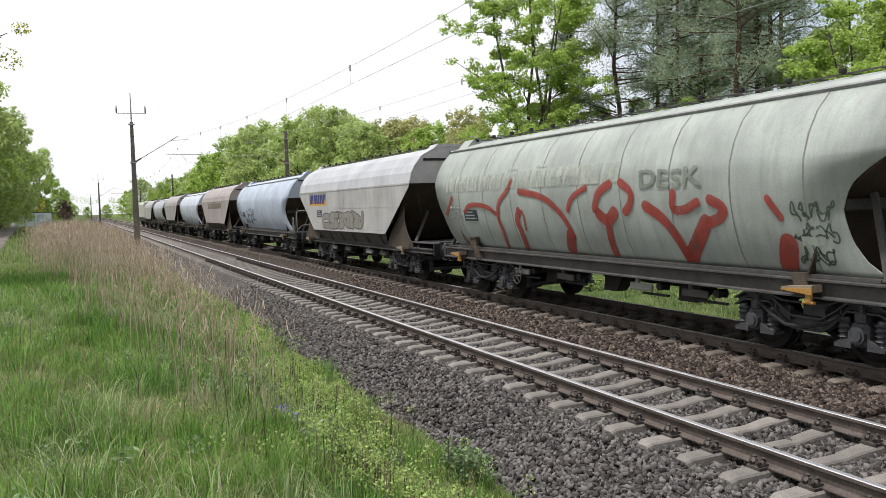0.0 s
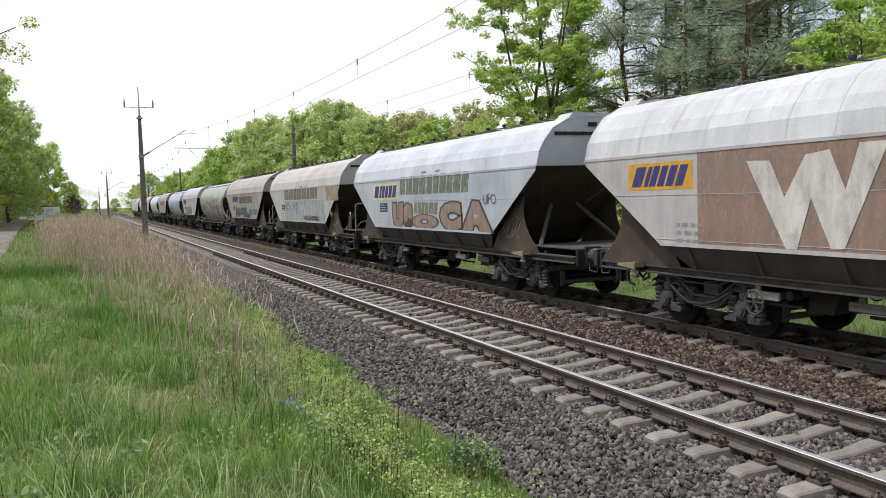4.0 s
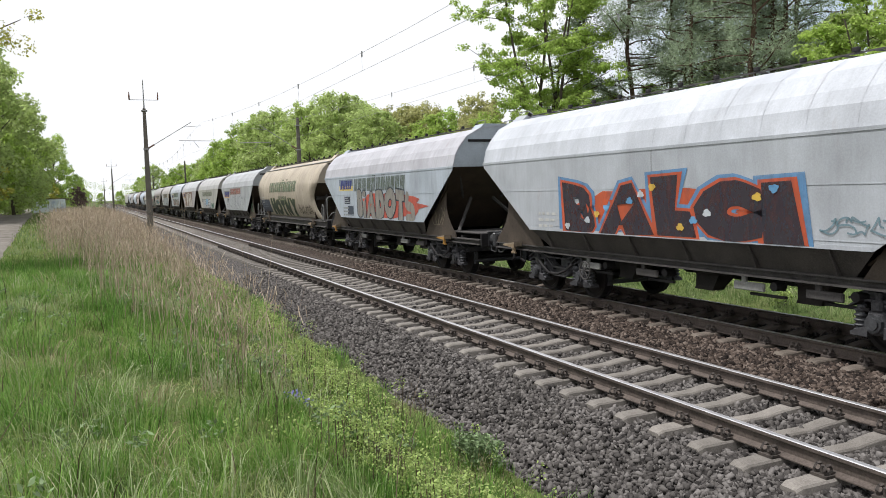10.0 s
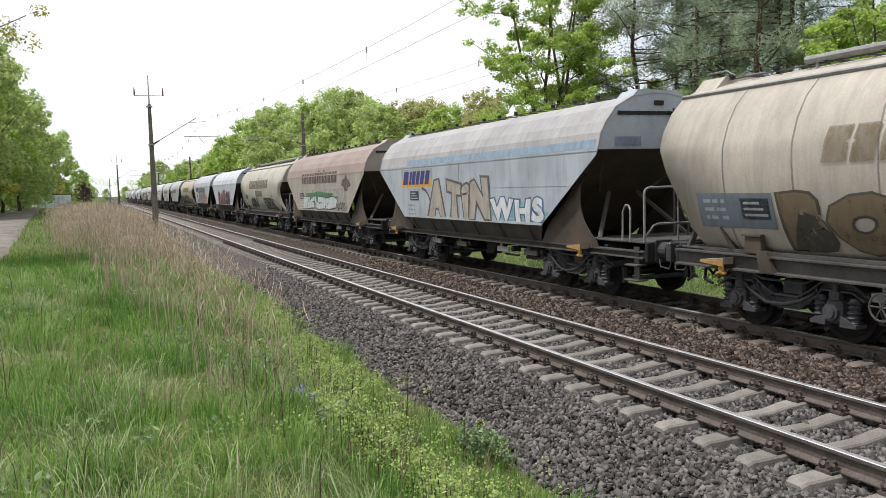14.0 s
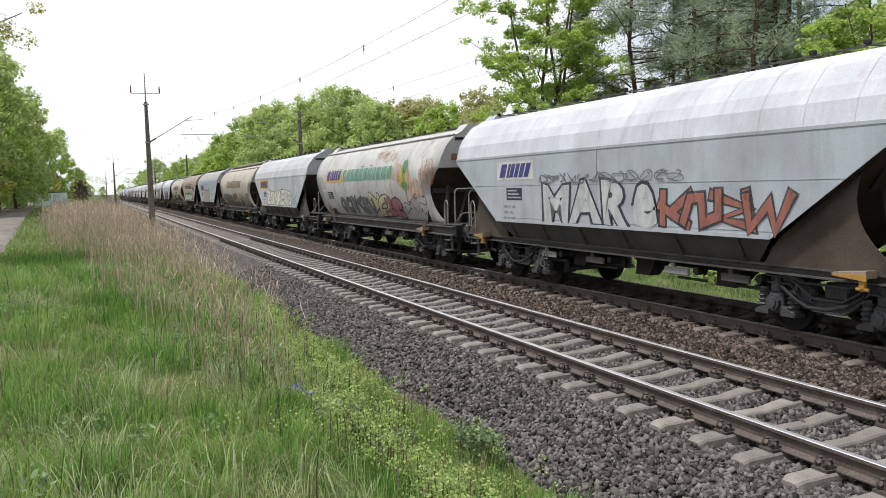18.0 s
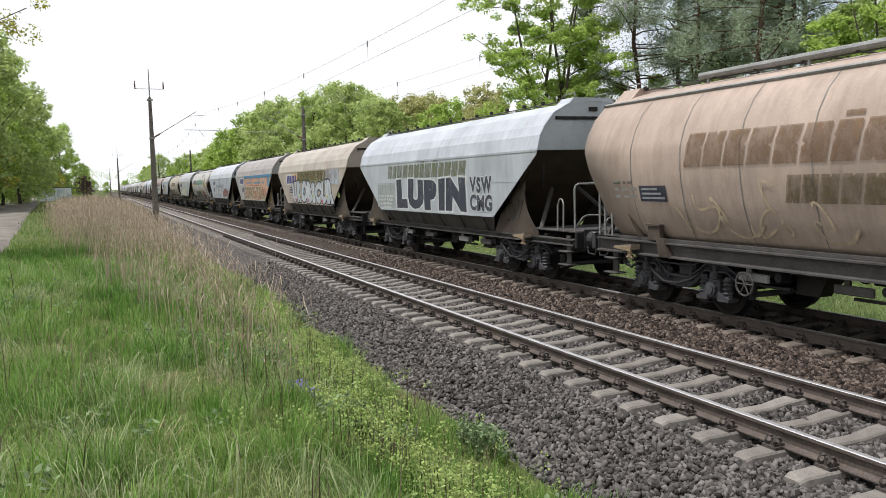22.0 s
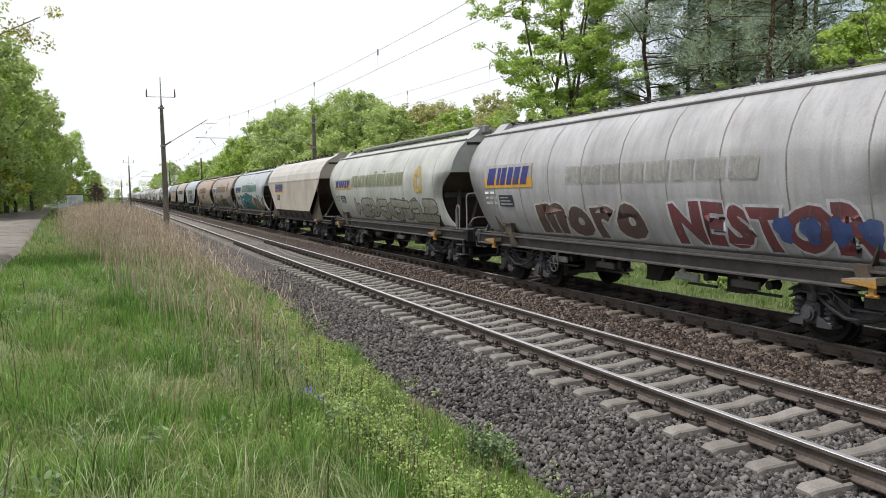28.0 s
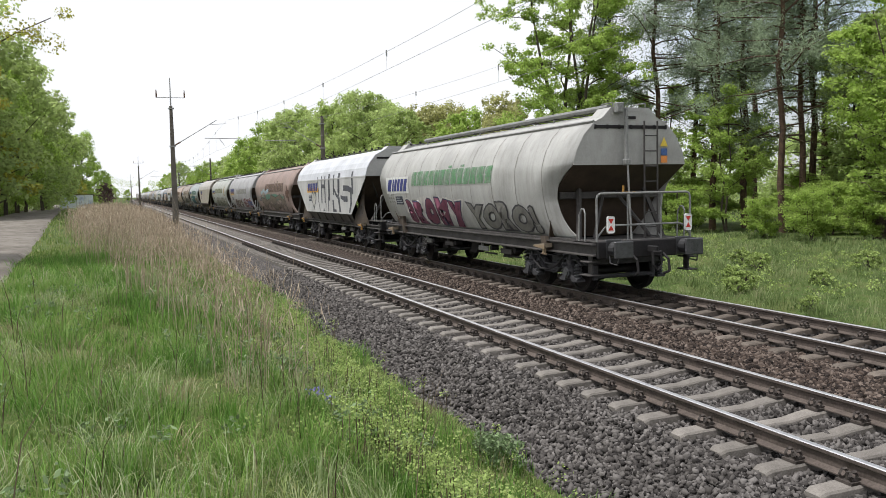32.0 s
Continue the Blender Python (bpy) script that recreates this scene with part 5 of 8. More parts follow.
def panel(i, y0, y1, z0, z1, colour, layer=0, name="sign_panel", slant=0.0):
    return lay(i, name, [(y0, z0), (y1, z0), (y1 - slant, z1), (y0 - slant, z1)], [(0, 1, 2, 3)], colour, layer)


def bars(i, n, y0, y1, z0, z1, colour, slant=0.1, layer=1, name="lettering", widths=None):
    """A row of heavy nicked blocks, one for each letter of a name that stays unwritten; long names carry two strokes above."""
    rng = random.Random(n * 31 + i)
    widths = widths or [rng.uniform(0.86, 1.14) for _ in range(n)]
    unit = (y1 - y0) / sum(widths)
    at = y0
    for k in range(n):
        step = widths[k] * unit
        b = 0.88 if name == "lettering" else 0.78
        a = rng.uniform(0.40, 0.52)
        d = rng.uniform(0.08, 0.16) if name == "lettering" else 0.0
        shape = rng.choice((
            ((0, 0), (1, 0), (1, a), (1 - d, a + 0.07), (1, a + 0.14), (1, 1), (0, 1)),
            ((0, 0), (a, 0), (a + 0.08, d), (a + 0.16, 0), (1, 0), (1, 1), (0, 1)),
            ((0, 0), (1, 0), (1, 1), (a + 0.16, 1), (a + 0.08, 1 - d), (a, 1), (0, 1)),
            ((0, 0), (1, 0), (1, 0.9), (0.9, 1), (0, 1), (0, a + 0.14), (d, a + 0.07), (0, a)),
        ))
        verts = [(at + step * (0.02 + b * u) - slant * v, z0 + (z1 - z0) * v) for u, v in shape]
        faces = [tuple(range(len(verts)))]
        if name == "lettering" and n >= 10 and k in (n - 7, n - 5):
            m = len(verts)
            verts += [(at + step * u - slant * 1.15, z1 + (z1 - z0) * v) for u, v in ((0.15, 0.08), (0.8, 0.08), (0.8, 0.22), (0.15, 0.22))]
            faces.append((m, m + 1, m + 2, m + 3))
        lay(i, name, verts, faces, colour, layer)
        at += step


GLYPHS = {}


def word_shape(word, fat):
    key = (word, fat)
    if key not in GLYPHS:
        cu = bpy.data.curves.new("lettering", "FONT")
        cu.body, cu.offset, cu.resolution_u = word, fat, 3
        ob = bpy.data.objects.new("lettering", cu)
        me = bpy.data.meshes.new_from_object(ob)
        GLYPHS[key] = ([(v.co.x, v.co.y) for v in me.vertices], [tuple(p.vertices) for p in me.polygons])
        bpy.data.objects.remove(ob)
        bpy.data.meshes.remove(me)
        bpy.data.curves.remove(cu)
    return GLYPHS[key]


def graffiti(i, word, y0, y1, z0, z1, fill, edge=None, fat=0.03, rim=0.04, wob=0.04, layer=1, edge2=None):
    """Sprayed word, letter by letter, each with its rim."""
    rows = word.split("\n")
    lo = 1.26 if KIND[i] == "R" else 1.435
    for r, text in enumerate(rows):
        top = z1 - (z1 - z0) * r / len(rows)
        bot = z1 - (z1 - z0) * (r + 0.9) / len(rows) if len(rows) > 1 else z0
        boxes = []
        x = 0.0
        for ch in text:
            if ch == " ":
                x += 0.3
                continue
            vs, _ = word_shape(ch, fat)
            a, b = min(p[0] for p in vs), max(p[0] for p in vs)
            boxes.append((ch, a, b, x))
            x += b - a + 0.05
        total = x - 0.05
        for n, (ch, a, b, at) in enumerate(boxes):
            ref, _ = word_shape(ch, fat)
            c0, c1 = min(p[1] for p in ref), max(p[1] for p in ref)
            if ch not in "gjpqy":
                c0, c1 = min(c0, 0.0), c1
            for off, colour, lv in ((rim * 2.2, edge2, layer), (rim, edge, layer + 1), (0, fill, layer + 2)):
                if colour is None:
                    continue
                vs, fs = word_shape(ch, fat + off)
                out = []
                for px, py in vs:
                    u, v = (px - a + at) / total, (py - c0) / (c1 - c0)
                    v += wob * math.sin(u * 9.0 + i) * (0.5 + v)
                    u += wob * 0.35 * math.sin(v * 4.0 + u * 14.0)
                    out.append((y0 + (y1 - y0) * u, max(lo, bot + (top - bot) * v), 0.0004 * n))
                lay(i, "graffiti", out, fs, colour, lv)


def outline_of(pts, i):
    lo = 1.24 if KIND[i] == "R" else 1.435
    return [(p[0], max(lo, p[1]), *p[2:]) for p in pts]


def blob(i, cy, cz, ry, rz, colour, seed, layer=1, lumps=5, rough=0.18, name="graffiti"):
    rng = random.Random(seed)
    ph = [rng.uniform(0, 6.28) for _ in range(3)]
    pts = []
    for k in range(26):
        a = k / 26 * 2 * math.pi
        r = 1 + rough * math.sin(lumps * a + ph[0]) + rough * 0.6 * math.sin((lumps + 3) * a + ph[1])
        pts.append((cy + ry * r * math.cos(a), cz + rz * r * math.sin(a)))
    pts = outline_of(pts, i)
    n = len(pts)
    return lay(i, name, [(cy, cz)] + pts, [(0, k + 1, (k + 1) % n + 1) for k in range(n)], colour, layer)


def ribbon(pts, wide, lift, verts, faces):
    """A joined strip of even width along points (y, z)."""
    pts = [Vector(p) for p in pts]
    n = len(pts)
    s = len(verts)
    for k, p in enumerate(pts):
        d = (pts[min(k + 1, n - 1)] - pts[max(k - 1, 0)])
        d = d.normalized() if d.length > 1e-6 else Vector((1, 0))
        m = Vector((-d.y, d.x)) * wide / 2
        verts += [(p.x - m.x, p.y - m.y, lift + 0.00012 * k), (p.x + m.x, p.y + m.y, lift + 0.00012 * k)]
    for k in range(n - 1):
        faces.append((s + 2 * k, s + 2 * k + 1, s + 2 * k + 3, s + 2 * k + 2))


STROKES = (
    (((0, 0), (0.15, 1), (0.5, 0.3), (0.85, 1), (1, 0)),),
    (((0.95, 1), (0.1, 0.9), (0.15, 0.52), (0.9, 0.45), (0.8, 0.02), (0, 0.06)),),
    (((0.02, 1), (0.1, 0)), ((0.05, 0.45), (0.95, 1.0)), ((0.35, 0.6), (1, 0))),
    (((0, 0.05), (0.1, 1), (0.9, 0.9), (0.82, 0.1), (0, 0.05)),),
    (((0, 0), (0.45, 1), (0.95, 0)), ((0.15, 0.32), (1.05, 0.4))),
    (((0, 0), (0.05, 0.95), (0.85, 0.8), (0.1, 0.5), (0.95, 0)),),
    (((1, 0.95), (0.2, 0.8), (0.05, 0.3), (0.35, 0.05), (0.95, 0.15), (0.9, 0.5), (0.45, 0.5)),),
    (((-0.1, 0.85), (1.1, 1.0)), ((0.5, 0.95), (0.4, 0), (0.8, 0.1))),
)


def rounded_off(pts):
    """Cut the corners of a polyline twice."""
    for _ in range(2):
        out = [pts[0]]
        for a, b in zip(pts, pts[1:]):
            out += [a.lerp(b, 0.25), a.lerp(b, 0.75)]
        pts = out + [pts[-1]]
    return pts


def bubbles(i, n, y0, y1, z0, z1, fill, edge, seed, layer=1, hard=False, fat=0.30):
    """Unreadable sprayed piece: tangled strokes, swollen or hard, with rims."""
    rng = random.Random(seed)
    step = (y1 - y0) / n
    h = z1 - z0
    thick = min(fat * h, 0.42 * abs(step), 0.27)
    last = -1
    for k in range(n):
        pick = rng.choice([q for q in range(len(STROKES)) if q != last])
        last = pick
        flip, tip, swap = rng.random() < 0.5, rng.random() < 0.5, rng.random() < 0.4
        lean, drop_z = rng.uniform(-0.25, 0.25), rng.uniform(-0.06, 0.06)
        lines = []
        for line in STROKES[pick]:
            pts = []
            for u, v in line:
                u, v = u + rng.uniform(-0.1, 0.1), v + rng.uniform(-0.07, 0.07)
                u, v = (v, u) if swap else (u, v)
                u = 1 - u if flip else u
                v = 1 - v if tip else v
                u = -0.12 + 1.24 * u + lean * (v - 0.5)
                pts.append(Vector((y0 + step * (k + u), z0 + thick * 0.5 + (h - thick) * (min(max(v, 0), 1) + drop_z))))
            lines.append(pts if hard else rounded_off(pts))
        lv = layer + (k % 2) * 2.4
        for wide, colour, up in ((thick + 0.085, edge, 0), (thick, fill, 1.2)):
            for q, pts in enumerate(lines):
                verts, faces = [], []
                stroke(pts, wide, 0.0007 * q, verts, faces, not hard)
                lay(i, "graffiti", outline_of(verts, i), faces, colour, lv + up)


def stroke(pts, wide, lift, verts, faces, round_ends):
    """One connected mitred strip, square or round at its ends."""
    n = len(pts)
    d = [(b - a).normalized() for a, b in zip(pts, pts[1:])]
    s = len(verts)
    for k, p in enumerate(pts):
        d0, d1 = d[max(k - 1, 0)], d[min(k, n - 2)]
        m = (d0 + d1)
        m = m.normalized() if m.length > 0.2 else d1
        side = Vector((-m.y, m.x))
        reach = wide / 2 / max(0.62, side.dot(Vector((-d1.y, d1.x))))
        if not round_ends and k in (0, n - 1):
            p = p + m * wide * (-0.4 if k == 0 else 0.4)
        lev = lift + 0.00012 * k
        verts += [(p.x - side.x * reach, p.y - side.y * reach, lev), (p.x + side.x * reach, p.y + side.y * reach, lev)]
    for k in range(n - 1):
        faces.append((s + 2 * k, s + 2 * k + 1, s + 2 * k + 3, s + 2 * k + 2))
    if round_ends:
        for k, e in ((0, -1), (n - 1, 1)):
            m = d[min(k, n - 2)] * e
            side = Vector((-m.y, m.x))
            a, b = (s + 2 * k, s + 2 * k + 1) if e > 0 else (s + 1, s)
            c = len(verts)
            for t in range(1, 6):
                f = t * math.pi / 6
                p = pts[k] - side * math.cos(f) * wide / 2 + m * math.sin(f) * wide / 2
                verts.append((p.x, p.y, lift + 0.00012 * k))
            faces.append((a, c, c + 1, c + 2, c + 3, c + 4, b))


def drawn(i, line, wide, colour, layer=2, hard=False):
    """One sprayed line of even width, rounded off unless it is hard."""
    pts = [Vector(p) for p in line]
    verts, faces = [], []
    stroke(pts if hard or len(pts) < 3 else rounded_off(pts), wide, 0.0, verts, faces, not hard)
    lay(i, "graffiti", outline_of(verts, i), faces, colour, layer)


def plate_tag(i, y0, y1, z0, z1, colour, seed, wide=0.03):
    """Tag on the brown corner plate of an angular wagon."""
    rng = random.Random(seed)
    verts, faces = [], []
    for k in range(4):
        cy = y0 + (y1 - y0) * (k + 0.5) / 4
        a, b = rng.uniform(0, 6.28), rng.uniform(0.7, 1.4)
        pts = [(cy + 0.16 * math.sin(b * t * 0.42 + a), (z0 + z1) / 2 + (z1 - z0) / 2 * math.cos(0.35 * t + 1.7 * a)) for t in range(15)]
        verts, faces = [], []
        ribbon(pts, wide, -0.185 + 0.0006 * k, verts, faces)
        lay(i, "graffiti", verts, faces, colour, 0)


def end_mark(i, shapes, colour, name="graffiti"):
    """Flat shapes of (x, z) corners on the rear end panel of wagon i."""
    bm = bmesh.new()
    y = (-13.2 if KIND[i] == "A" else -13.79) - 0.022
    for k, pts in enumerate(shapes):
        bm.faces.new([bm.verts.new((x, y - 0.001 * k, z)) for x, z in pts])
    bmesh.ops.recalc_face_normals(bm, faces=bm.faces)
    part(name, bm, decal_paint(colour, 0.3), TRAIN[i])


def end_tag(i, x0, x1, z0, z1, colour, seed, wide=0.03):
    """Sprayed tag on the rear end panel."""
    rng = random.Random(seed)
    shapes = []
    for k in range(4):
        c = x0 + (x1 - x0) * (k + 0.5) / 4
        a, b = rng.uniform(0, 6.28), rng.uniform(0.7, 1.4)
        pts = [(c + 0.11 * math.sin(b * t * 0.42 + a), (z0 + z1) / 2 + (z1 - z0) / 2 * math.cos(0.35 * t + 1.7 * a)) for t in range(13)]
        verts, faces = [], []
        ribbon(pts, wide, 0, verts, faces)
        shapes += [[verts[q][:2] for q in f] for f in faces]
    end_mark(i, shapes, colour)


def scribble(i, y0, y1, z0, z1, colour, seed, strokes=6, wide=0.035, layer=2, loops=1.0):
    """Sprayed lines: smooth wandering ribbons."""
    rng = random.Random(seed)
    for k in range(strokes):
        f = (k + 0.5) / strokes
        cy = y0 + (y1 - y0) * f
        sy = abs(y1 - y0) / strokes * 0.8
        a, b, c = rng.uniform(0, 6.28), rng.uniform(0.7, 1.6) * loops, rng.uniform(0.5, 1.3) * loops
        pts = []
        for j in range(37):
            t = j / 36 * 2 * math.pi
            y = cy + sy * (0.55 * math.sin(b * t + a) + 0.25 * math.sin(2.1 * t + a * 2))
            z = (z0 + z1) / 2 + (z1 - z0) / 2 * (0.75 * math.cos(c * t + a * 1.7) + 0.25 * math.sin(3 * t))
            pts.append((y, min(max(z, z0), z1)))
        verts, faces = [], []
        ribbon(pts, wide, 0.0007 * k, verts, faces)
        lay(i, "graffiti", outline_of(verts, i), faces, colour, layer)


BLUE, YELLOW, WHITE, NAVY, INK = (42, 52, 130), (226, 170, 50), (214, 214, 208), (38, 46, 66), (40, 38, 42)


def owner_sign(i, y0, y1, z0, z1, ground, upper=None):
    """The owner's sign: a coloured field with slanted blue bars."""
    panel(i, y0, y1, z0, z1, ground, 0)
    if upper:
        panel(i, y0, y1, z0 + (z1 - z0) * 0.42, z1, upper, 1)
    m = (z1 - z0) * 0.13
    bars(i, 6, y0 - 0.10, y1 + 0.20, z0 + m, z1 - m, BLUE, 0.16, 2, "sign_bar", (1.35, 0.55, 0.85, 0.85, 0.95, 1.0))


def data_plate(i, y0, z0, wide=0.75, high=0.28, colour=NAVY):
    panel(i, y0, y0 - wide, z0, z0 + high, colour, 0, "data_panel")
    for k in range(3):
        panel(i, y0 - 0.06, y0 - wide * (0.92 - 0.12 * k), z0 + high * (0.16 + 0.28 * k), z0 + high * (0.28 + 0.28 * k), (170, 172, 172), 1, "data_line")


def small_print(i, y0, z0, rows, wide, colour=(205, 205, 200)):
    rng = random.Random(i * 7 + 3)
    verts, faces = [], []
    for r in range(rows):
        y = y0
        while y > y0 - wide:
            w = rng.uniform(0.08, 0.22)
            s = len(verts)
            z = z0 - r * 0.13
            verts += [(y, z), (y - w, z), (y - w, z + 0.055), (y, z + 0.055)]
            faces.append((s, s + 1, s + 2, s + 3))
            y -= w + rng.uniform(0.04, 0.1)
    lay(i, "small_print", verts, faces, colour, 1)


def build_decals():
    # standard plates
    for i in KIND:
        if i < -2:
            continue
        a = KIND[i] == "A"
        y = -2.85 if a else -1.75
        if i not in (4, 9, 19, 13, 7):
            data_plate(i, y, 1.93 if a else 1.88)
        if i == 13:
            continue
        small_print(i, y + 0.75 if not a else y + 0.15, 1.75 if a else 2.2, 3, 0.55, (212, 211, 206) if i % 2 else (150, 149, 144))
    # (front to rear of the train)
    owner_sign(-1, -1.7, -4.3, 2.4, 2.9, YELLOW, (150, 150, 142))
    bubbles(-1, 5, -3.8, -8.6, 1.5, 2.15, (150, 146, 138), (96, 92, 88), 101)
    scribble(-2, -2.2, -5.5, 1.5, 2.4, (60, 60, 66), 102, 5, 0.06)
    bars(-3, 12, -3.5, -9.8, 2.45, 2.85, (132, 118, 96))
    bars(0, 12, -0.8, -8.4, 2.62, 3.0, (186, 190, 178), 0.05)
    red = (162, 62, 50)
    for wide, line in ((0.07, ((-0.7, 2.05), (-1.15, 2.48))), (0.08, ((-1.85, 2.1), (-2.1, 2.3), (-3.15, 2.25), (-3.6, 1.98), (-3.65, 2.3), (-4.15, 2.57), (-4.35, 2.8))),
                       (0.10, ((-4.7, 2.55), (-5.65, 2.44), (-6.2, 2.18), (-6.5, 1.88), (-6.6, 1.6))), (0.09, ((-3.56, 1.96), (-3.66, 1.62), (-3.56, 1.27))),
                       (0.13, ((-4.6, 2.12), (-4.42, 1.9), (-4.54, 1.6), (-4.46, 1.27))), (0.05, ((-4.6, 2.12), (-4.8, 2.1), (-4.75, 1.7))), (0.08, ((-6.6, 2.13), (-6.77, 2.38), (-7.3, 2.56))),
                       (0.12, ((-7.54, 2.15), (-7.7, 2.46), (-8.06, 2.6))), (0.11, ((-8.4, 2.62), (-8.72, 2.45), (-8.66, 2.22), (-8.48, 2.09))),
                       (0.16, ((-7.65, 2.05), (-7.9, 1.9), (-8.15, 2.08))), (0.13, ((-7.92, 1.94), (-7.85, 1.6), (-7.8, 1.27))), (0.14, ((-9.07, 2.19), (-9.5, 1.98), (-9.77, 1.61), (-9.85, 1.27))),
                       (0.18, ((-9.85, 1.27), (-10.25, 1.65), (-10.5, 1.92))), (0.10, ((-9.81, 2.4), (-9.74, 2.12), (-10.04, 2.1), (-10.36, 2.24))), (0.12, ((-10.65, 2.27), (-10.95, 2.15), (-10.84, 1.99), (-10.6, 1.92))),
                       (0.08, ((-11.8, 2.27), (-12.0, 2.0))), (0.22, ((-12.05, 1.62), (-11.9, 1.27))), (0.20, ((-6.5, 1.6), (-6.3, 1.27)))):
        drawn(0, line, wide * 1.45, red, 2)
    graffiti(0, "DESK", -8.95, -10.5, 2.5, 2.8, (134, 140, 126), None, 0.02)
    scribble(0, -12.2, -12.9, 1.95, 2.22, (62, 78, 62), 105, 5, 0.028)
    scribble(0, -12.2, -12.9, 1.66, 1.92, (62, 78, 62), 106, 4, 0.028)
    scribble(0, -12.2, -12.8, 1.35, 1.6, (62, 78, 62), 107, 4, 0.028)
    panel(0, -12.3, -12.7, 1.62, 1.74, (190, 196, 186), 4)
    owner_sign(1, -2.6, -5.0, 2.36, 2.84, (212, 184, 132), (150, 142, 128))
    bars(1, 10, -5.1, -9.9, 2.35, 2.78, (96, 88, 68))
    graffiti(1, "MGE", -4.0, -8.0, 1.48, 2.08, (78, 74, 76), (66, 160, 178), 0.08, 0.06, 0.03)
    panel(1, -7.9, -9.0, 1.46, 1.8, (66, 160, 178), 2, "graffiti")
    panel(1, -8.0, -8.9, 1.46, 1.72, (78, 74, 76), 3, "graffiti")
    blob(1, -5.3, 1.8, 1.5, 0.36, (196, 150, 110), 107, 0)
    scribble(1, -8.85, -9.85, 1.5, 2.12, INK, 108, 4, 0.03, 3, 2.0)
    scribble(1, -10.0, -11.3, 1.66, 1.98, INK, 109, 6, 0.04)
    panel(2, -3.6, -11.0, 1.46, 2.4, (172, 178, 182), -0.9, "overpaint")
    bars(2, 13, -3.5, -9.9, 2.44, 2.94, (122, 106, 72))
    scribble(2, -3.6, -6.2, 1.9, 2.3, (112, 114, 120), 110, 4, 0.05)
    scribble(2, -7.4, -10.0, 1.52, 1.72, INK, 111, 12, 0.032, 3, 1.5)
    panel(2, -2.45, -3.5, 1.52, 1.9, (196, 196, 190), 0)
    owner_sign(3, -2.2, -4.65, 2.32, 2.84, (232, 216, 168))
    bars(3, 10, -4.75, -9.8, 2.46, 3.00, (112, 122, 92))
    bars(3, 6, -5.9, -7.7, 1.88, 2.22, (120, 128, 100))
    graffiti(3, "US", -4.1, -5.8, 1.46, 2.2, (160, 138, 126), (74, 62, 62), 0.10, 0.06, 0.02)
    graffiti(3, "O", -5.8, -7.7, 1.46, 1.86, (160, 138, 126), (74, 62, 62), 0.10, 0.06, 0.0)
    graffiti(3, "CA", -7.9, -11.0, 1.46, 2.22, (160, 138, 126), (74, 62, 62), 0.11, 0.06, 0.02)
    graffiti(3, "UFO", -10.6, -11.3, 2.15, 2.4, (90, 88, 90), None, 0.0, 0.03, 0.06)
    panel(4, -3.2, -9.7, 1.44, 2.95, (158, 128, 112), -0.9, "overpaint")
    owner_sign(4, -1.4, -3.1, 2.36, 2.82, YELLOW)
    graffiti(4, "WHS", -4.3, -9.2, 1.5, 2.8, (222, 218, 212), None, 0.07)
    bars(5, 13, -3.2, -9.4, 2.42, 2.80, (122, 130, 106))
    graffiti(5, "WAVER", -3.9, -8.55, 1.48, 2.12, (206, 210, 212), (44, 58, 86), 0.045, 0.06)
    panel(5, -5.6, -6.8, 1.72, 2.18, (140, 182, 214), 4, "graffiti", 0.1)
    graffiti(5, "M60", -9.05, -10.4, 1.46, 1.84, (78, 124, 104), (50, 84, 72), 0.05, 0.03)
    owner_sign(6, -1.5, -3.95, 2.26, 2.76, YELLOW, (140, 146, 146))
    bars(6, 10, -4.1, -8.75, 2.48, 2.88, (156, 86, 70))
    scribble(6, -3.8, -10.5, 1.5, 2.45, (132, 136, 138), 115, 10, 0.03, 1, 0.6)
    for k in range(9):
        blob(6, -4.0 - k * 0.72, 1.62 + 0.3 * ((k * 37) % 5) / 5, 0.09, 0.07, (216, 220, 218), 116 + k, 2, 2, 0.2)
    panel(7, -0.62, -3.0, 1.40, 2.12, (62, 70, 88), 0, "data_panel")
    small_print(7, -1.0, 1.95, 3, 1.2, (112, 120, 132))
    bars(7, 13, -3.3, -9.6, 2.5, 3.02, (96, 116, 88))
    bars(7, 7, -5.3, -7.35, 2.08, 2.28, (110, 124, 96))
    graffiti(7, "HOTNY", -3.5, -9.3, 1.3, 2.12, (50, 66, 52), (150, 152, 110), 0.09, 0.035, 0.05)
    scribble(7, -9.6, -12.2, 1.4, 1.85, (112, 102, 84), 117, 8, 0.05)
    owner_sign(8, -2.2, -4.0, 2.43, 2.86, (232, 206, 120), (120, 132, 150))
    bars(8, 11, -4.1, -9.5, 2.4, 2.86, (92, 104, 88))
    blob(8, -7.7, 1.9, 3.3, 0.42, (196, 86, 66), 118, 2, 9, 0.1)
    graffiti(8, "SiADOT", -4.5, -9.5, 1.45, 2.42, (150, 146, 138), (50, 58, 68), 0.11, 0.045, 0.04, 3)
    drawn(8, ((-9.7, 2.2), (-9.6, 1.9), (-10.2, 1.85), (-10.2, 1.5), (-9.7, 1.5)), 0.3, (150, 146, 138), 4)
    panel(8, -3.25, -4.0, 1.5, 1.86, (60, 70, 84), 0, "data_panel")
    blob(9, -6.8, 1.86, 2.7, 0.42, (200, 88, 46), 121, 0, 8, 0.06)
    graffiti(9, "BALCI", -3.8, -9.8, 1.44, 2.4, (44, 44, 54), (204, 90, 48), 0.17, 0.05, 0.06, 2, (98, 146, 190))
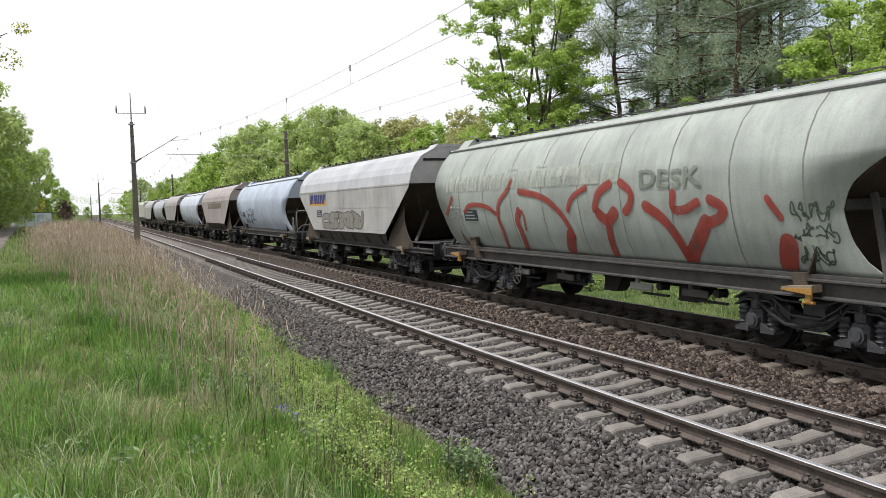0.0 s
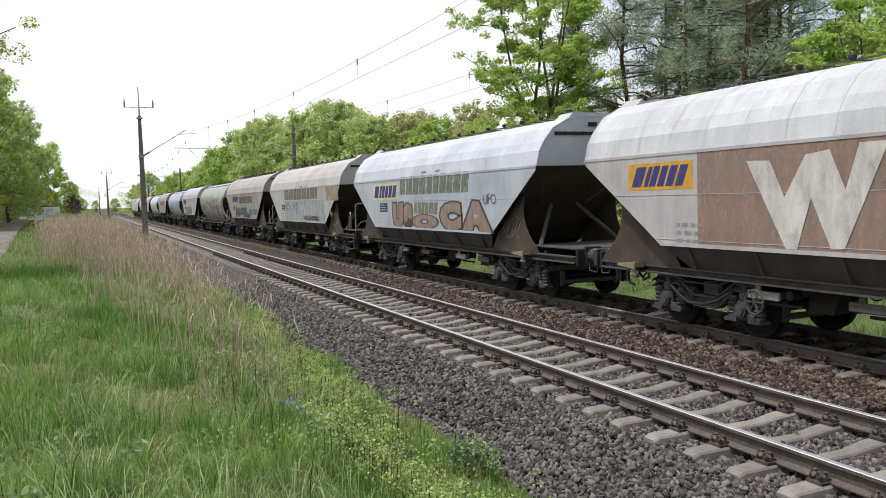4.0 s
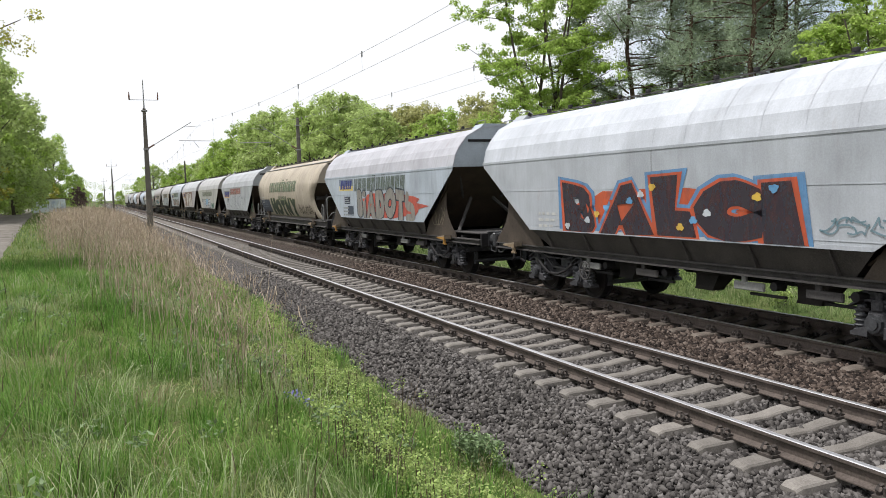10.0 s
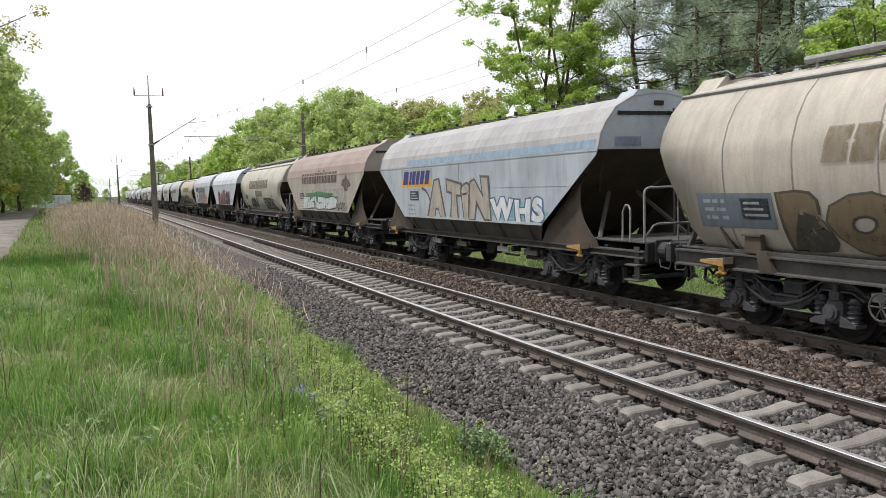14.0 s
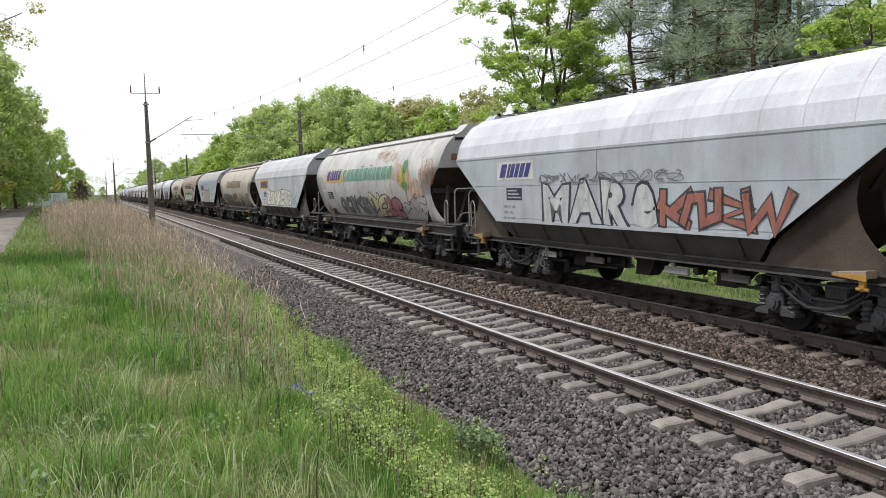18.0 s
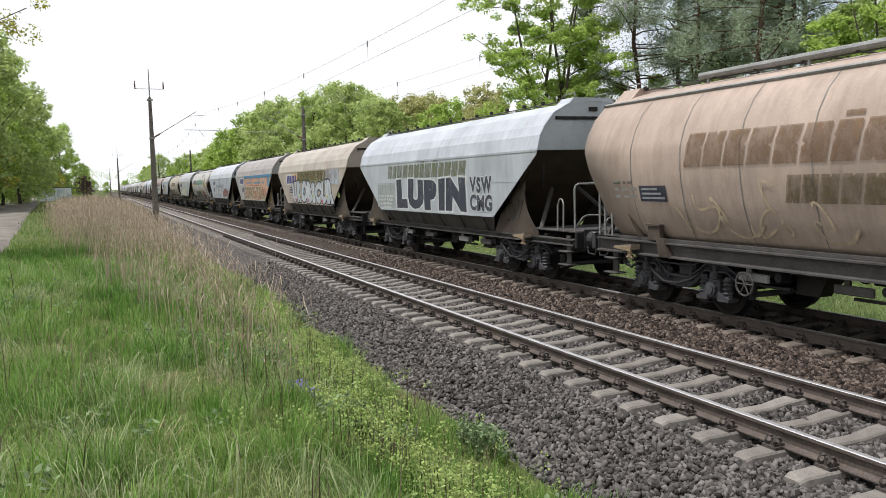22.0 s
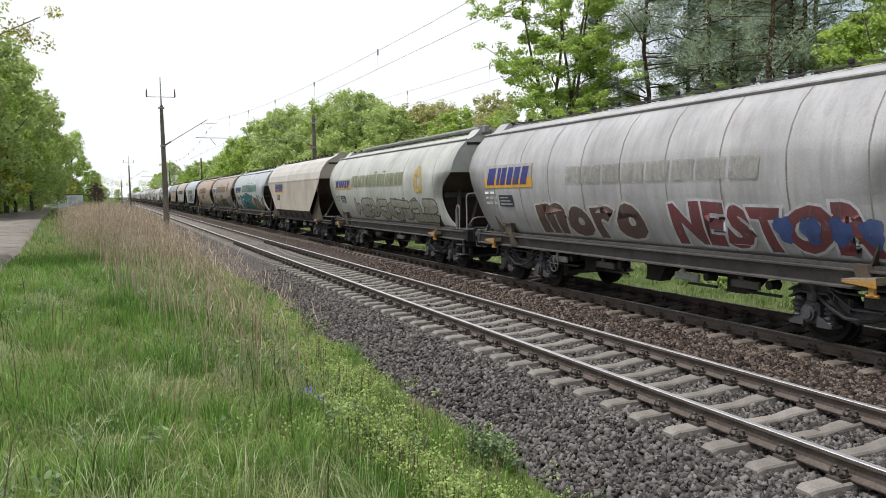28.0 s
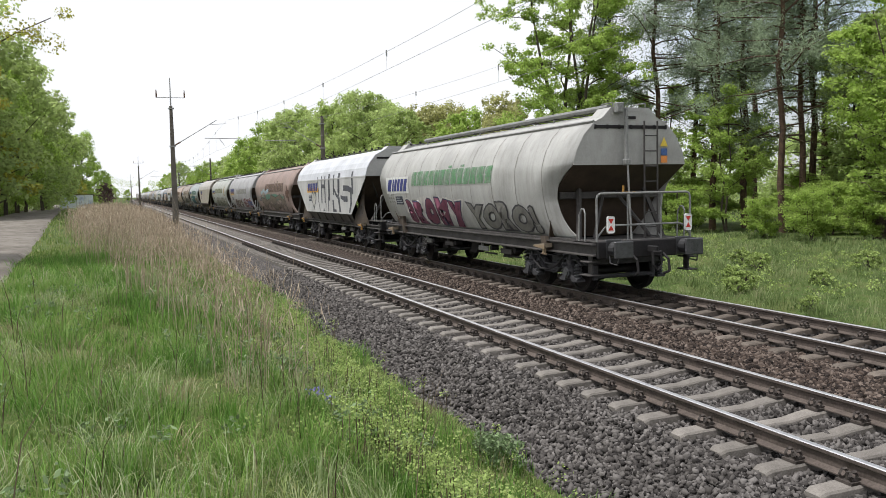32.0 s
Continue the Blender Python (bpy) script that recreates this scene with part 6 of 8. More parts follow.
    for k in range(12):
        blob(9, -3.9 - (k * 1.37) % 5.8, 1.55 + (k * 0.37) % 0.8, 0.09, 0.06, ((214, 220, 224), (110, 170, 214), (232, 190, 80))[k % 3], 123 + k, 9, 3, 0.15)
    scribble(9, -10.2, -11.2, 1.6, 1.85, (110, 140, 150), 135, 4, 0.025)
    bars(10, 13, -3.5, -9.6, 2.52, 3.02, (112, 106, 84))
    bars(10, 6, -5.5, -7.7, 2.03, 2.38, (112, 108, 86))
    bubbles(10, 3, -3.45, -5.5, 1.34, 1.94, (50, 58, 48), (74, 80, 62), 302)
    scribble(10, -6.2, -7.7, 1.32, 1.62, (176, 172, 156), 303, 6, 0.05)
    lay(10, "graffiti", [(-7.8, 1.98), (-8.0, 1.3), (-11.4, 1.27), (-10.2, 1.96)], [(0, 1, 2, 3)], (46, 52, 46), 0)
    bubbles(10, 5, -8.0, -10.6, 1.36, 1.92, (128, 132, 122), (40, 46, 42), 136, 1, False, 0.18)
    graffiti(10, "LOKO", -10.3, -11.0, 1.98, 2.14, (52, 50, 48), None, -0.01, 0.03, 0.08)
    graffiti(10, "DAPSE", -10.4, -11.2, 1.74, 1.88, (52, 50, 48), None, -0.01, 0.03, 0.08)
    scribble(10, -5.6, -6.4, 1.75, 2.0, INK, 137, 2, 0.03)
    bars(11, 13, -3.3, -9.5, 2.62, 3.08, (88, 72, 60))
    panel(11, -3.0, -10.9, 1.45, 2.36, (176, 172, 164), -0.9, "overpaint")
    blob(11, -10.8, 2.55, 0.55, 0.28, (98, 76, 66), 138, 1, 4, 0.2, "emblem")
    blob(11, -6.5, 1.95, 3.0, 0.3, (66, 126, 84), 139, 1, 9, 0.12)
    bubbles(11, 6, -3.6, -9.3, 1.5, 2.05, (198, 204, 200), (70, 78, 74), 140, 2, True, 0.42)
    scribble(11, -9.3, -10.7, 1.46, 1.85, INK, 141, 7, 0.03)
    owner_sign(12, -2.15, -4.7, 2.34, 2.88, YELLOW, (168, 172, 170))
    panel(12, -2.6, -13.1, 2.985, 3.16, (140, 160, 178), 1, "stripe")
    graffiti(12, "ATiN", -4.4, -8.4, 1.46, 2.44, (176, 168, 156), (96, 90, 86), 0.07, 0.05, 0.06)
    drawn(12, ((-3.9, 2.3), (-4.3, 2.2), (-4.6, 1.85), (-4.62, 1.5)), 0.08, (96, 90, 86), 1)
    blob(12, -9.8, 1.7, 1.4, 0.24, (128, 178, 178), 333, 0, 7, 0.1)
    graffiti(12, "WHS", -8.5, -11.1, 1.47, 2.0, (224, 224, 224), (76, 104, 142), 0.06, 0.05)
    panel(13, -0.9, -2.5, 1.56, 2.1, (112, 122, 132), 0, "data_panel")
    data_plate(13, -1.85, 1.7, 0.57, 0.32)
    small_print(13, -1.05, 1.95, 3, 0.5, (165, 172, 178))
    bars(13, 13, -3.4, -9.7, 2.5, 2.98, (124, 108, 82))
    graffiti(13, "BOKSER", -2.7, -8.2, 1.27, 2.05, (122, 106, 84), (66, 62, 54), 0.11, 0.04, 0.06)
    graffiti(13, "BOK", -8.7, -12.4, 1.27, 2.02, (160, 156, 142), (66, 62, 56), 0.11, 0.04, 0.06)
    owner_sign(14, -1.8, -4.2, 2.36, 2.86, YELLOW)
    graffiti(14, "ZONKE 73", -3.9, -9.9, 1.5, 2.25, (226, 222, 202), (104, 98, 80), 0.05, 0.035)
    scribble(14, -9.9, -11.2, 1.55, 2.2, (150, 160, 176), 144, 3, 0.05)
    owner_sign(15, -1.7, -4.0, 2.56, 3.05, YELLOW, (186, 178, 160))
    bars(15, 11, -4.1, -9.8, 2.56, 3.0, (84, 150, 122))
    for y, z, ry, rz, c, lv in ((-10.72, 2.62, 0.15, 0.36, (206, 176, 60), 1), (-11.3, 2.56, 0.13, 0.34, (206, 172, 66), 1.4), (-11.05, 2.92, 0.26, 0.22, (70, 136, 92), 1.8), (-10.95, 2.62, 0.10, 0.3, (96, 150, 84), 2.2), (-11.0, 2.36, 0.30, 0.12, (92, 146, 84), 2.6)):
        blob(15, y, z, ry, rz, c, round(100 * rz), lv, 7, 0.10, "emblem")
    panel(15, -10.97, -11.07, 1.8, 2.3, (196, 166, 62), 0, "emblem")
    for k in range(6):
        blob(15, -8.4 - k * 0.9, (3.4, 3.3, 2.75, 2.5, 2.2, 2.7)[k], 0.62, (0.14, 0.2, 0.3, 0.36, 0.3, 0.4)[k], (176, 120, 76), 420 + k, 0.2 * k, 3, 0.12, "rust_patch")
    bubbles(15, 6, -3.5, -7.5, 1.3, 2.02, (92, 92, 96), (188, 188, 186), 152)
    bubbles(15, 2, -7.4, -9.1, 1.3, 2.1, (216, 204, 162), (60, 54, 50), 304)
    bubbles(15, 2, -8.9, -10.2, 1.3, 2.0, (166, 108, 118), (52, 40, 46), 153, 4)
    scribble(15, -9.9, -12.6, 1.45, 2.1, (120, 62, 52), 154, 4, 0.03, 6, 0.8)
    owner_sign(16, -2.4, -4.15, 2.4, 2.82, WHITE)
    scribble(16, -4.4, -9.1, 2.28, 2.5, (104, 108, 112), 155, 12, 0.022, 2, 1.6)
    graffiti(16, "MARe", -4.6, -8.4, 1.48, 2.3, (196, 200, 200), (44, 48, 62), 0.05, 0.05, 0.05)
    bubbles(16, 4, -8.6, -11.2, 1.48, 2.14, (164, 104, 90), (50, 52, 60), 305, 1, True, 0.22)
    lay(17, "colour_field", [(-3.75, 1.44), (-10.94, 1.44), (-13.02, 2.86), (-13.02, 2.94), (-3.75, 2.94)], [(0, 1, 2, 3, 4)], (198, 160, 134), 0, 0.15)
    owner_sign(17, -1.95, -3.7, 2.42, 2.86, WHITE)
    panel(17, -3.75, -13.1, 2.80, 2.98, (84, 138, 172), 4, "stripe")
    panel(17, -3.72, -3.86, 1.46, 2.8, (110, 150, 176), 2, "stripe")
    for y0, y1, z0, z1 in ((-4.9, -6.4, 2.48, 2.56), (-6.4, -6.5, 2.48, 2.8), (-7.6, -9.3, 2.46, 2.56), (-9.3, -9.5, 2.46, 2.8), (-10.3, -10.8, 2.45, 2.57), (-11.9, -12.5, 2.3, 2.8)):
        panel(17, y0, y1, z0, z1, (92, 144, 176), 1, "stripe")
    blob(17, -7.5, 1.92, 3.9, 0.47, (180, 108, 88), 156, 1, 9, 0.05)
    graffiti(17, "ZONKE", -3.95, -7.75, 1.5, 2.28, (130, 120, 96), (214, 204, 178), 0.06, 0.045, 0.02, 2)
    graffiti(17, "*", -7.8, -8.25, 1.85, 2.2, (226, 220, 206), None, 0.04, 0.03, 0.0, 3)
    graffiti(17, "73", -8.1, -9.75, 1.5, 2.28, (130, 120, 96), (214, 204, 178), 0.06, 0.045, 0.02, 2)
    graffiti(17, "LA", -9.95, -11.1, 1.5, 2.22, (130, 120, 96), (214, 204, 178), 0.05, 0.045, 0.08, 2)
    owner_sign(18, -2.1, -4.55, 2.33, 2.86, WHITE, None)
    panel(18, -3.6, -4.55, 2.33, 2.86, (232, 190, 120), 1)
    bars(18, 11, -4.6, -10.0, 2.5, 2.92, (104, 108, 74), 0.1)
    for k in range(5):
        blob(18, -5.2 - k * 1.3, 2.72, 0.5, 0.2, (140, 92, 62), 158 + k, 2, 4, 0.25, "rust_patch")
    graffiti(18, "UROBSCUR", -3.5, -11.2, 1.48, 2.46, (196, 202, 206), (44, 48, 58), 0.085, 0.06, 0.04, 3)
    panel(18, -10.0, -12.2, 2.32, 2.94, (176, 182, 190), 1, "overpaint")
    panel(18, -4.6, -9.4, 2.4, 2.94, (136, 138, 100), 0, "overpaint")
    for k in range(8):
        blob(18, -4.3 - k * 0.85, 1.6 + 0.2 * (k % 3), 0.13, 0.08, ((206, 108, 112), (186, 192, 120), (140, 170, 196))[k % 3], 170 + k, 10, 3, 0.2)
    panel(19, -2.0, -3.8, 1.5, 2.3, (160, 166, 164), 0, "data_panel")
    small_print(19, -2.1, 1.85, 3, 1.4, (205, 208, 206))
    bars(19, 13, -3.1, -9.4, 2.45, 2.86, (112, 116, 84))
    graffiti(19, "LUPIN", -4.0, -9.4, 1.5, 2.4, (46, 48, 66), (216, 220, 218), 0.09, 0.05, 0.02)
    graffiti(19, "VSW\nCMG", -9.65, -10.95, 1.5, 2.42, (58, 60, 74), (216, 220, 218), 0.05, 0.04, 0.02)
    bars(20, 13, -3.0, -9.2, 2.46, 3.0, (126, 98, 72))
    bars(20, 6, -5.1, -7.1, 1.9, 2.3, (104, 90, 64))
    scribble(20, -2.6, -9.6, 1.32, 2.3, (206, 186, 158), 180, 7, 0.04, 3, 0.6)
    owner_sign(21, -0.75, -3.1, 2.36, 2.92, (226, 226, 224))
    bars(21, 13, -3.5, -9.8, 2.5, 3.0, (134, 110, 88))
    blob(21, -10.9, 2.85, 0.55, 0.45, (156, 118, 86), 181, 1, 5, 0.25, "emblem")
    bars(21, 6, -5.8, -7.6, 1.95, 2.27, (122, 112, 90))
    bubbles(21, 3, -2.7, -5.0, 1.3, 2.0, (150, 142, 126), (92, 84, 74), 182)
    bubbles(21, 4, -5.2, -9.9, 1.3, 1.95, (56, 54, 52), (102, 96, 86), 183)
    bubbles(21, 4, -10.2, -12.7, 1.3, 2.1, (150, 144, 130), (48, 46, 44), 184)
    owner_sign(22, -1.1, -3.7, 2.34, 2.84, (238, 220, 150), (122, 132, 140))
    bars(22, 13, -4.1, -10.4, 2.44, 2.94, (62, 122, 98))
    blob(22, -5.9, 1.82, 3.0, 0.42, (204, 146, 92), 185, 0, 9, 0.12)
    graffiti(22, "SiMEK", -3.0, -8.6, 1.3, 2.26, (36, 118, 128), (36, 52, 58), 0.10, 0.045, 0.07, 1, (206, 200, 184))
    graffiti(22, "FBALK", -8.8, -12.8, 1.27, 2.1, (140, 130, 112), (50, 52, 50), 0.08, 0.05, 0.09)
    owner_sign(23, -2.2, -4.6, 2.34, 2.86, YELLOW, (140, 144, 140))
    owner_sign(24, -1.0, -3.4, 2.44, 2.82, YELLOW, (150, 156, 150))
    bars(24, 13, -3.5, -9.7, 2.5, 2.94, (124, 130, 86))
    for y, z, ry, rz, lv in ((-10.9, 2.6, 0.16, 0.36, 1), (-11.4, 2.56, 0.14, 0.34, 1.4), (-11.15, 2.9, 0.24, 0.2, 1.8), (-11.15, 2.34, 0.28, 0.12, 2.2)):
        blob(24, y, z, ry, rz, (196, 166, 92), round(100 * rz), lv, 7, 0.10, "emblem")
    bubbles(24, 9, -3.8, -12.4, 1.3, 2.05, (164, 162, 150), (88, 86, 78), 196)
    owner_sign(25, -1.05, -3.55, 2.34, 2.9, YELLOW, (170, 168, 164))
    bars(25, 8, -5.0, -10.6, 2.4, 2.75, (168, 166, 160), 0.05)
    graffiti(25, "moro", -3.6, -7.6, 1.3, 1.95, (96, 72, 66), (202, 198, 192), 0.07, 0.04, 0.05)
    graffiti(25, "NESTOR", -8.4, -12.5, 1.3, 2.0, (122, 60, 64), (206, 208, 212), 0.06, 0.05, 0.05)
    for k in range(4):
        blob(25, -10.9 - 0.5 * k, 1.65, 0.18, 0.2, (66, 92, 150), 200 + k, 5, 3, 0.15)
    bars(26, 13, -4.4, -10.8, 2.46, 2.98, (104, 82, 68))
    blob(26, -6.9, 2.12, 4.0, 0.2, (98, 142, 124), 204, 0, 10, 0.2)
    bubbles(26, 6, -2.8, -10.8, 1.27, 2.25, (132, 118, 104), (58, 52, 50), 307, 1, True, 0.36)
    for k in range(6):
        blob(26, -2.9 - 0.52 * k, 2.42 + 0.07 * (k % 3), 0.3, 0.12, (176, 196, 206), 205 + k, 4, 5, 0.2)
    blob(26, -12.0, 2.35, 0.5, 0.4, (112, 80, 66), 212, 1, 4, 0.25, "emblem")
    owner_sign(27, -2.5, -5.0, 2.36, 2.88, YELLOW, (186, 186, 180))
    for grow, colour, lv in ((1.0, (84, 86, 92), 1), (0.74, (208, 206, 198), 2)):
        heart = []
        for k in range(28):
            a = k / 28 * 2 * math.pi
            heart.append((-4.0 + 0.55 * grow * math.sin(a) ** 3, 2.02 + 0.034 * grow * (13 * math.cos(a) - 5 * math.cos(2 * a) - 2 * math.cos(3 * a) - math.cos(4 * a))))
        lay(27, "graffiti", outline_of([(-4.0, 2.0)] + heart, 27), [(0, k + 1, (k + 1) % 28 + 1) for k in range(28)], colour, lv)
    ink = (78, 80, 88)
    for wide, line in ((0.10, ((-4.82, 3.08), (-5.06, 2.46), (-5.04, 1.95), (-5.34, 1.46))), (0.17, ((-5.68, 3.08), (-5.73, 1.93))), (0.18, ((-5.73, 2.65), (-6.38, 2.63))), (0.17, ((-6.36, 3.06), (-6.39, 1.93))),
                       (0.32, ((-7.16, 3.07), (-7.2, 2.1))), (0.12, ((-7.05, 2.1), (-7.04, 1.48))), (0.20, ((-8.06, 3.06), (-8.03, 2.3))), (0.17, ((-8.1, 2.5), (-8.55, 2.22), (-8.85, 2.12), (-8.98, 2.4))),
                       (0.26, ((-7.95, 1.9), (-8.02, 1.46), (-8.4, 1.46))), (0.34, ((-9.0, 3.05), (-8.95, 2.45))), (0.30, ((-8.98, 2.0), (-9.15, 1.47))), (0.24, ((-9.85, 2.52), (-10.5, 2.5), (-11.15, 2.4))),
                       (0.24, ((-11.2, 3.1), (-11.28, 2.35))), (0.16, ((-9.35, 2.14), (-9.9, 2.06))), (0.24, ((-9.85, 2.06), (-10.35, 2.05))), (0.24, ((-11.0, 2.3), (-11.02, 1.9), (-10.75, 1.47))), (0.07, ((-6.0, 1.46), (-6.12, 1.58), (-6.28, 1.46)))):
        drawn(27, line, wide, ink, 2, True)
    owner_sign(28, -0.85, -3.25, 2.26, 2.82, (222, 222, 218))
    bars(28, 13, -3.5, -9.75, 2.5, 2.95, (96, 148, 104))
    for k, (i, c) in enumerate(((1, (196, 190, 170)), (2, (150, 146, 120)), (3, (120, 114, 100)), (6, (84, 130, 96)), (8, (120, 110, 90)), (11, (60, 58, 58)), (14, (150, 150, 140)), (17, (190, 160, 60)), (19, (40, 38, 38)), (27, (60, 60, 66)))):
        plate_tag(i, -11.3, -12.15, 1.35, 1.85, c, 400 + k)
    ring = [k * math.pi / 9 for k in range(18)]
    end_mark(16, [[(-1.05 + 0.2 * math.cos(a), 3.22 + 0.2 * math.sin(a)) for a in ring]], (34, 48, 88), "emblem")
    end_mark(16, [[(-1.12, 3.12), (-1.06, 3.12), (-0.98, 3.32), (-1.04, 3.32)]], (214, 216, 214), "sign_bar")
    end_tag(1, -0.9, 0.3, 3.1, 3.4, (44, 50, 92), 501)
    end_tag(6, -0.8, 0.4, 3.1, 3.45, (70, 110, 80), 502)
    end_tag(7, -0.9, -0.3, 3.0, 3.3, (60, 58, 56), 503, 0.022)
    for i, c in ((12, (124, 136, 156)), (15, (150, 96, 60)), (10, (186, 184, 172))):
        end_mark(i, [[(-1.05, 3.02), (-0.45, 3.02), (-0.45, 3.2), (-1.05, 3.2)]], c, "end_panel_mark")
    panel(2, -11.2, -13.0, 2.35, 2.94, (168, 152, 130), 0, "overpaint")
    blob(28, -5.0, 1.75, 2.35, 0.4, (208, 204, 200), 214, 0, 8, 0.1)
    graffiti(28, "3ROMY", -2.8, -7.6, 1.27, 2.05, (120, 58, 82), (42, 48, 84), 0.12, 0.04, 0.06, 1, (210, 206, 200))
    graffiti(28, "YORO!", -8.0, -11.9, 1.3, 1.95, (140, 138, 132), (58, 56, 62), 0.07, 0.06, 0.05)


build_decals()

# ---- plants ----
def leaf_mesh(name, centres, spread, per, size, material, seed, flat=0.6, aspect=1.6, outward=0.0):
    """Small bent leaves round clump centres, joined into one crown."""
    rng = np.random.default_rng(seed)
    c = np.repeat(np.asarray(centres, float), per, axis=0)
    sp = np.repeat(np.asarray(spread, float), per)
    n = len(c)
    d = rng.normal(size=(n, 3))
    d /= np.linalg.norm(d, axis=1)[:, None]
    p = c + d * (sp * rng.uniform(0.15, 1.0, n) ** 0.5)[:, None] * (1, 1, flat)
    up = rng.normal(size=(n, 3)) * 0.7 + (0, 0, 0.7) + d * outward
    up /= np.linalg.norm(up, axis=1)[:, None]
    a = np.cross(up, rng.normal(size=(n, 3)))
    a /= np.linalg.norm(a, axis=1)[:, None]
    b = np.cross(up, a)
    s = size * rng.uniform(0.6, 1.4, n)
    L, W = (s * aspect / 2)[:, None], (s / 2)[:, None]
    v = np.stack([p - a * L, p + b * W - up * W * 0.3, p + a * L, p - b * W - up * W * 0.3], 1)
    k = np.arange(n)[:, None] * 4
    return numpy_mesh(name, v.reshape(-1, 3), np.concatenate([k, k + 1, k + 2, k + 3], 1), material)


def limb(bm, a, b, r0, r1, rng, bend=0.15, steps=3, sides=6):
    a, b = Vector(a), Vector(b)
    last, r = a, r0
    pts = [a.copy()]
    for i in range(1, steps + 1):
        f = i / steps
        p = a.lerp(b, f) + Vector((rng.uniform(-1, 1), rng.uniform(-1, 1), rng.uniform(-0.3, 0.6))) * bend * (b - a).length * (1 - f) * f * 2
        r_end = r0 + (r1 - r0) * f
        tube(bm, last, p, r, sides, r_end)
        last, r = p, r_end
        pts.append(p)
    return pts


def round_tree(height, width, seed, leaf, lobes=26, clumps=11, per=42, size=0.26, low=0.22, trunk_r=0.2):
    """Full-crowned tree: limbs that each end in a billowing lobe of leaf clumps."""
    rng = random.Random(seed)
    th = new("broadleaf_tree")
    bm = bmesh.new()
    top = Vector((rng.uniform(-0.4, 0.4), rng.uniform(-0.4, 0.4), height * 0.86))
    limb(bm, (0, 0, -0.3), top, trunk_r, 0.05, rng, 0.04, 6, 8)
    cen, spr = [], []
    for k in range(lobes):
        f = low + (1.0 - low) * ((k + rng.random()) / lobes) ** 0.85
        shape = math.sin(math.pi * min(1.0, 0.22 + 0.74 * (f - low) / (1 - low))) ** 0.7
        ang = k * 2.4 + rng.uniform(-0.5, 0.5)
        reach = width * shape * rng.uniform(0.55, 0.95)
        q = Vector((math.cos(ang) * reach, math.sin(ang) * reach, height * f * 0.97))
        p = Vector((0, 0, max(height * 0.15, height * f * 0.97 - reach * rng.uniform(0.5, 1.0))))
        limb(bm, p, q, trunk_r * 0.35, 0.02, rng, 0.2)
        size_l = width * rng.uniform(0.26, 0.42)
        for j in range(clumps):
            d = Vector((rng.gauss(0, 1), rng.gauss(0, 1), rng.gauss(0.25, 0.8)))
            d.normalize()
            cen.append((q + Vector((d.x, d.y, d.z * 0.75)) * size_l * rng.uniform(0.55, 1.1))[:])
            spr.append(size_l * rng.uniform(0.28, 0.52))
    part("trunk", bm, M_BARK, th)
    hang("crown", leaf_mesh("crown", cen, spr, per, size, leaf, seed, 0.8, 1.4, 1.5), th, Matrix.Identity(4))
    return th


def airy_tree(height, width, seed, leaf, stems=4, per=30, size=0.15, trunk_r=0.15, low=0.3, boughs=20, sprays=9):
    """Several dark stems with long boughs and flat, loose sprays of leaves."""
    rng = random.Random(seed)
    th = new("broadleaf_tree")
    bm = bmesh.new()
    cen, spr = [], []
    for st in range(stems):
        a0 = st * 6.28 / stems + rng.uniform(-0.4, 0.4)
        lean = Vector((math.cos(a0), math.sin(a0), 0)) * (0.0 if stems == 1 else 0.13) * height * rng.uniform(0.6, 1.2)
        top = Vector((0, 0, height * rng.uniform(0.85, 1.0))) + lean
        spine = limb(bm, (lean.x * 0.05, lean.y * 0.05, -0.3), top, trunk_r, 0.03, rng, 0.07, 6, 8)
        n = boughs // stems + 2
        for k in range(n):
            f = low + (0.98 - low) * (k + rng.random()) / n
            i = min(5, int(f * 6))
            p = spine[i].lerp(spine[i + 1], f * 6 - i)
            ang = a0 + rng.gauss(0, 1.1)
            reach = width * (0.3 + 0.7 * math.sin(math.pi * min(1, 0.25 + 0.7 * (f - low) / (1 - low)))) * rng.uniform(0.5, 1.0)
            q = p + Vector((math.cos(ang) * reach, math.sin(ang) * reach, reach * rng.uniform(0.05, 0.75)))
            way = limb(bm, p, q, trunk_r * 0.38 * (1.15 - f), 0.012, rng, 0.25, 4)
            for j in range(sprays):
                g = rng.uniform(0.25, 1.05) * 4
                i2 = min(3, int(g))
                c = way[i2].lerp(way[i2 + 1], g - i2)
                off = Vector((rng.gauss(0, 1), rng.gauss(0, 1), rng.gauss(0.1, 0.45))) * reach * 0.17
                if rng.random() < 0.35:
                    tube(bm, c, c + off, 0.012, 4, 0.006)
                if Vector((c + off).xy).length > 1.35 * width:
                    continue
                cen.append((c + off)[:])
                spr.append(rng.uniform(0.26, 0.60) * (0.6 + width * 0.10))
    part("trunk", bm, M_BARK, th)
    hang("crown", leaf_mesh("crown", cen, spr, per, size, leaf, seed, 0.58, 1.45, 0.6), th, Matrix.Identity(4))
    return th


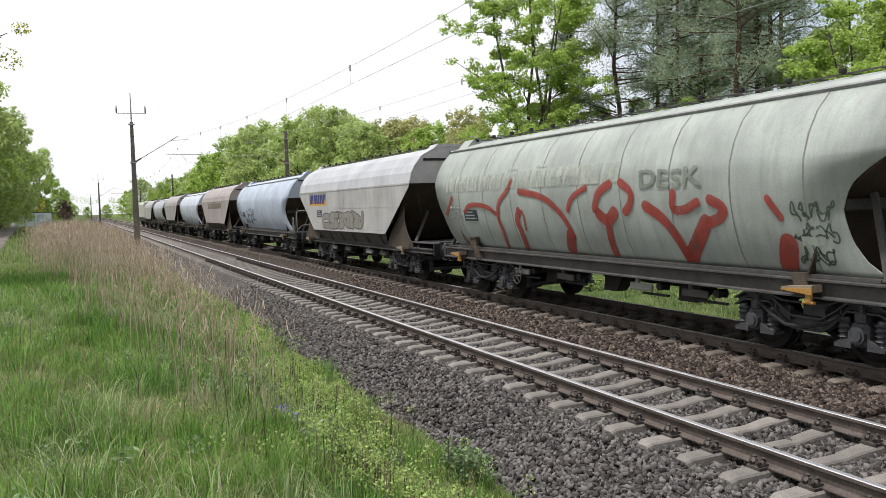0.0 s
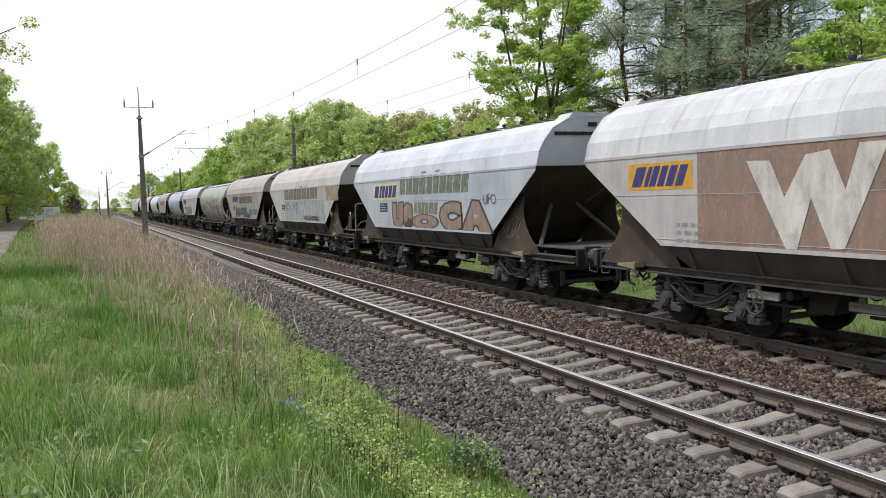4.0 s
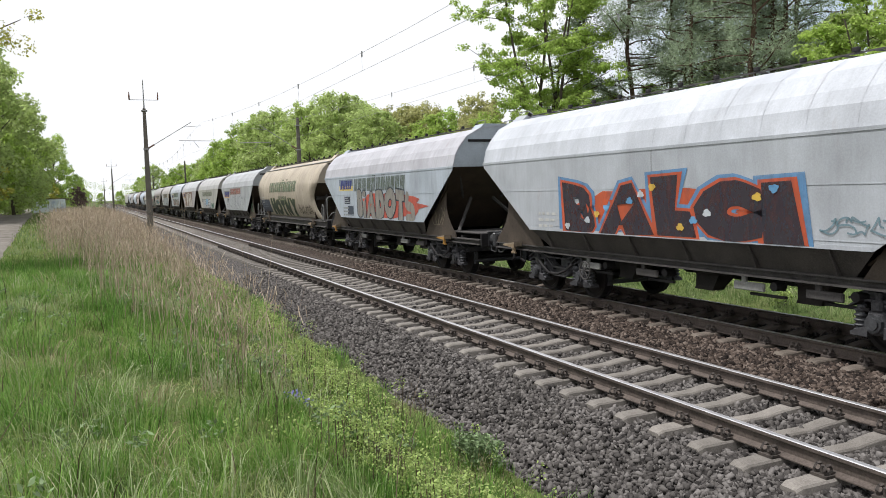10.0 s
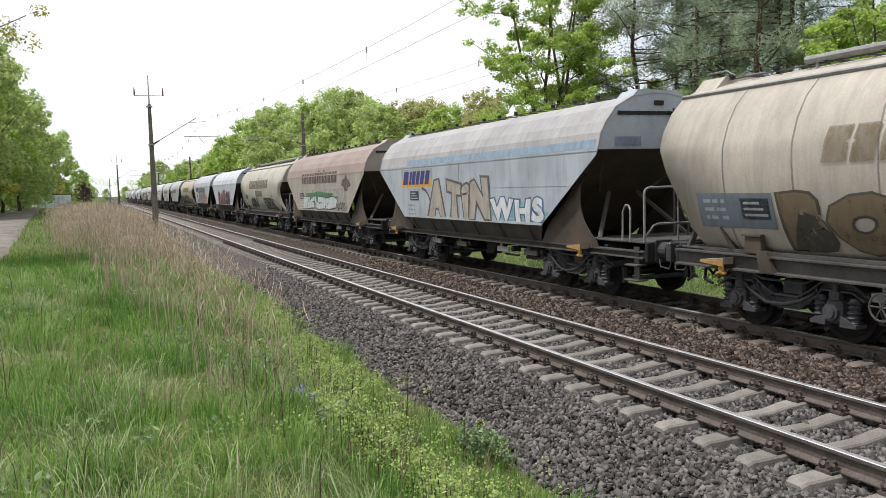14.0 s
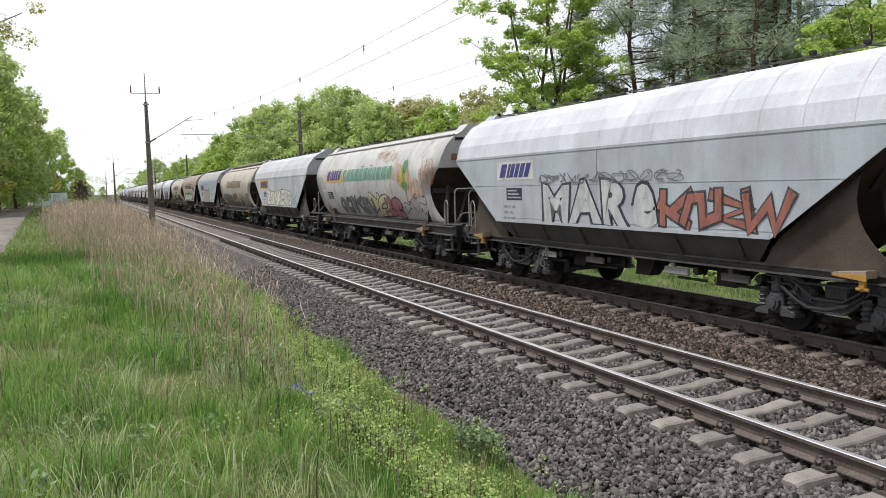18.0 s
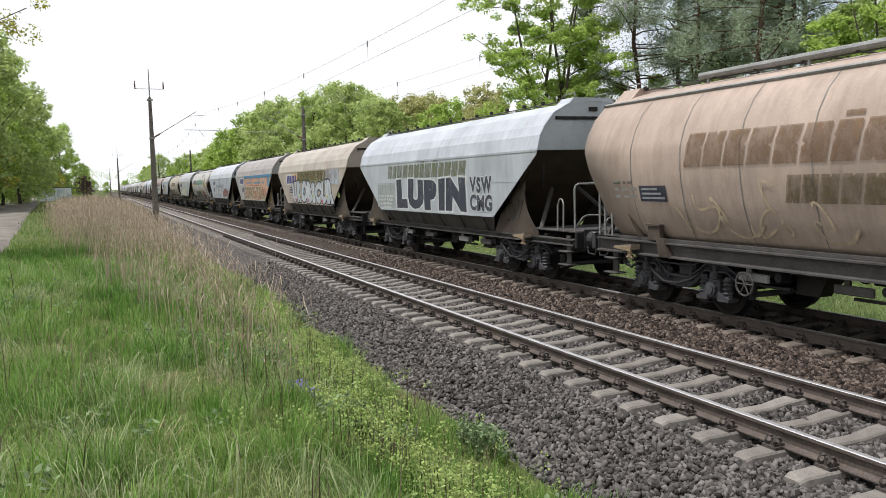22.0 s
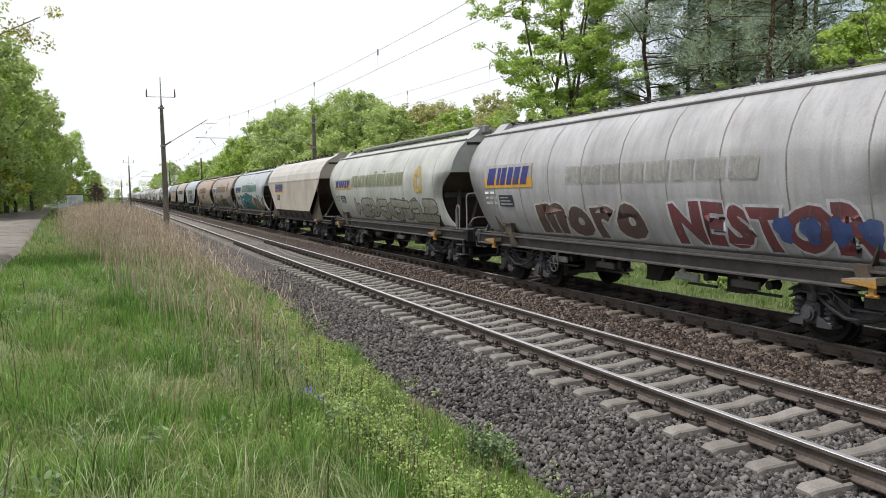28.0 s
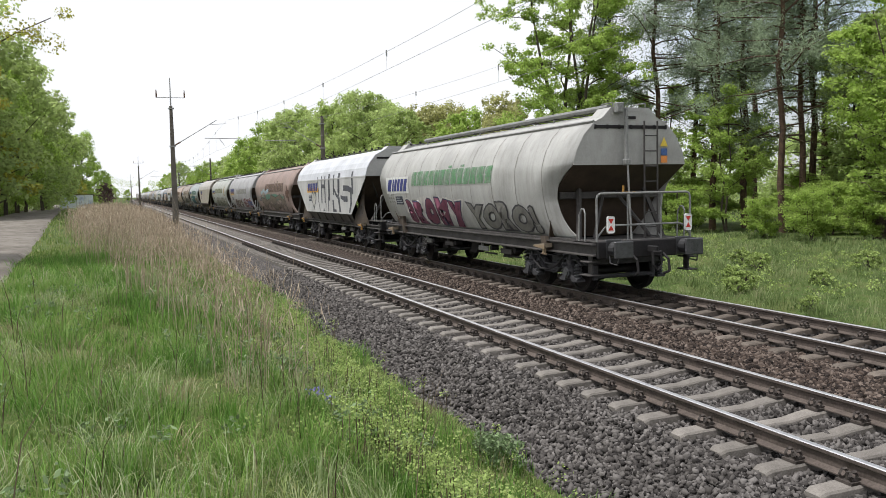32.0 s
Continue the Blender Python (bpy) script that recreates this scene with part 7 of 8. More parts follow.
def pine(height, seed, bare=0.45, boughs=44):
    rng = random.Random(seed)
    th = new("pine_tree")
    bm = bmesh.new()
    limb(bm, (0, 0, -0.3), (rng.uniform(-0.6, 0.6), rng.uniform(-0.6, 0.6), height), 0.2, 0.05, rng, 0.02, 7, 9)
    cen, spr = [], []
    for k in range(boughs):
        f = bare + (0.99 - bare) * (k / boughs) ** 0.9
        ang = rng.uniform(0, 2 * math.pi)
        reach = ((1 - f) * height * 0.26 + 1.1) * rng.uniform(0.5, 1.15)
        p = Vector((0, 0, height * f))
        q = p + Vector((math.cos(ang) * reach, math.sin(ang) * reach, reach * rng.uniform(-0.35, 0.6)))
        way = limb(bm, p, q, 0.055, 0.012, rng, 0.25)
        for j in range(8):
            g = rng.uniform(0.7, 3.1)
            i = min(2, int(g))
            c = way[i].lerp(way[i + 1], g - i) + Vector((rng.gauss(0, 0.34), rng.gauss(0, 0.34), rng.gauss(0.1, 0.34)))
            cen.append(c[:])
            spr.append(rng.uniform(0.35, 0.75))
    for k in range(9):
        f = rng.uniform(0.12, bare)
        ang = rng.uniform(0, 6.28)
        limb(bm, (0, 0, height * f), (math.cos(ang) * 1.3, math.sin(ang) * 1.3, height * f + rng.uniform(-0.3, 0.5)), 0.03, 0.008, rng, 0.3)
    part("trunk", bm, M_PINE_BARK, th)
    hang("crown", leaf_mesh("crown", cen, spr, 52, 0.045, M_NEEDLE, seed, 0.85, 5.0), th, Matrix.Identity(4))
    return th


def plant(base, places, label, category, group, seed=1):
    rng = random.Random(seed)
    for x, y, s in places:
        ob = copy_thing(base, Matrix.Translation((x, y, ground_z(x, y))) @ Matrix.Rotation(rng.uniform(0, 6.28), 4, "Z"))
        ob.scale = (s * rng.uniform(0.92, 1.08), s * rng.uniform(0.92, 1.08), s)
        tagged(ob, label, category, group)


def drop(base):
    for ob in (*base.children_recursive, base):
        bpy.data.objects.remove(ob)


def build_trees():
    t = airy_tree(17.5, 4.3, 21, M_LEAF_FRESH, 5, 74, 0.105, 0.17, 0.12, 64, 15)
    plant(t, [(19.1, 43, 1.0)], "fresh green broadleaf tree with several dark stems", "tree", "trees by the line", 3)
    drop(t)
    p1, p2 = pine(20, 5, 0.38, 48), pine(18, 6, 0.28, 48)
    plant(p1, [(25.7, 33, 1.0), (27.7, 38, 1.05), (23.5, 41, 0.95), (31, 36, 1.1), (34, 44, 1.15)], "tall pine with dark needles and a bare reddish trunk", "pine tree", "pines of the wood", 4)
    plant(p2, [(25.3, 38, 1.0), (22.8, 45, 0.9), (28, 34, 0.95), (27.5, 42.5, 1.05), (36, 40, 1.2)], "tall pine with dark needles and a bare reddish trunk", "pine tree", "pines of the wood", 5)
    drop(p1)
    drop(p2)
    t = airy_tree(11, 3.0, 31, M_LEAF_FRESH, 2, 56, 0.10, 0.08, 0.12, 28, 10)
    plant(t, [(25.5, 25.5, 1.0), (28.5, 28, 1.25), (27, 22.5, 1.2), (31, 25, 1.4), (24.6, 36, 0.8), (29.5, 40, 1.0), (26.5, 44, 0.9), (35, 36, 1.2), (21.5, 47, 0.8), (25.6, 20.5, 1.15)], "slender fresh green tree at the wood's edge", "tree", "undergrowth trees", 6)
    drop(t)
    t = airy_tree(10, 3.2, 32, M_LEAF_MID, 3, 46, 0.11, 0.09, 0.15, 24, 9)
    plant(t, [(31.5, 33, 1.2), (34, 29, 1.3), (33, 20, 1.2), (36, 33, 1.2)], "slender mid-green tree among the pines", "tree", "undergrowth trees", 16)
    drop(t)
    t = airy_tree(3.2, 2.0, 33, M_LEAF_FRESH, 3, 44, 0.075, 0.04, 0.08, 24, 9)
    plant(t, [(22.9, 28.4, 0.72), (24.6, 27.0, 0.6), (23.0, 31.5, 0.6), (26.5, 30.5, 0.8), (25.5, 24.0, 0.6), (27, 33.5, 0.7), (23, 38, 0.8), (26, 41, 0.9), (20.5, 44, 0.8), (29, 35, 0.9), (31, 31, 1.1), (28, 26, 0.9)], "bright green bushy shrub at the wood's edge", "shrub", "shrubs of the wood", 7)
    drop(t)
    a = round_tree(13, 4.6, 41, M_LEAF_MID, 34, 11, 46, 0.195, 0.07)
    b = round_tree(13, 4.4, 42, M_LEAF_FRESH, 32, 11, 46, 0.195, 0.07)
    c = round_tree(12, 4.0, 43, M_LEAF_OLIVE, 30, 10, 42, 0.18, 0.1)
    plant(a, [(12.9, 97, 0.98), (17.3, 82, 1.0), (15.5, 88, 0.95), (16.0, 112, 1.05), (22, 92, 1.0), (17, 128, 1.0), (19, 160, 1.0), (20, 205, 1.0), (25, 105, 1.1), (18, 73, 0.8)], "dense mid-green broadleaf tree", "tree", "trees along the line", 8)
    plant(b, [(14.2, 120, 1.0), (15, 150, 0.95), (17.5, 178, 0.85), (18, 103, 0.9), (23.5, 118, 1.1), (20, 235, 0.95), (15.5, 137, 0.9), (18, 270, 0.9), (21.5, 66, 0.72), (14.5, 68, 0.45)], "fresh green broadleaf tree in spring leaf", "tree", "trees along the line", 9)
    plant(c, [(23.7, 84, 0.95), (22.5, 74, 0.9), (25.5, 80, 0.95), (22.5, 60, 0.7), (26, 66, 0.8), (28.5, 72, 0.95), (20.5, 56, 0.6)], "olive-bronze broadleaf tree in young leaf", "tree", "trees along the line", 10)
    plant(a, [(-20.0, 84, 1.6), (-17.6, 104, 1.35), (-16.4, 122, 1.15), (-24, 112, 1.2), (-17.5, 142, 0.95), (-27, 95, 1.2), (16, 350, 1.25), (23, 300, 1.1), (-22, 160, 1.0)], "dense mid-green broadleaf tree", "tree", "trees beside the path", 11)
    plant(b, [(-22.5, 78, 1.4), (-17.8, 96, 1.15), (-17.5, 112, 1.1), (-17, 132, 0.95), (-13.2, 160, 1.0), (-10.5, 190, 0.55), (-9.8, 225, 0.45), (-25, 132, 1.1), (14, 400, 1.0), (6, 470, 0.6), (-3, 520, 0.55), (19, 310, 0.9), (-10, 560, 0.6)], "fresh green broadleaf tree in spring leaf", "tree", "trees beside the path", 12)
    drop(a)
    drop(b)
    drop(c)
    t = round_tree(7, 2.6, 45, M_LEAF_YELLOW, 18, 8, 34, 0.2)
    plant(t, [(-17.6, 88, 1.15), (-13.6, 155, 0.75), (-19.6, 74, 1.2)], "yellow-green bushy tree beside the path", "tree", "trees beside the path", 13)
    drop(t)
    t = round_tree(0.75, 0.7, 48, M_HERB, 14, 6, 22, 0.07, 0.1, 0.02)
    plant(t, [(9.0, 17.5, 0.5), (9.6, 17.9, 0.6), (10.2, 19.0, 0.6), (8.2, 21.5, 0.5), (11.5, 17.0, 0.5), (12.4, 20.4, 0.7), (9.4, 25.0, 0.6), (14.0, 23.0, 0.6), (8.0, 14.0, 0.4), (15.5, 19.0, 0.7)], "low leafy green bush on the grass verge", "bush", "bushes on the verge", 17)
    drop(t)
    t = round_tree(6, 2.2, 46, M_LEAF_PURPLE, 16, 8, 30, 0.22)
    plant(t, [(-9.6, 175, 0.75), (-9.0, 182, 0.6)], "dark red-leaved shrub by the path", "shrub", "trees beside the path", 14)
    drop(t)
    t = airy_tree(12, 4.2, 47, M_LEAF_YELLOW, 2, 84, 0.06, 0.13, 0.3, 34, 14)
    plant(t, [(-12.0, 27.5, 1.05)], "slender tree with young yellow-green leaves by the path", "tree", "trees beside the path", 15)
    drop(t)


build_trees()


def build_far_woods():
    """Distant wood edges and thickets, joined: too many leaves to count."""
    rng = random.Random(91)
    cen, spr = [], []
    for k in range(360):
        t = rng.random()
        if t < 0.45:
            x, y = rng.uniform(-120, 140), rng.uniform(560, 700)
            h, s = rng.uniform(0, 15), 3.2
        elif t < 0.72:
            y = rng.uniform(70, 330)
            x, h, s = path_mid(y) - rng.uniform(6, 14), rng.uniform(0, 4.5), 1.5
        else:
            x, y = rng.uniform(14, 30), rng.uniform(110, 420)
            h, s = rng.uniform(0, 5), 1.8
        cen.append((x, y, ground_z(x, y) + h))
        spr.append(s * rng.uniform(0.7, 1.3))
    ob = new("far_woods", leaf_mesh("far_woods", cen, spr, 130, 0.40, M_LEAF_MID, 92, 0.9, 1.4, 0.5))
    tagged(ob, "distant green wood edge and thickets", "woods", kind="stuff")
    cen, spr = [], []
    for k in range(420):
        x = rng.uniform(34, 62)
        y = rng.uniform(16, 62) + (x - 34) * 0.5
        cen.append((x, y, ground_z(x, y) + 6.5 * rng.random() ** 1.7))
        spr.append(rng.uniform(0.7, 1.7))
    hedge, wide = [], []
    for k in range(330):
        y = 62 + 110 * rng.random() ** 1.4
        x = path_mid(y) - 3.4 - 5.0 * rng.random()
        hedge.append((x, y, ground_z(x, y) + 5.5 * rng.random() ** 1.4))
        wide.append(rng.uniform(0.6, 1.2))
    ob = new("path_hedge", leaf_mesh("path_hedge", hedge, wide, 130, 0.15, M_LEAF_MID, 94, 0.8, 1.4, 0.6))
    tagged(ob, "dense green bushes along the far side of the path", "hedge", kind="stuff")
    ob = new("wood_thicket", leaf_mesh("wood_thicket", cen, spr, 150, 0.20, M_LEAF_MID, 93, 0.8, 1.4, 0.4))
    tagged(ob, "green thicket deep in the wood behind the pines", "woods", kind="stuff")


build_far_woods()


def blades(name, count, xr, yr, height, width, material, seed, keep, power=1.6, droop=0.45, lift=0.0):
    """Bent tapering blades or stems, joined."""
    rng = np.random.default_rng(seed)
    x = rng.uniform(*xr, count)
    y = yr[0] + (yr[1] - yr[0]) * rng.uniform(0, 1, count) ** power
    ok = np.array([keep(a, b) for a, b in zip(x, y)])
    x, y = x[ok], y[ok]
    n = len(x)
    z = np.array([ground_z(a, b) for a, b in zip(x, y)]) - 0.03 + lift * rng.uniform(0.3, 1.0, n)
    tall = np.array([0.75 + 0.9 * noise.noise((a * 0.9, b * 0.9, seed)) + 0.45 * noise.noise((a * 2.6, b * 2.2, seed + 9)) for a, b in zip(x, y)])
    h = height * rng.uniform(0.45, 1.2, n) * np.clip(tall, 0.4, 1.5)
    w = width * rng.uniform(0.6, 1.4, n) * (1 + y / 25.0)
    ang = rng.uniform(0, 2 * np.pi, n)
    dx, dy = np.cos(ang), np.sin(ang)
    lean = droop * rng.uniform(0.1, 1.2, n) * h
    turn = rng.uniform(0, 2 * np.pi, n)
    e = np.stack([np.cos(turn) * w / 2, np.sin(turn) * w / 2, np.zeros(n)], 1)
    p0 = np.stack([x, y, z], 1)
    p1 = p0 + np.stack([dx * lean * 0.3, dy * lean * 0.3, h * 0.55], 1)
    p2 = p0 + np.stack([dx * lean, dy * lean, h * (1 - 0.3 * droop)], 1)
    v = np.stack([p0 - e, p0 + e, p1 + e * 0.8, p1 - e * 0.8, p2 + e * 0.15, p2 - e * 0.15], 1)
    k = np.arange(n)[:, None] * 6
    f = np.concatenate([np.concatenate([k, k + 1, k + 2, k + 3], 1), np.concatenate([k + 3, k + 2, k + 4, k + 5], 1)])
    return new(name, numpy_mesh(name, v.reshape(-1, 3), f, material))


def off_path(x, y):
    return x > path_mid(y) + 2.5 + 0.35 * noise.noise((x, y, 2)) and x < -2.62 + 0.30 * noise.noise((x * 0.8, y * 0.8, 4))


def left_verge(x, y):
    return x < path_mid(y) - 2.5 or off_path(x, y)


def weedy(x, y):
    """Where the dry weeds stand: a widening strip on the crest of the bank."""
    mid = lerp(y, [(8, -4.9), (20, -5.3), (40, -6.0), (80, -6.6)])
    half = lerp(y, [(8, 0.5), (20, 1.5), (40, 2.5), (80, 3.6)])
    return off_path(x, y) and abs(x - mid) < half * (1 + 0.6 * noise.noise((x * 0.6, y * 0.35, 8)))


def tufts(name, count, blades_each, xr, yr, height, width, material, seed, keep, power=1.5, splay=0.5):
    """Tufts of arching blades that spring from common roots, joined."""
    rng = np.random.default_rng(seed)
    x = rng.uniform(*xr, count)
    y = yr[0] + (yr[1] - yr[0]) * rng.uniform(0, 1, count) ** power
    ok = np.array([keep(a, b) for a, b in zip(x, y)])
    x, y = x[ok], y[ok]
    z = np.array([ground_z(a, b) for a, b in zip(x, y)]) - 0.02
    size = rng.uniform(0.6, 1.25, len(x))
    bias = rng.normal(0.0, 0.35, (len(x), 2))
    k = np.repeat(np.arange(len(x)), blades_each)
    n = len(k)
    ang = rng.uniform(0, 2 * np.pi, n)
    d = np.stack([np.cos(ang), np.sin(ang)], 1)
    root = np.stack([x[k], y[k]], 1) + d * (0.20 * size[k] * rng.uniform(0, 1, n) ** 0.6)[:, None]
    h = height * size[k] * rng.uniform(0.45, 1.15, n)
    out = (d * rng.uniform(0.15, 1.0, n)[:, None] + bias[k]) * (h * splay)[:, None]
    w = (width * rng.uniform(0.6, 1.35, n) * (1 + y[k] / 25.0))[:, None]
    turn = ang + np.pi / 2 + rng.normal(0, 0.6, n)
    e = np.concatenate([np.cos(turn)[:, None] * w / 2, np.sin(turn)[:, None] * w / 2, np.zeros((n, 1))], 1)
    fall = rng.uniform(0.0, 0.35, n) * np.clip(np.linalg.norm(out, axis=1) / h, 0, 1.2)
    rows = []
    for f, up, thin in ((0.0, 0.0, 1.0), (0.14, 0.42, 1.0), (0.48, 0.80, 0.75), (1.0, 1.0, 0.12)):
        p = np.stack([root[:, 0] + out[:, 0] * f, root[:, 1] + out[:, 1] * f, z[k] + h * (up - fall * f * f)], 1)
        rows += [p - e * thin, p + e * thin]
    v = np.stack(rows, 1)
    q = np.arange(n)[:, None] * 8
    f = np.concatenate([np.concatenate([q + 2 * r, q + 2 * r + 1, q + 2 * r + 3, q + 2 * r + 2], 1) for r in range(3)])
    return new(name, numpy_mesh(name, v.reshape(-1, 3), f, material))


def patch_of(seed, scale, above):
    return lambda x, y: off_path(x, y) and noise.noise((x * scale, y * scale * 0.8, seed)) > above


def build_grass():
    g = blades("grass", 66000, (-9.5, -2.3), (3.4, 32), 0.19, 0.008, M_GRASS, 51, off_path, 1.5, 0.8)
    tagged(g, "low green meadow grass on the bank", "grass", kind="stuff")
    g = tufts("arching_grass", 420, 26, (-9.0, -3.9), (3.4, 20), 0.36, 0.0045, M_PALE_GRASS, 55, patch_of(61, 0.7, -0.1), 1.4, 0.85)
    tagged(g, "long pale arching grass blades on the bank", "grass", kind="stuff")
    g = tufts("grass_tufts", 2500, 30, (-9.2, -2.6), (3.4, 26), 0.29, 0.0052, M_LUSH_GRASS, 59, patch_of(41, 0.8, -0.12), 1.45, 0.5)
    tagged(g, "tall fresh green grass tufts", "grass", kind="stuff")
    g = tufts("dry_grass_tufts", 170, 26, (-9.0, -2.5), (3.4, 20), 0.28, 0.005, M_STRAW, 62, patch_of(71, 0.9, 0.1), 1.3, 0.7)
    tagged(g, "withered tan grass tufts among the green", "grass", kind="stuff")
    g = blades("rear_grass", 26000, (-9.5, -2.3), (-16, 1.9), 0.22, 0.010, M_GRASS, 64, off_path, 1.0, 0.8)
    tagged(g, "green meadow grass behind the viewpoint", "grass", kind="stuff")
    g = blades("far_grass", 20000, (-22, -2.4), (28, 130), 0.3, 0.016, M_GRASS, 52, left_verge, 1.3)
    tagged(g, "green meadow grass farther along the bank", "grass", kind="stuff")
    g = blades("verge_grass", 38000, (6.9, 24), (6, 60), 0.24, 0.010, M_VERGE_GRASS, 53, lambda x, y: x > 6.75, 1.3, 0.8)
    tagged(g, "pale green grass verge between the line and the wood", "grass", kind="stuff")
    g = tufts("verge_tufts", 2300, 18, (6.9, 24), (7, 48), 0.34, 0.008, M_VERGE_GRASS, 63, lambda x, y: noise.noise((x * 0.35, y * 0.3, 17)) > -0.15, 1.3, 0.7)
    tagged(g, "long olive-green grass tufts on the verge", "grass", kind="stuff")
    g = blades("dry_weeds", 10500, (-10, -3.0), (8, 95), 1.5, 0.0045, M_WEED, 54, weedy, 1.25, 0.22)
    tagged(g, "tall dry reddish-brown weed stems on the bank", "weeds", kind="stuff")
    g = blades("dry_weed_twigs", 32000, (-10, -3.0), (8, 95), 0.26, 0.0055, M_WEED, 56, weedy, 1.25, 1.4, 1.25)
    tagged(g, "fine dry seed heads and twigs of the weeds", "weeds", kind="stuff")
    g = blades("dry_stalks", 420, (-8.0, -3.0), (3.6, 16), 0.75, 0.006, M_STALK, 57, off_path, 1.0, 0.35)
    tagged(g, "single dark dry stalks in the grass", "stalks", kind="stuff")
    g = blades("thatch", 15000, (-8.0, -2.5), (3.4, 20), 0.12, 0.007, M_STRAW, 58, lambda x, y: off_path(x, y) and (noise.noise((x * 1.1, y * 1.1, 21)) > 0.16 or (x + 3.6) ** 2 + (y - 6.7) ** 2 < 0.3 or (x + 3.3) ** 2 + (y - 10.7) ** 2 < 0.4), 1.3, 1.6)
    tagged(g, "tan dead grass lying in patches", "dead grass", kind="stuff")


build_grass()


def build_herbs():
    rng = random.Random(77)
    cen, spr = [], []
    bm = bmesh.new()
    while len(cen) < 1050:
        y = 3.5 + 21 * rng.random() ** 1.25
        x = lerp(y, [(4, -4.55), (6, -4.35), (8.2, -4.12), (11, -3.8), (14, -3.7), (19, -3.35), (26, -3.2)]) + rng.gauss(0, 0.34)
        if rng.random() < 0.15:
            x = rng.uniform(-5.4, -2.7)
        if not off_path(x, y) or noise.noise((x * 1.3, y * 1.0, 31)) < 0.02:
            continue
        h = rng.uniform(0.08, 0.42)
        z = ground_z(x, y)
        if h > 0.34:
            tube(bm, (x, y, z), (x + rng.uniform(-0.04, 0.04), y, z + h), 0.004, 4)
        cen.append((x, y, z + h))
        spr.append(rng.uniform(0.06, 0.14))
    part("herb_stems", bm, M_STALK)
    tagged(bpy.data.objects["herb_stems"], "thin stems of low yellow-green herbs", "herbs", kind="stuff")
    ob = new("herbs", leaf_mesh("herbs", cen, spr, 26, 0.0195, M_HERB, 78, 0.8, 1.3))
    tagged(ob, "low yellow-green leafy herbs along the ballast", "herbs", kind="stuff")
    cen, spr = [], []
    for k in range(420):
        x, y = rng.uniform(-8.6, -3.0), rng.uniform(2.4, 16)
        if off_path(x, y) and noise.noise((x * 0.8, y * 0.6, 52)) > 0.14:
            cen.append((x, y, ground_z(x, y) + rng.uniform(0.08, 0.42)))
            spr.append(rng.uniform(0.05, 0.12))
    ob = new("sage_herbs", leaf_mesh("sage_herbs", cen, spr, 22, 0.022, M_SAGE, 84, 0.9, 2.4))
    tagged(ob, "grey-green narrow-leaved herbs in the grass", "herbs", kind="stuff")
    cen, spr = [], []
    for k in range(520):
        x, y = rng.uniform(7.4, 20), rng.uniform(8, 40)
        if noise.noise((x * 0.3, y * 0.3, 12)) > 0.0:
            cen.append((x, y, ground_z(x, y) + rng.uniform(0.15, 0.4)))
            spr.append(rng.uniform(0.1, 0.3))
    ob = new("verge_herbs", leaf_mesh("verge_herbs", cen, spr, 30, 0.045, M_HERB, 79, 0.7, 1.3))
    tagged(ob, "leafy green weeds in the verge grass", "herbs", kind="stuff")
    cen, spr = [], []
    for k in range(60):
        a, r = rng.uniform(0, 6.28), 0.26 * math.sqrt(rng.random())
        x, y = -2.9 + r * math.cos(a), 7.5 + r * math.sin(a)
        cen.append((x, y, ground_z(x, y) + rng.uniform(0.05, 0.32)))
        spr.append(rng.uniform(0.05, 0.09))
    ob = new("pale_herb", leaf_mesh("pale_herb", cen, spr, 20, 0.028, M_SAGE, 86, 0.8, 1.6))
    tagged(ob, "pale grey-green leafy herb at the edge of the ballast", "herbs", kind="stuff")
    ob = new("blue_flowers", leaf_mesh("blue_flowers", [(-4.62, 8.05, ground_z(-4.62, 8.05) + 0.20), (-4.52, 8.15, ground_z(-4.5, 8.1) + 0.16), (-4.7, 8.12, ground_z(-4.7, 8.1) + 0.22)], [0.09, 0.08, 0.08], 13, 0.024, M_FLOWER, 80))
    tagged(ob, "small patch of blue-violet flowers in the grass", "flowers", kind="stuff")


build_herbs()


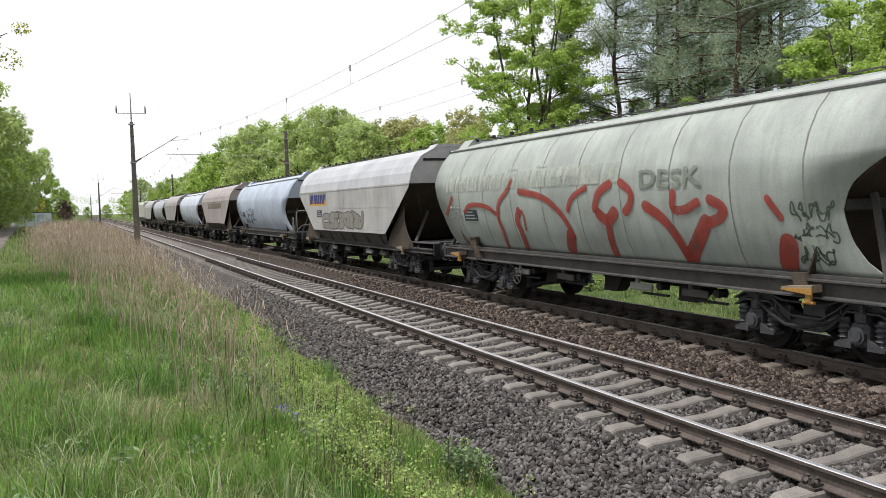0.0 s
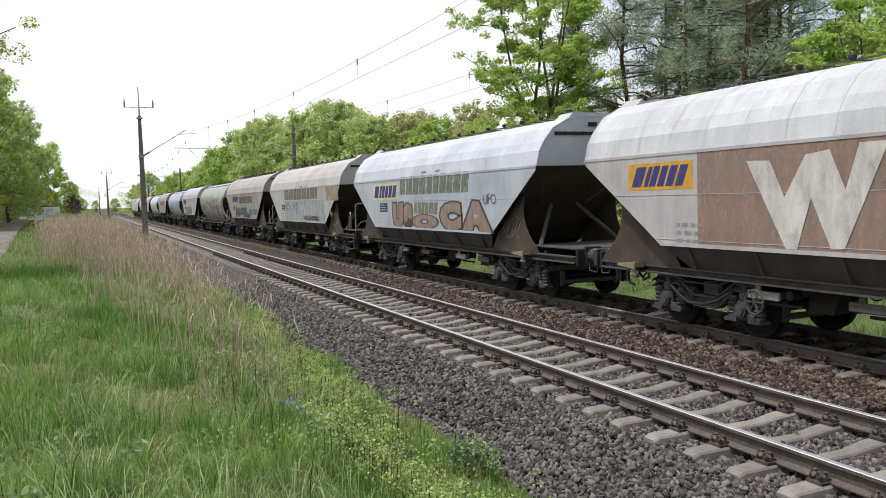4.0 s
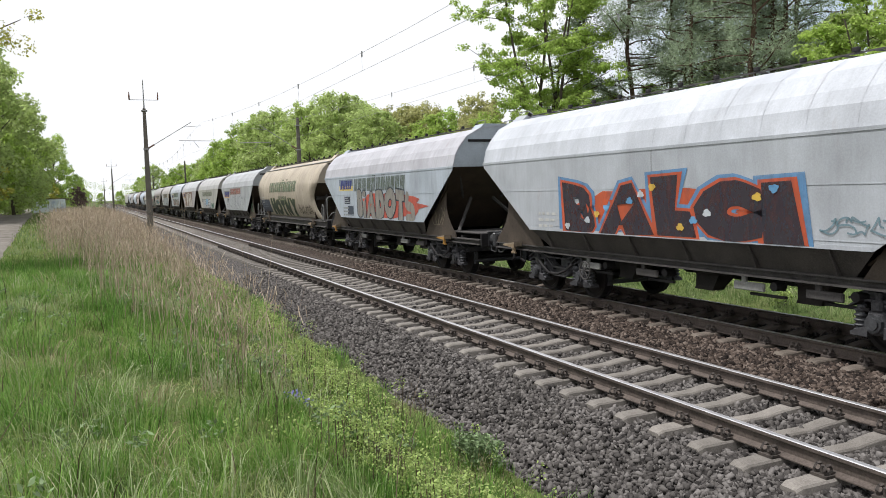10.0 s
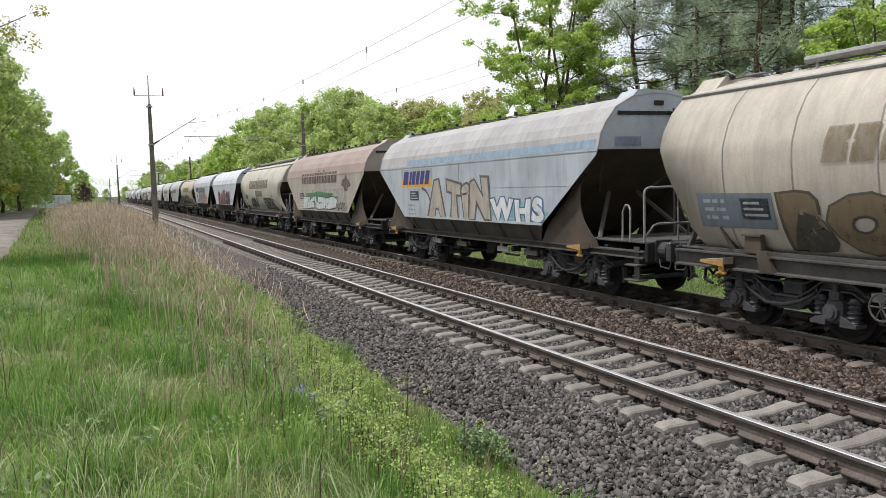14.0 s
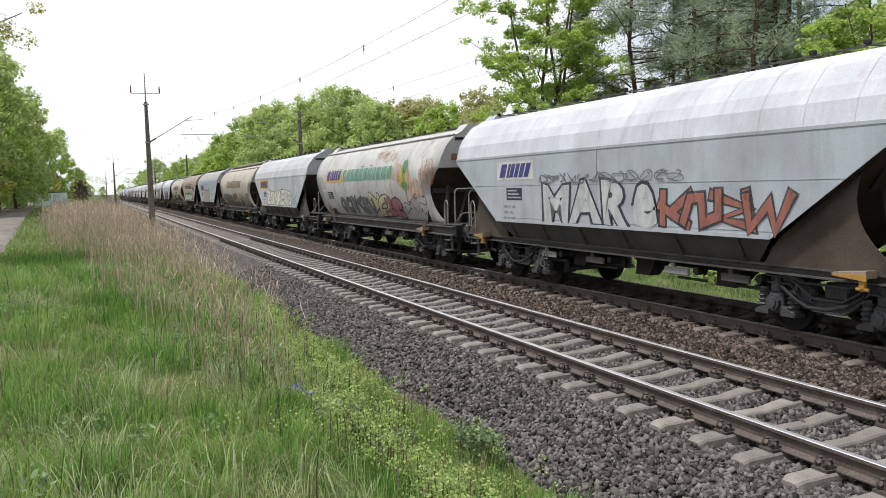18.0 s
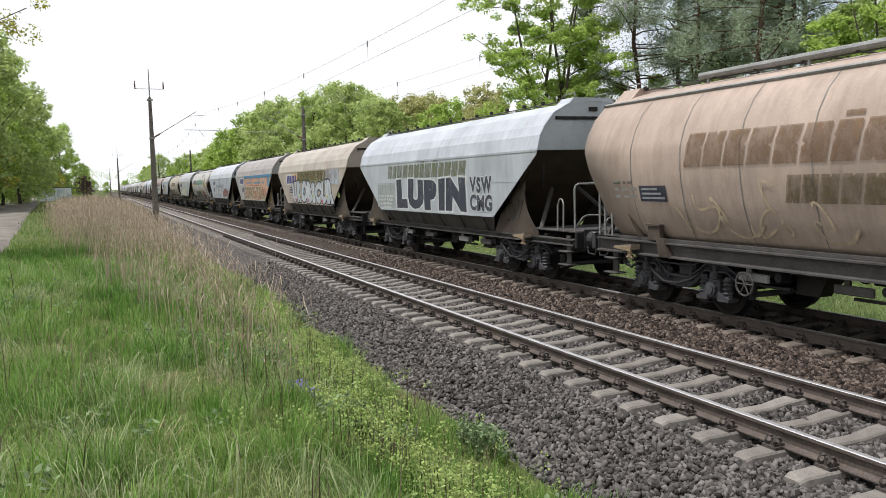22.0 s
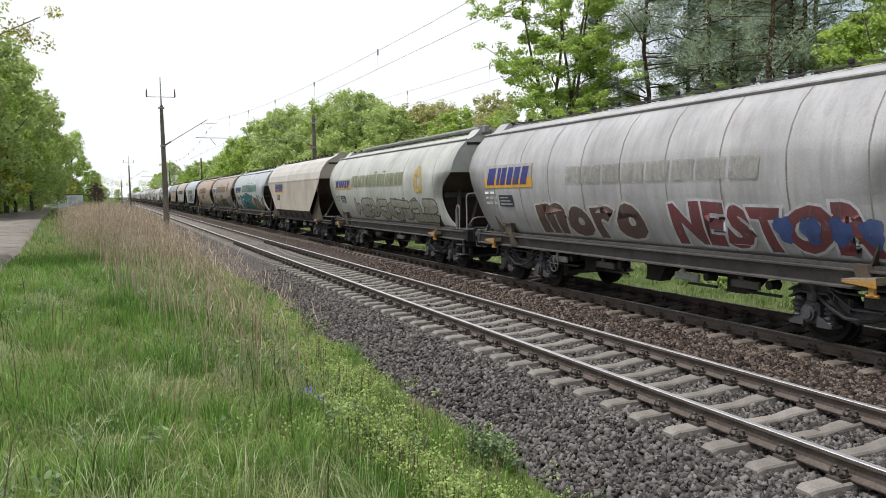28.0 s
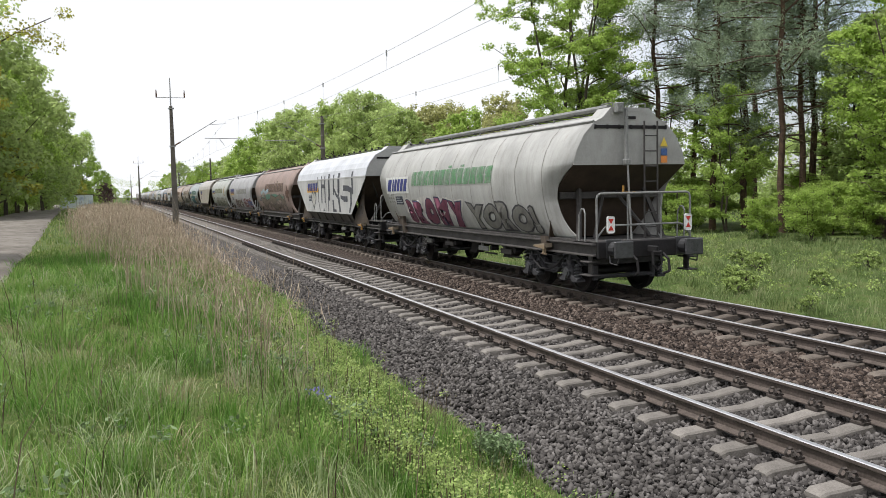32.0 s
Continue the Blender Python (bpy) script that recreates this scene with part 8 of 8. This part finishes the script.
# ---- wall at the end of the path ----
def build_wall():
    m, nt, b = nodes("painted_white_wall", 0.8, 0, 0.25)
    v = coords(nt)
    col = blend(nt, ramp(nt, noise_tex(nt, v, 0.9, 5), [(0.5, 0.0), (0.62, 0.9)]), (0.72, 0.76, 0.82), (0.22, 0.30, 0.50))
    nt.links.new(col, b.inputs["Base Color"])
    th = new("boundary_wall")
    th.matrix_basis = pose(-13.0, 140, 0.9)
    tagged(th, "low white boundary wall sprayed with blue graffiti", "wall")
    for k in range(4):
        bm = bmesh.new()
        box(bm, -1.9 + k * 1.22, 0, 0.85, 1.18, 0.2, 2.0, bevel=0.03)
        part("wall_panel", bm, m, th)
    bm = bmesh.new()
    box(bm, 0.0, 0, 1.9, 5.0, 0.3, 0.12, bevel=0.03)
    part("coping", bm, M_CONCRETE, th)


build_wall()


def build_ruin():
    """Low weathered wall between the trees of the wood."""
    th = new("garden_wall")
    th.matrix_basis = pose(27.4, 26.6, ground_z(27.4, 26.6), 0, 0, -12)
    tagged(th, "low brown weathered brick wall among the trees", "wall")
    m = mottled("weathered_brown_brick", (0.075, 0.055, 0.043), (0.15, 0.115, 0.09), 3, 0.9, 0.0, 0.2, 0.5)
    rng = random.Random(17)
    me = share("brick", bmesh.new(), m)
    bm = bmesh.new()
    box(bm, 0, 0, 0, 0.245, 0.16, 0.07, bevel=0.006)
    bm.to_mesh(me)
    bm.free()
    bm = bmesh.new()
    box(bm, 0, 0.05, 0.62, 4.4, 0.2, 1.36)
    part("mortar", bm, mottled("old_mortar", (0.06, 0.052, 0.045), (0.12, 0.105, 0.09), 5), th)
    for r in range(16):
        for k in range(17):
            hang("brick", me, th, pose(-2.1 + k * 0.257 + 0.128 * (r % 2), -0.045 + rng.uniform(-0.008, 0.008), 0.03 + r * 0.081))


build_ruin()


# ---- movement ----
# distance run by the train since the start of the clip
RUN = [(0, 0.0), (3, 39.85), (6, 80.05), (9, 120.0), (12, 159.8), (14, 186.8), (17, 227.0), (20, 267.3), (22, 294.6), (24, 321.9), (25, 335.5), (28, 376.0), (30, 402.6), (32, 430.0)]


def motions():
    for i, w in TRAIN.items():
        walk(w, [(t, pose(TRACK2, wagon_start(i) + d, 0)) for t, d in RUN])
        # wheels turn while the wagon passes close by
        if i < 0:
            continue
        near = [t for t in np.arange(0, 32.01, 1 / 30) if -2 < wagon_start(i) + lerp(t, RUN) - 7 < 16]
        for bg in w.children:
            if bg.name.split(".")[0] != "bogie":
                continue
            for ws in bg.children:
                if ws.name.split(".")[0] == "wheelset":
                    y, z = ws.location.y, ws.location.z
                    walk(ws, [(t, pose(0, y, z, -math.degrees(lerp(min(max(t, near[0]), near[-1]), RUN) / 0.46) % 360)) for t in sorted({0.0, *map(float, near), 32.0})])


motions()
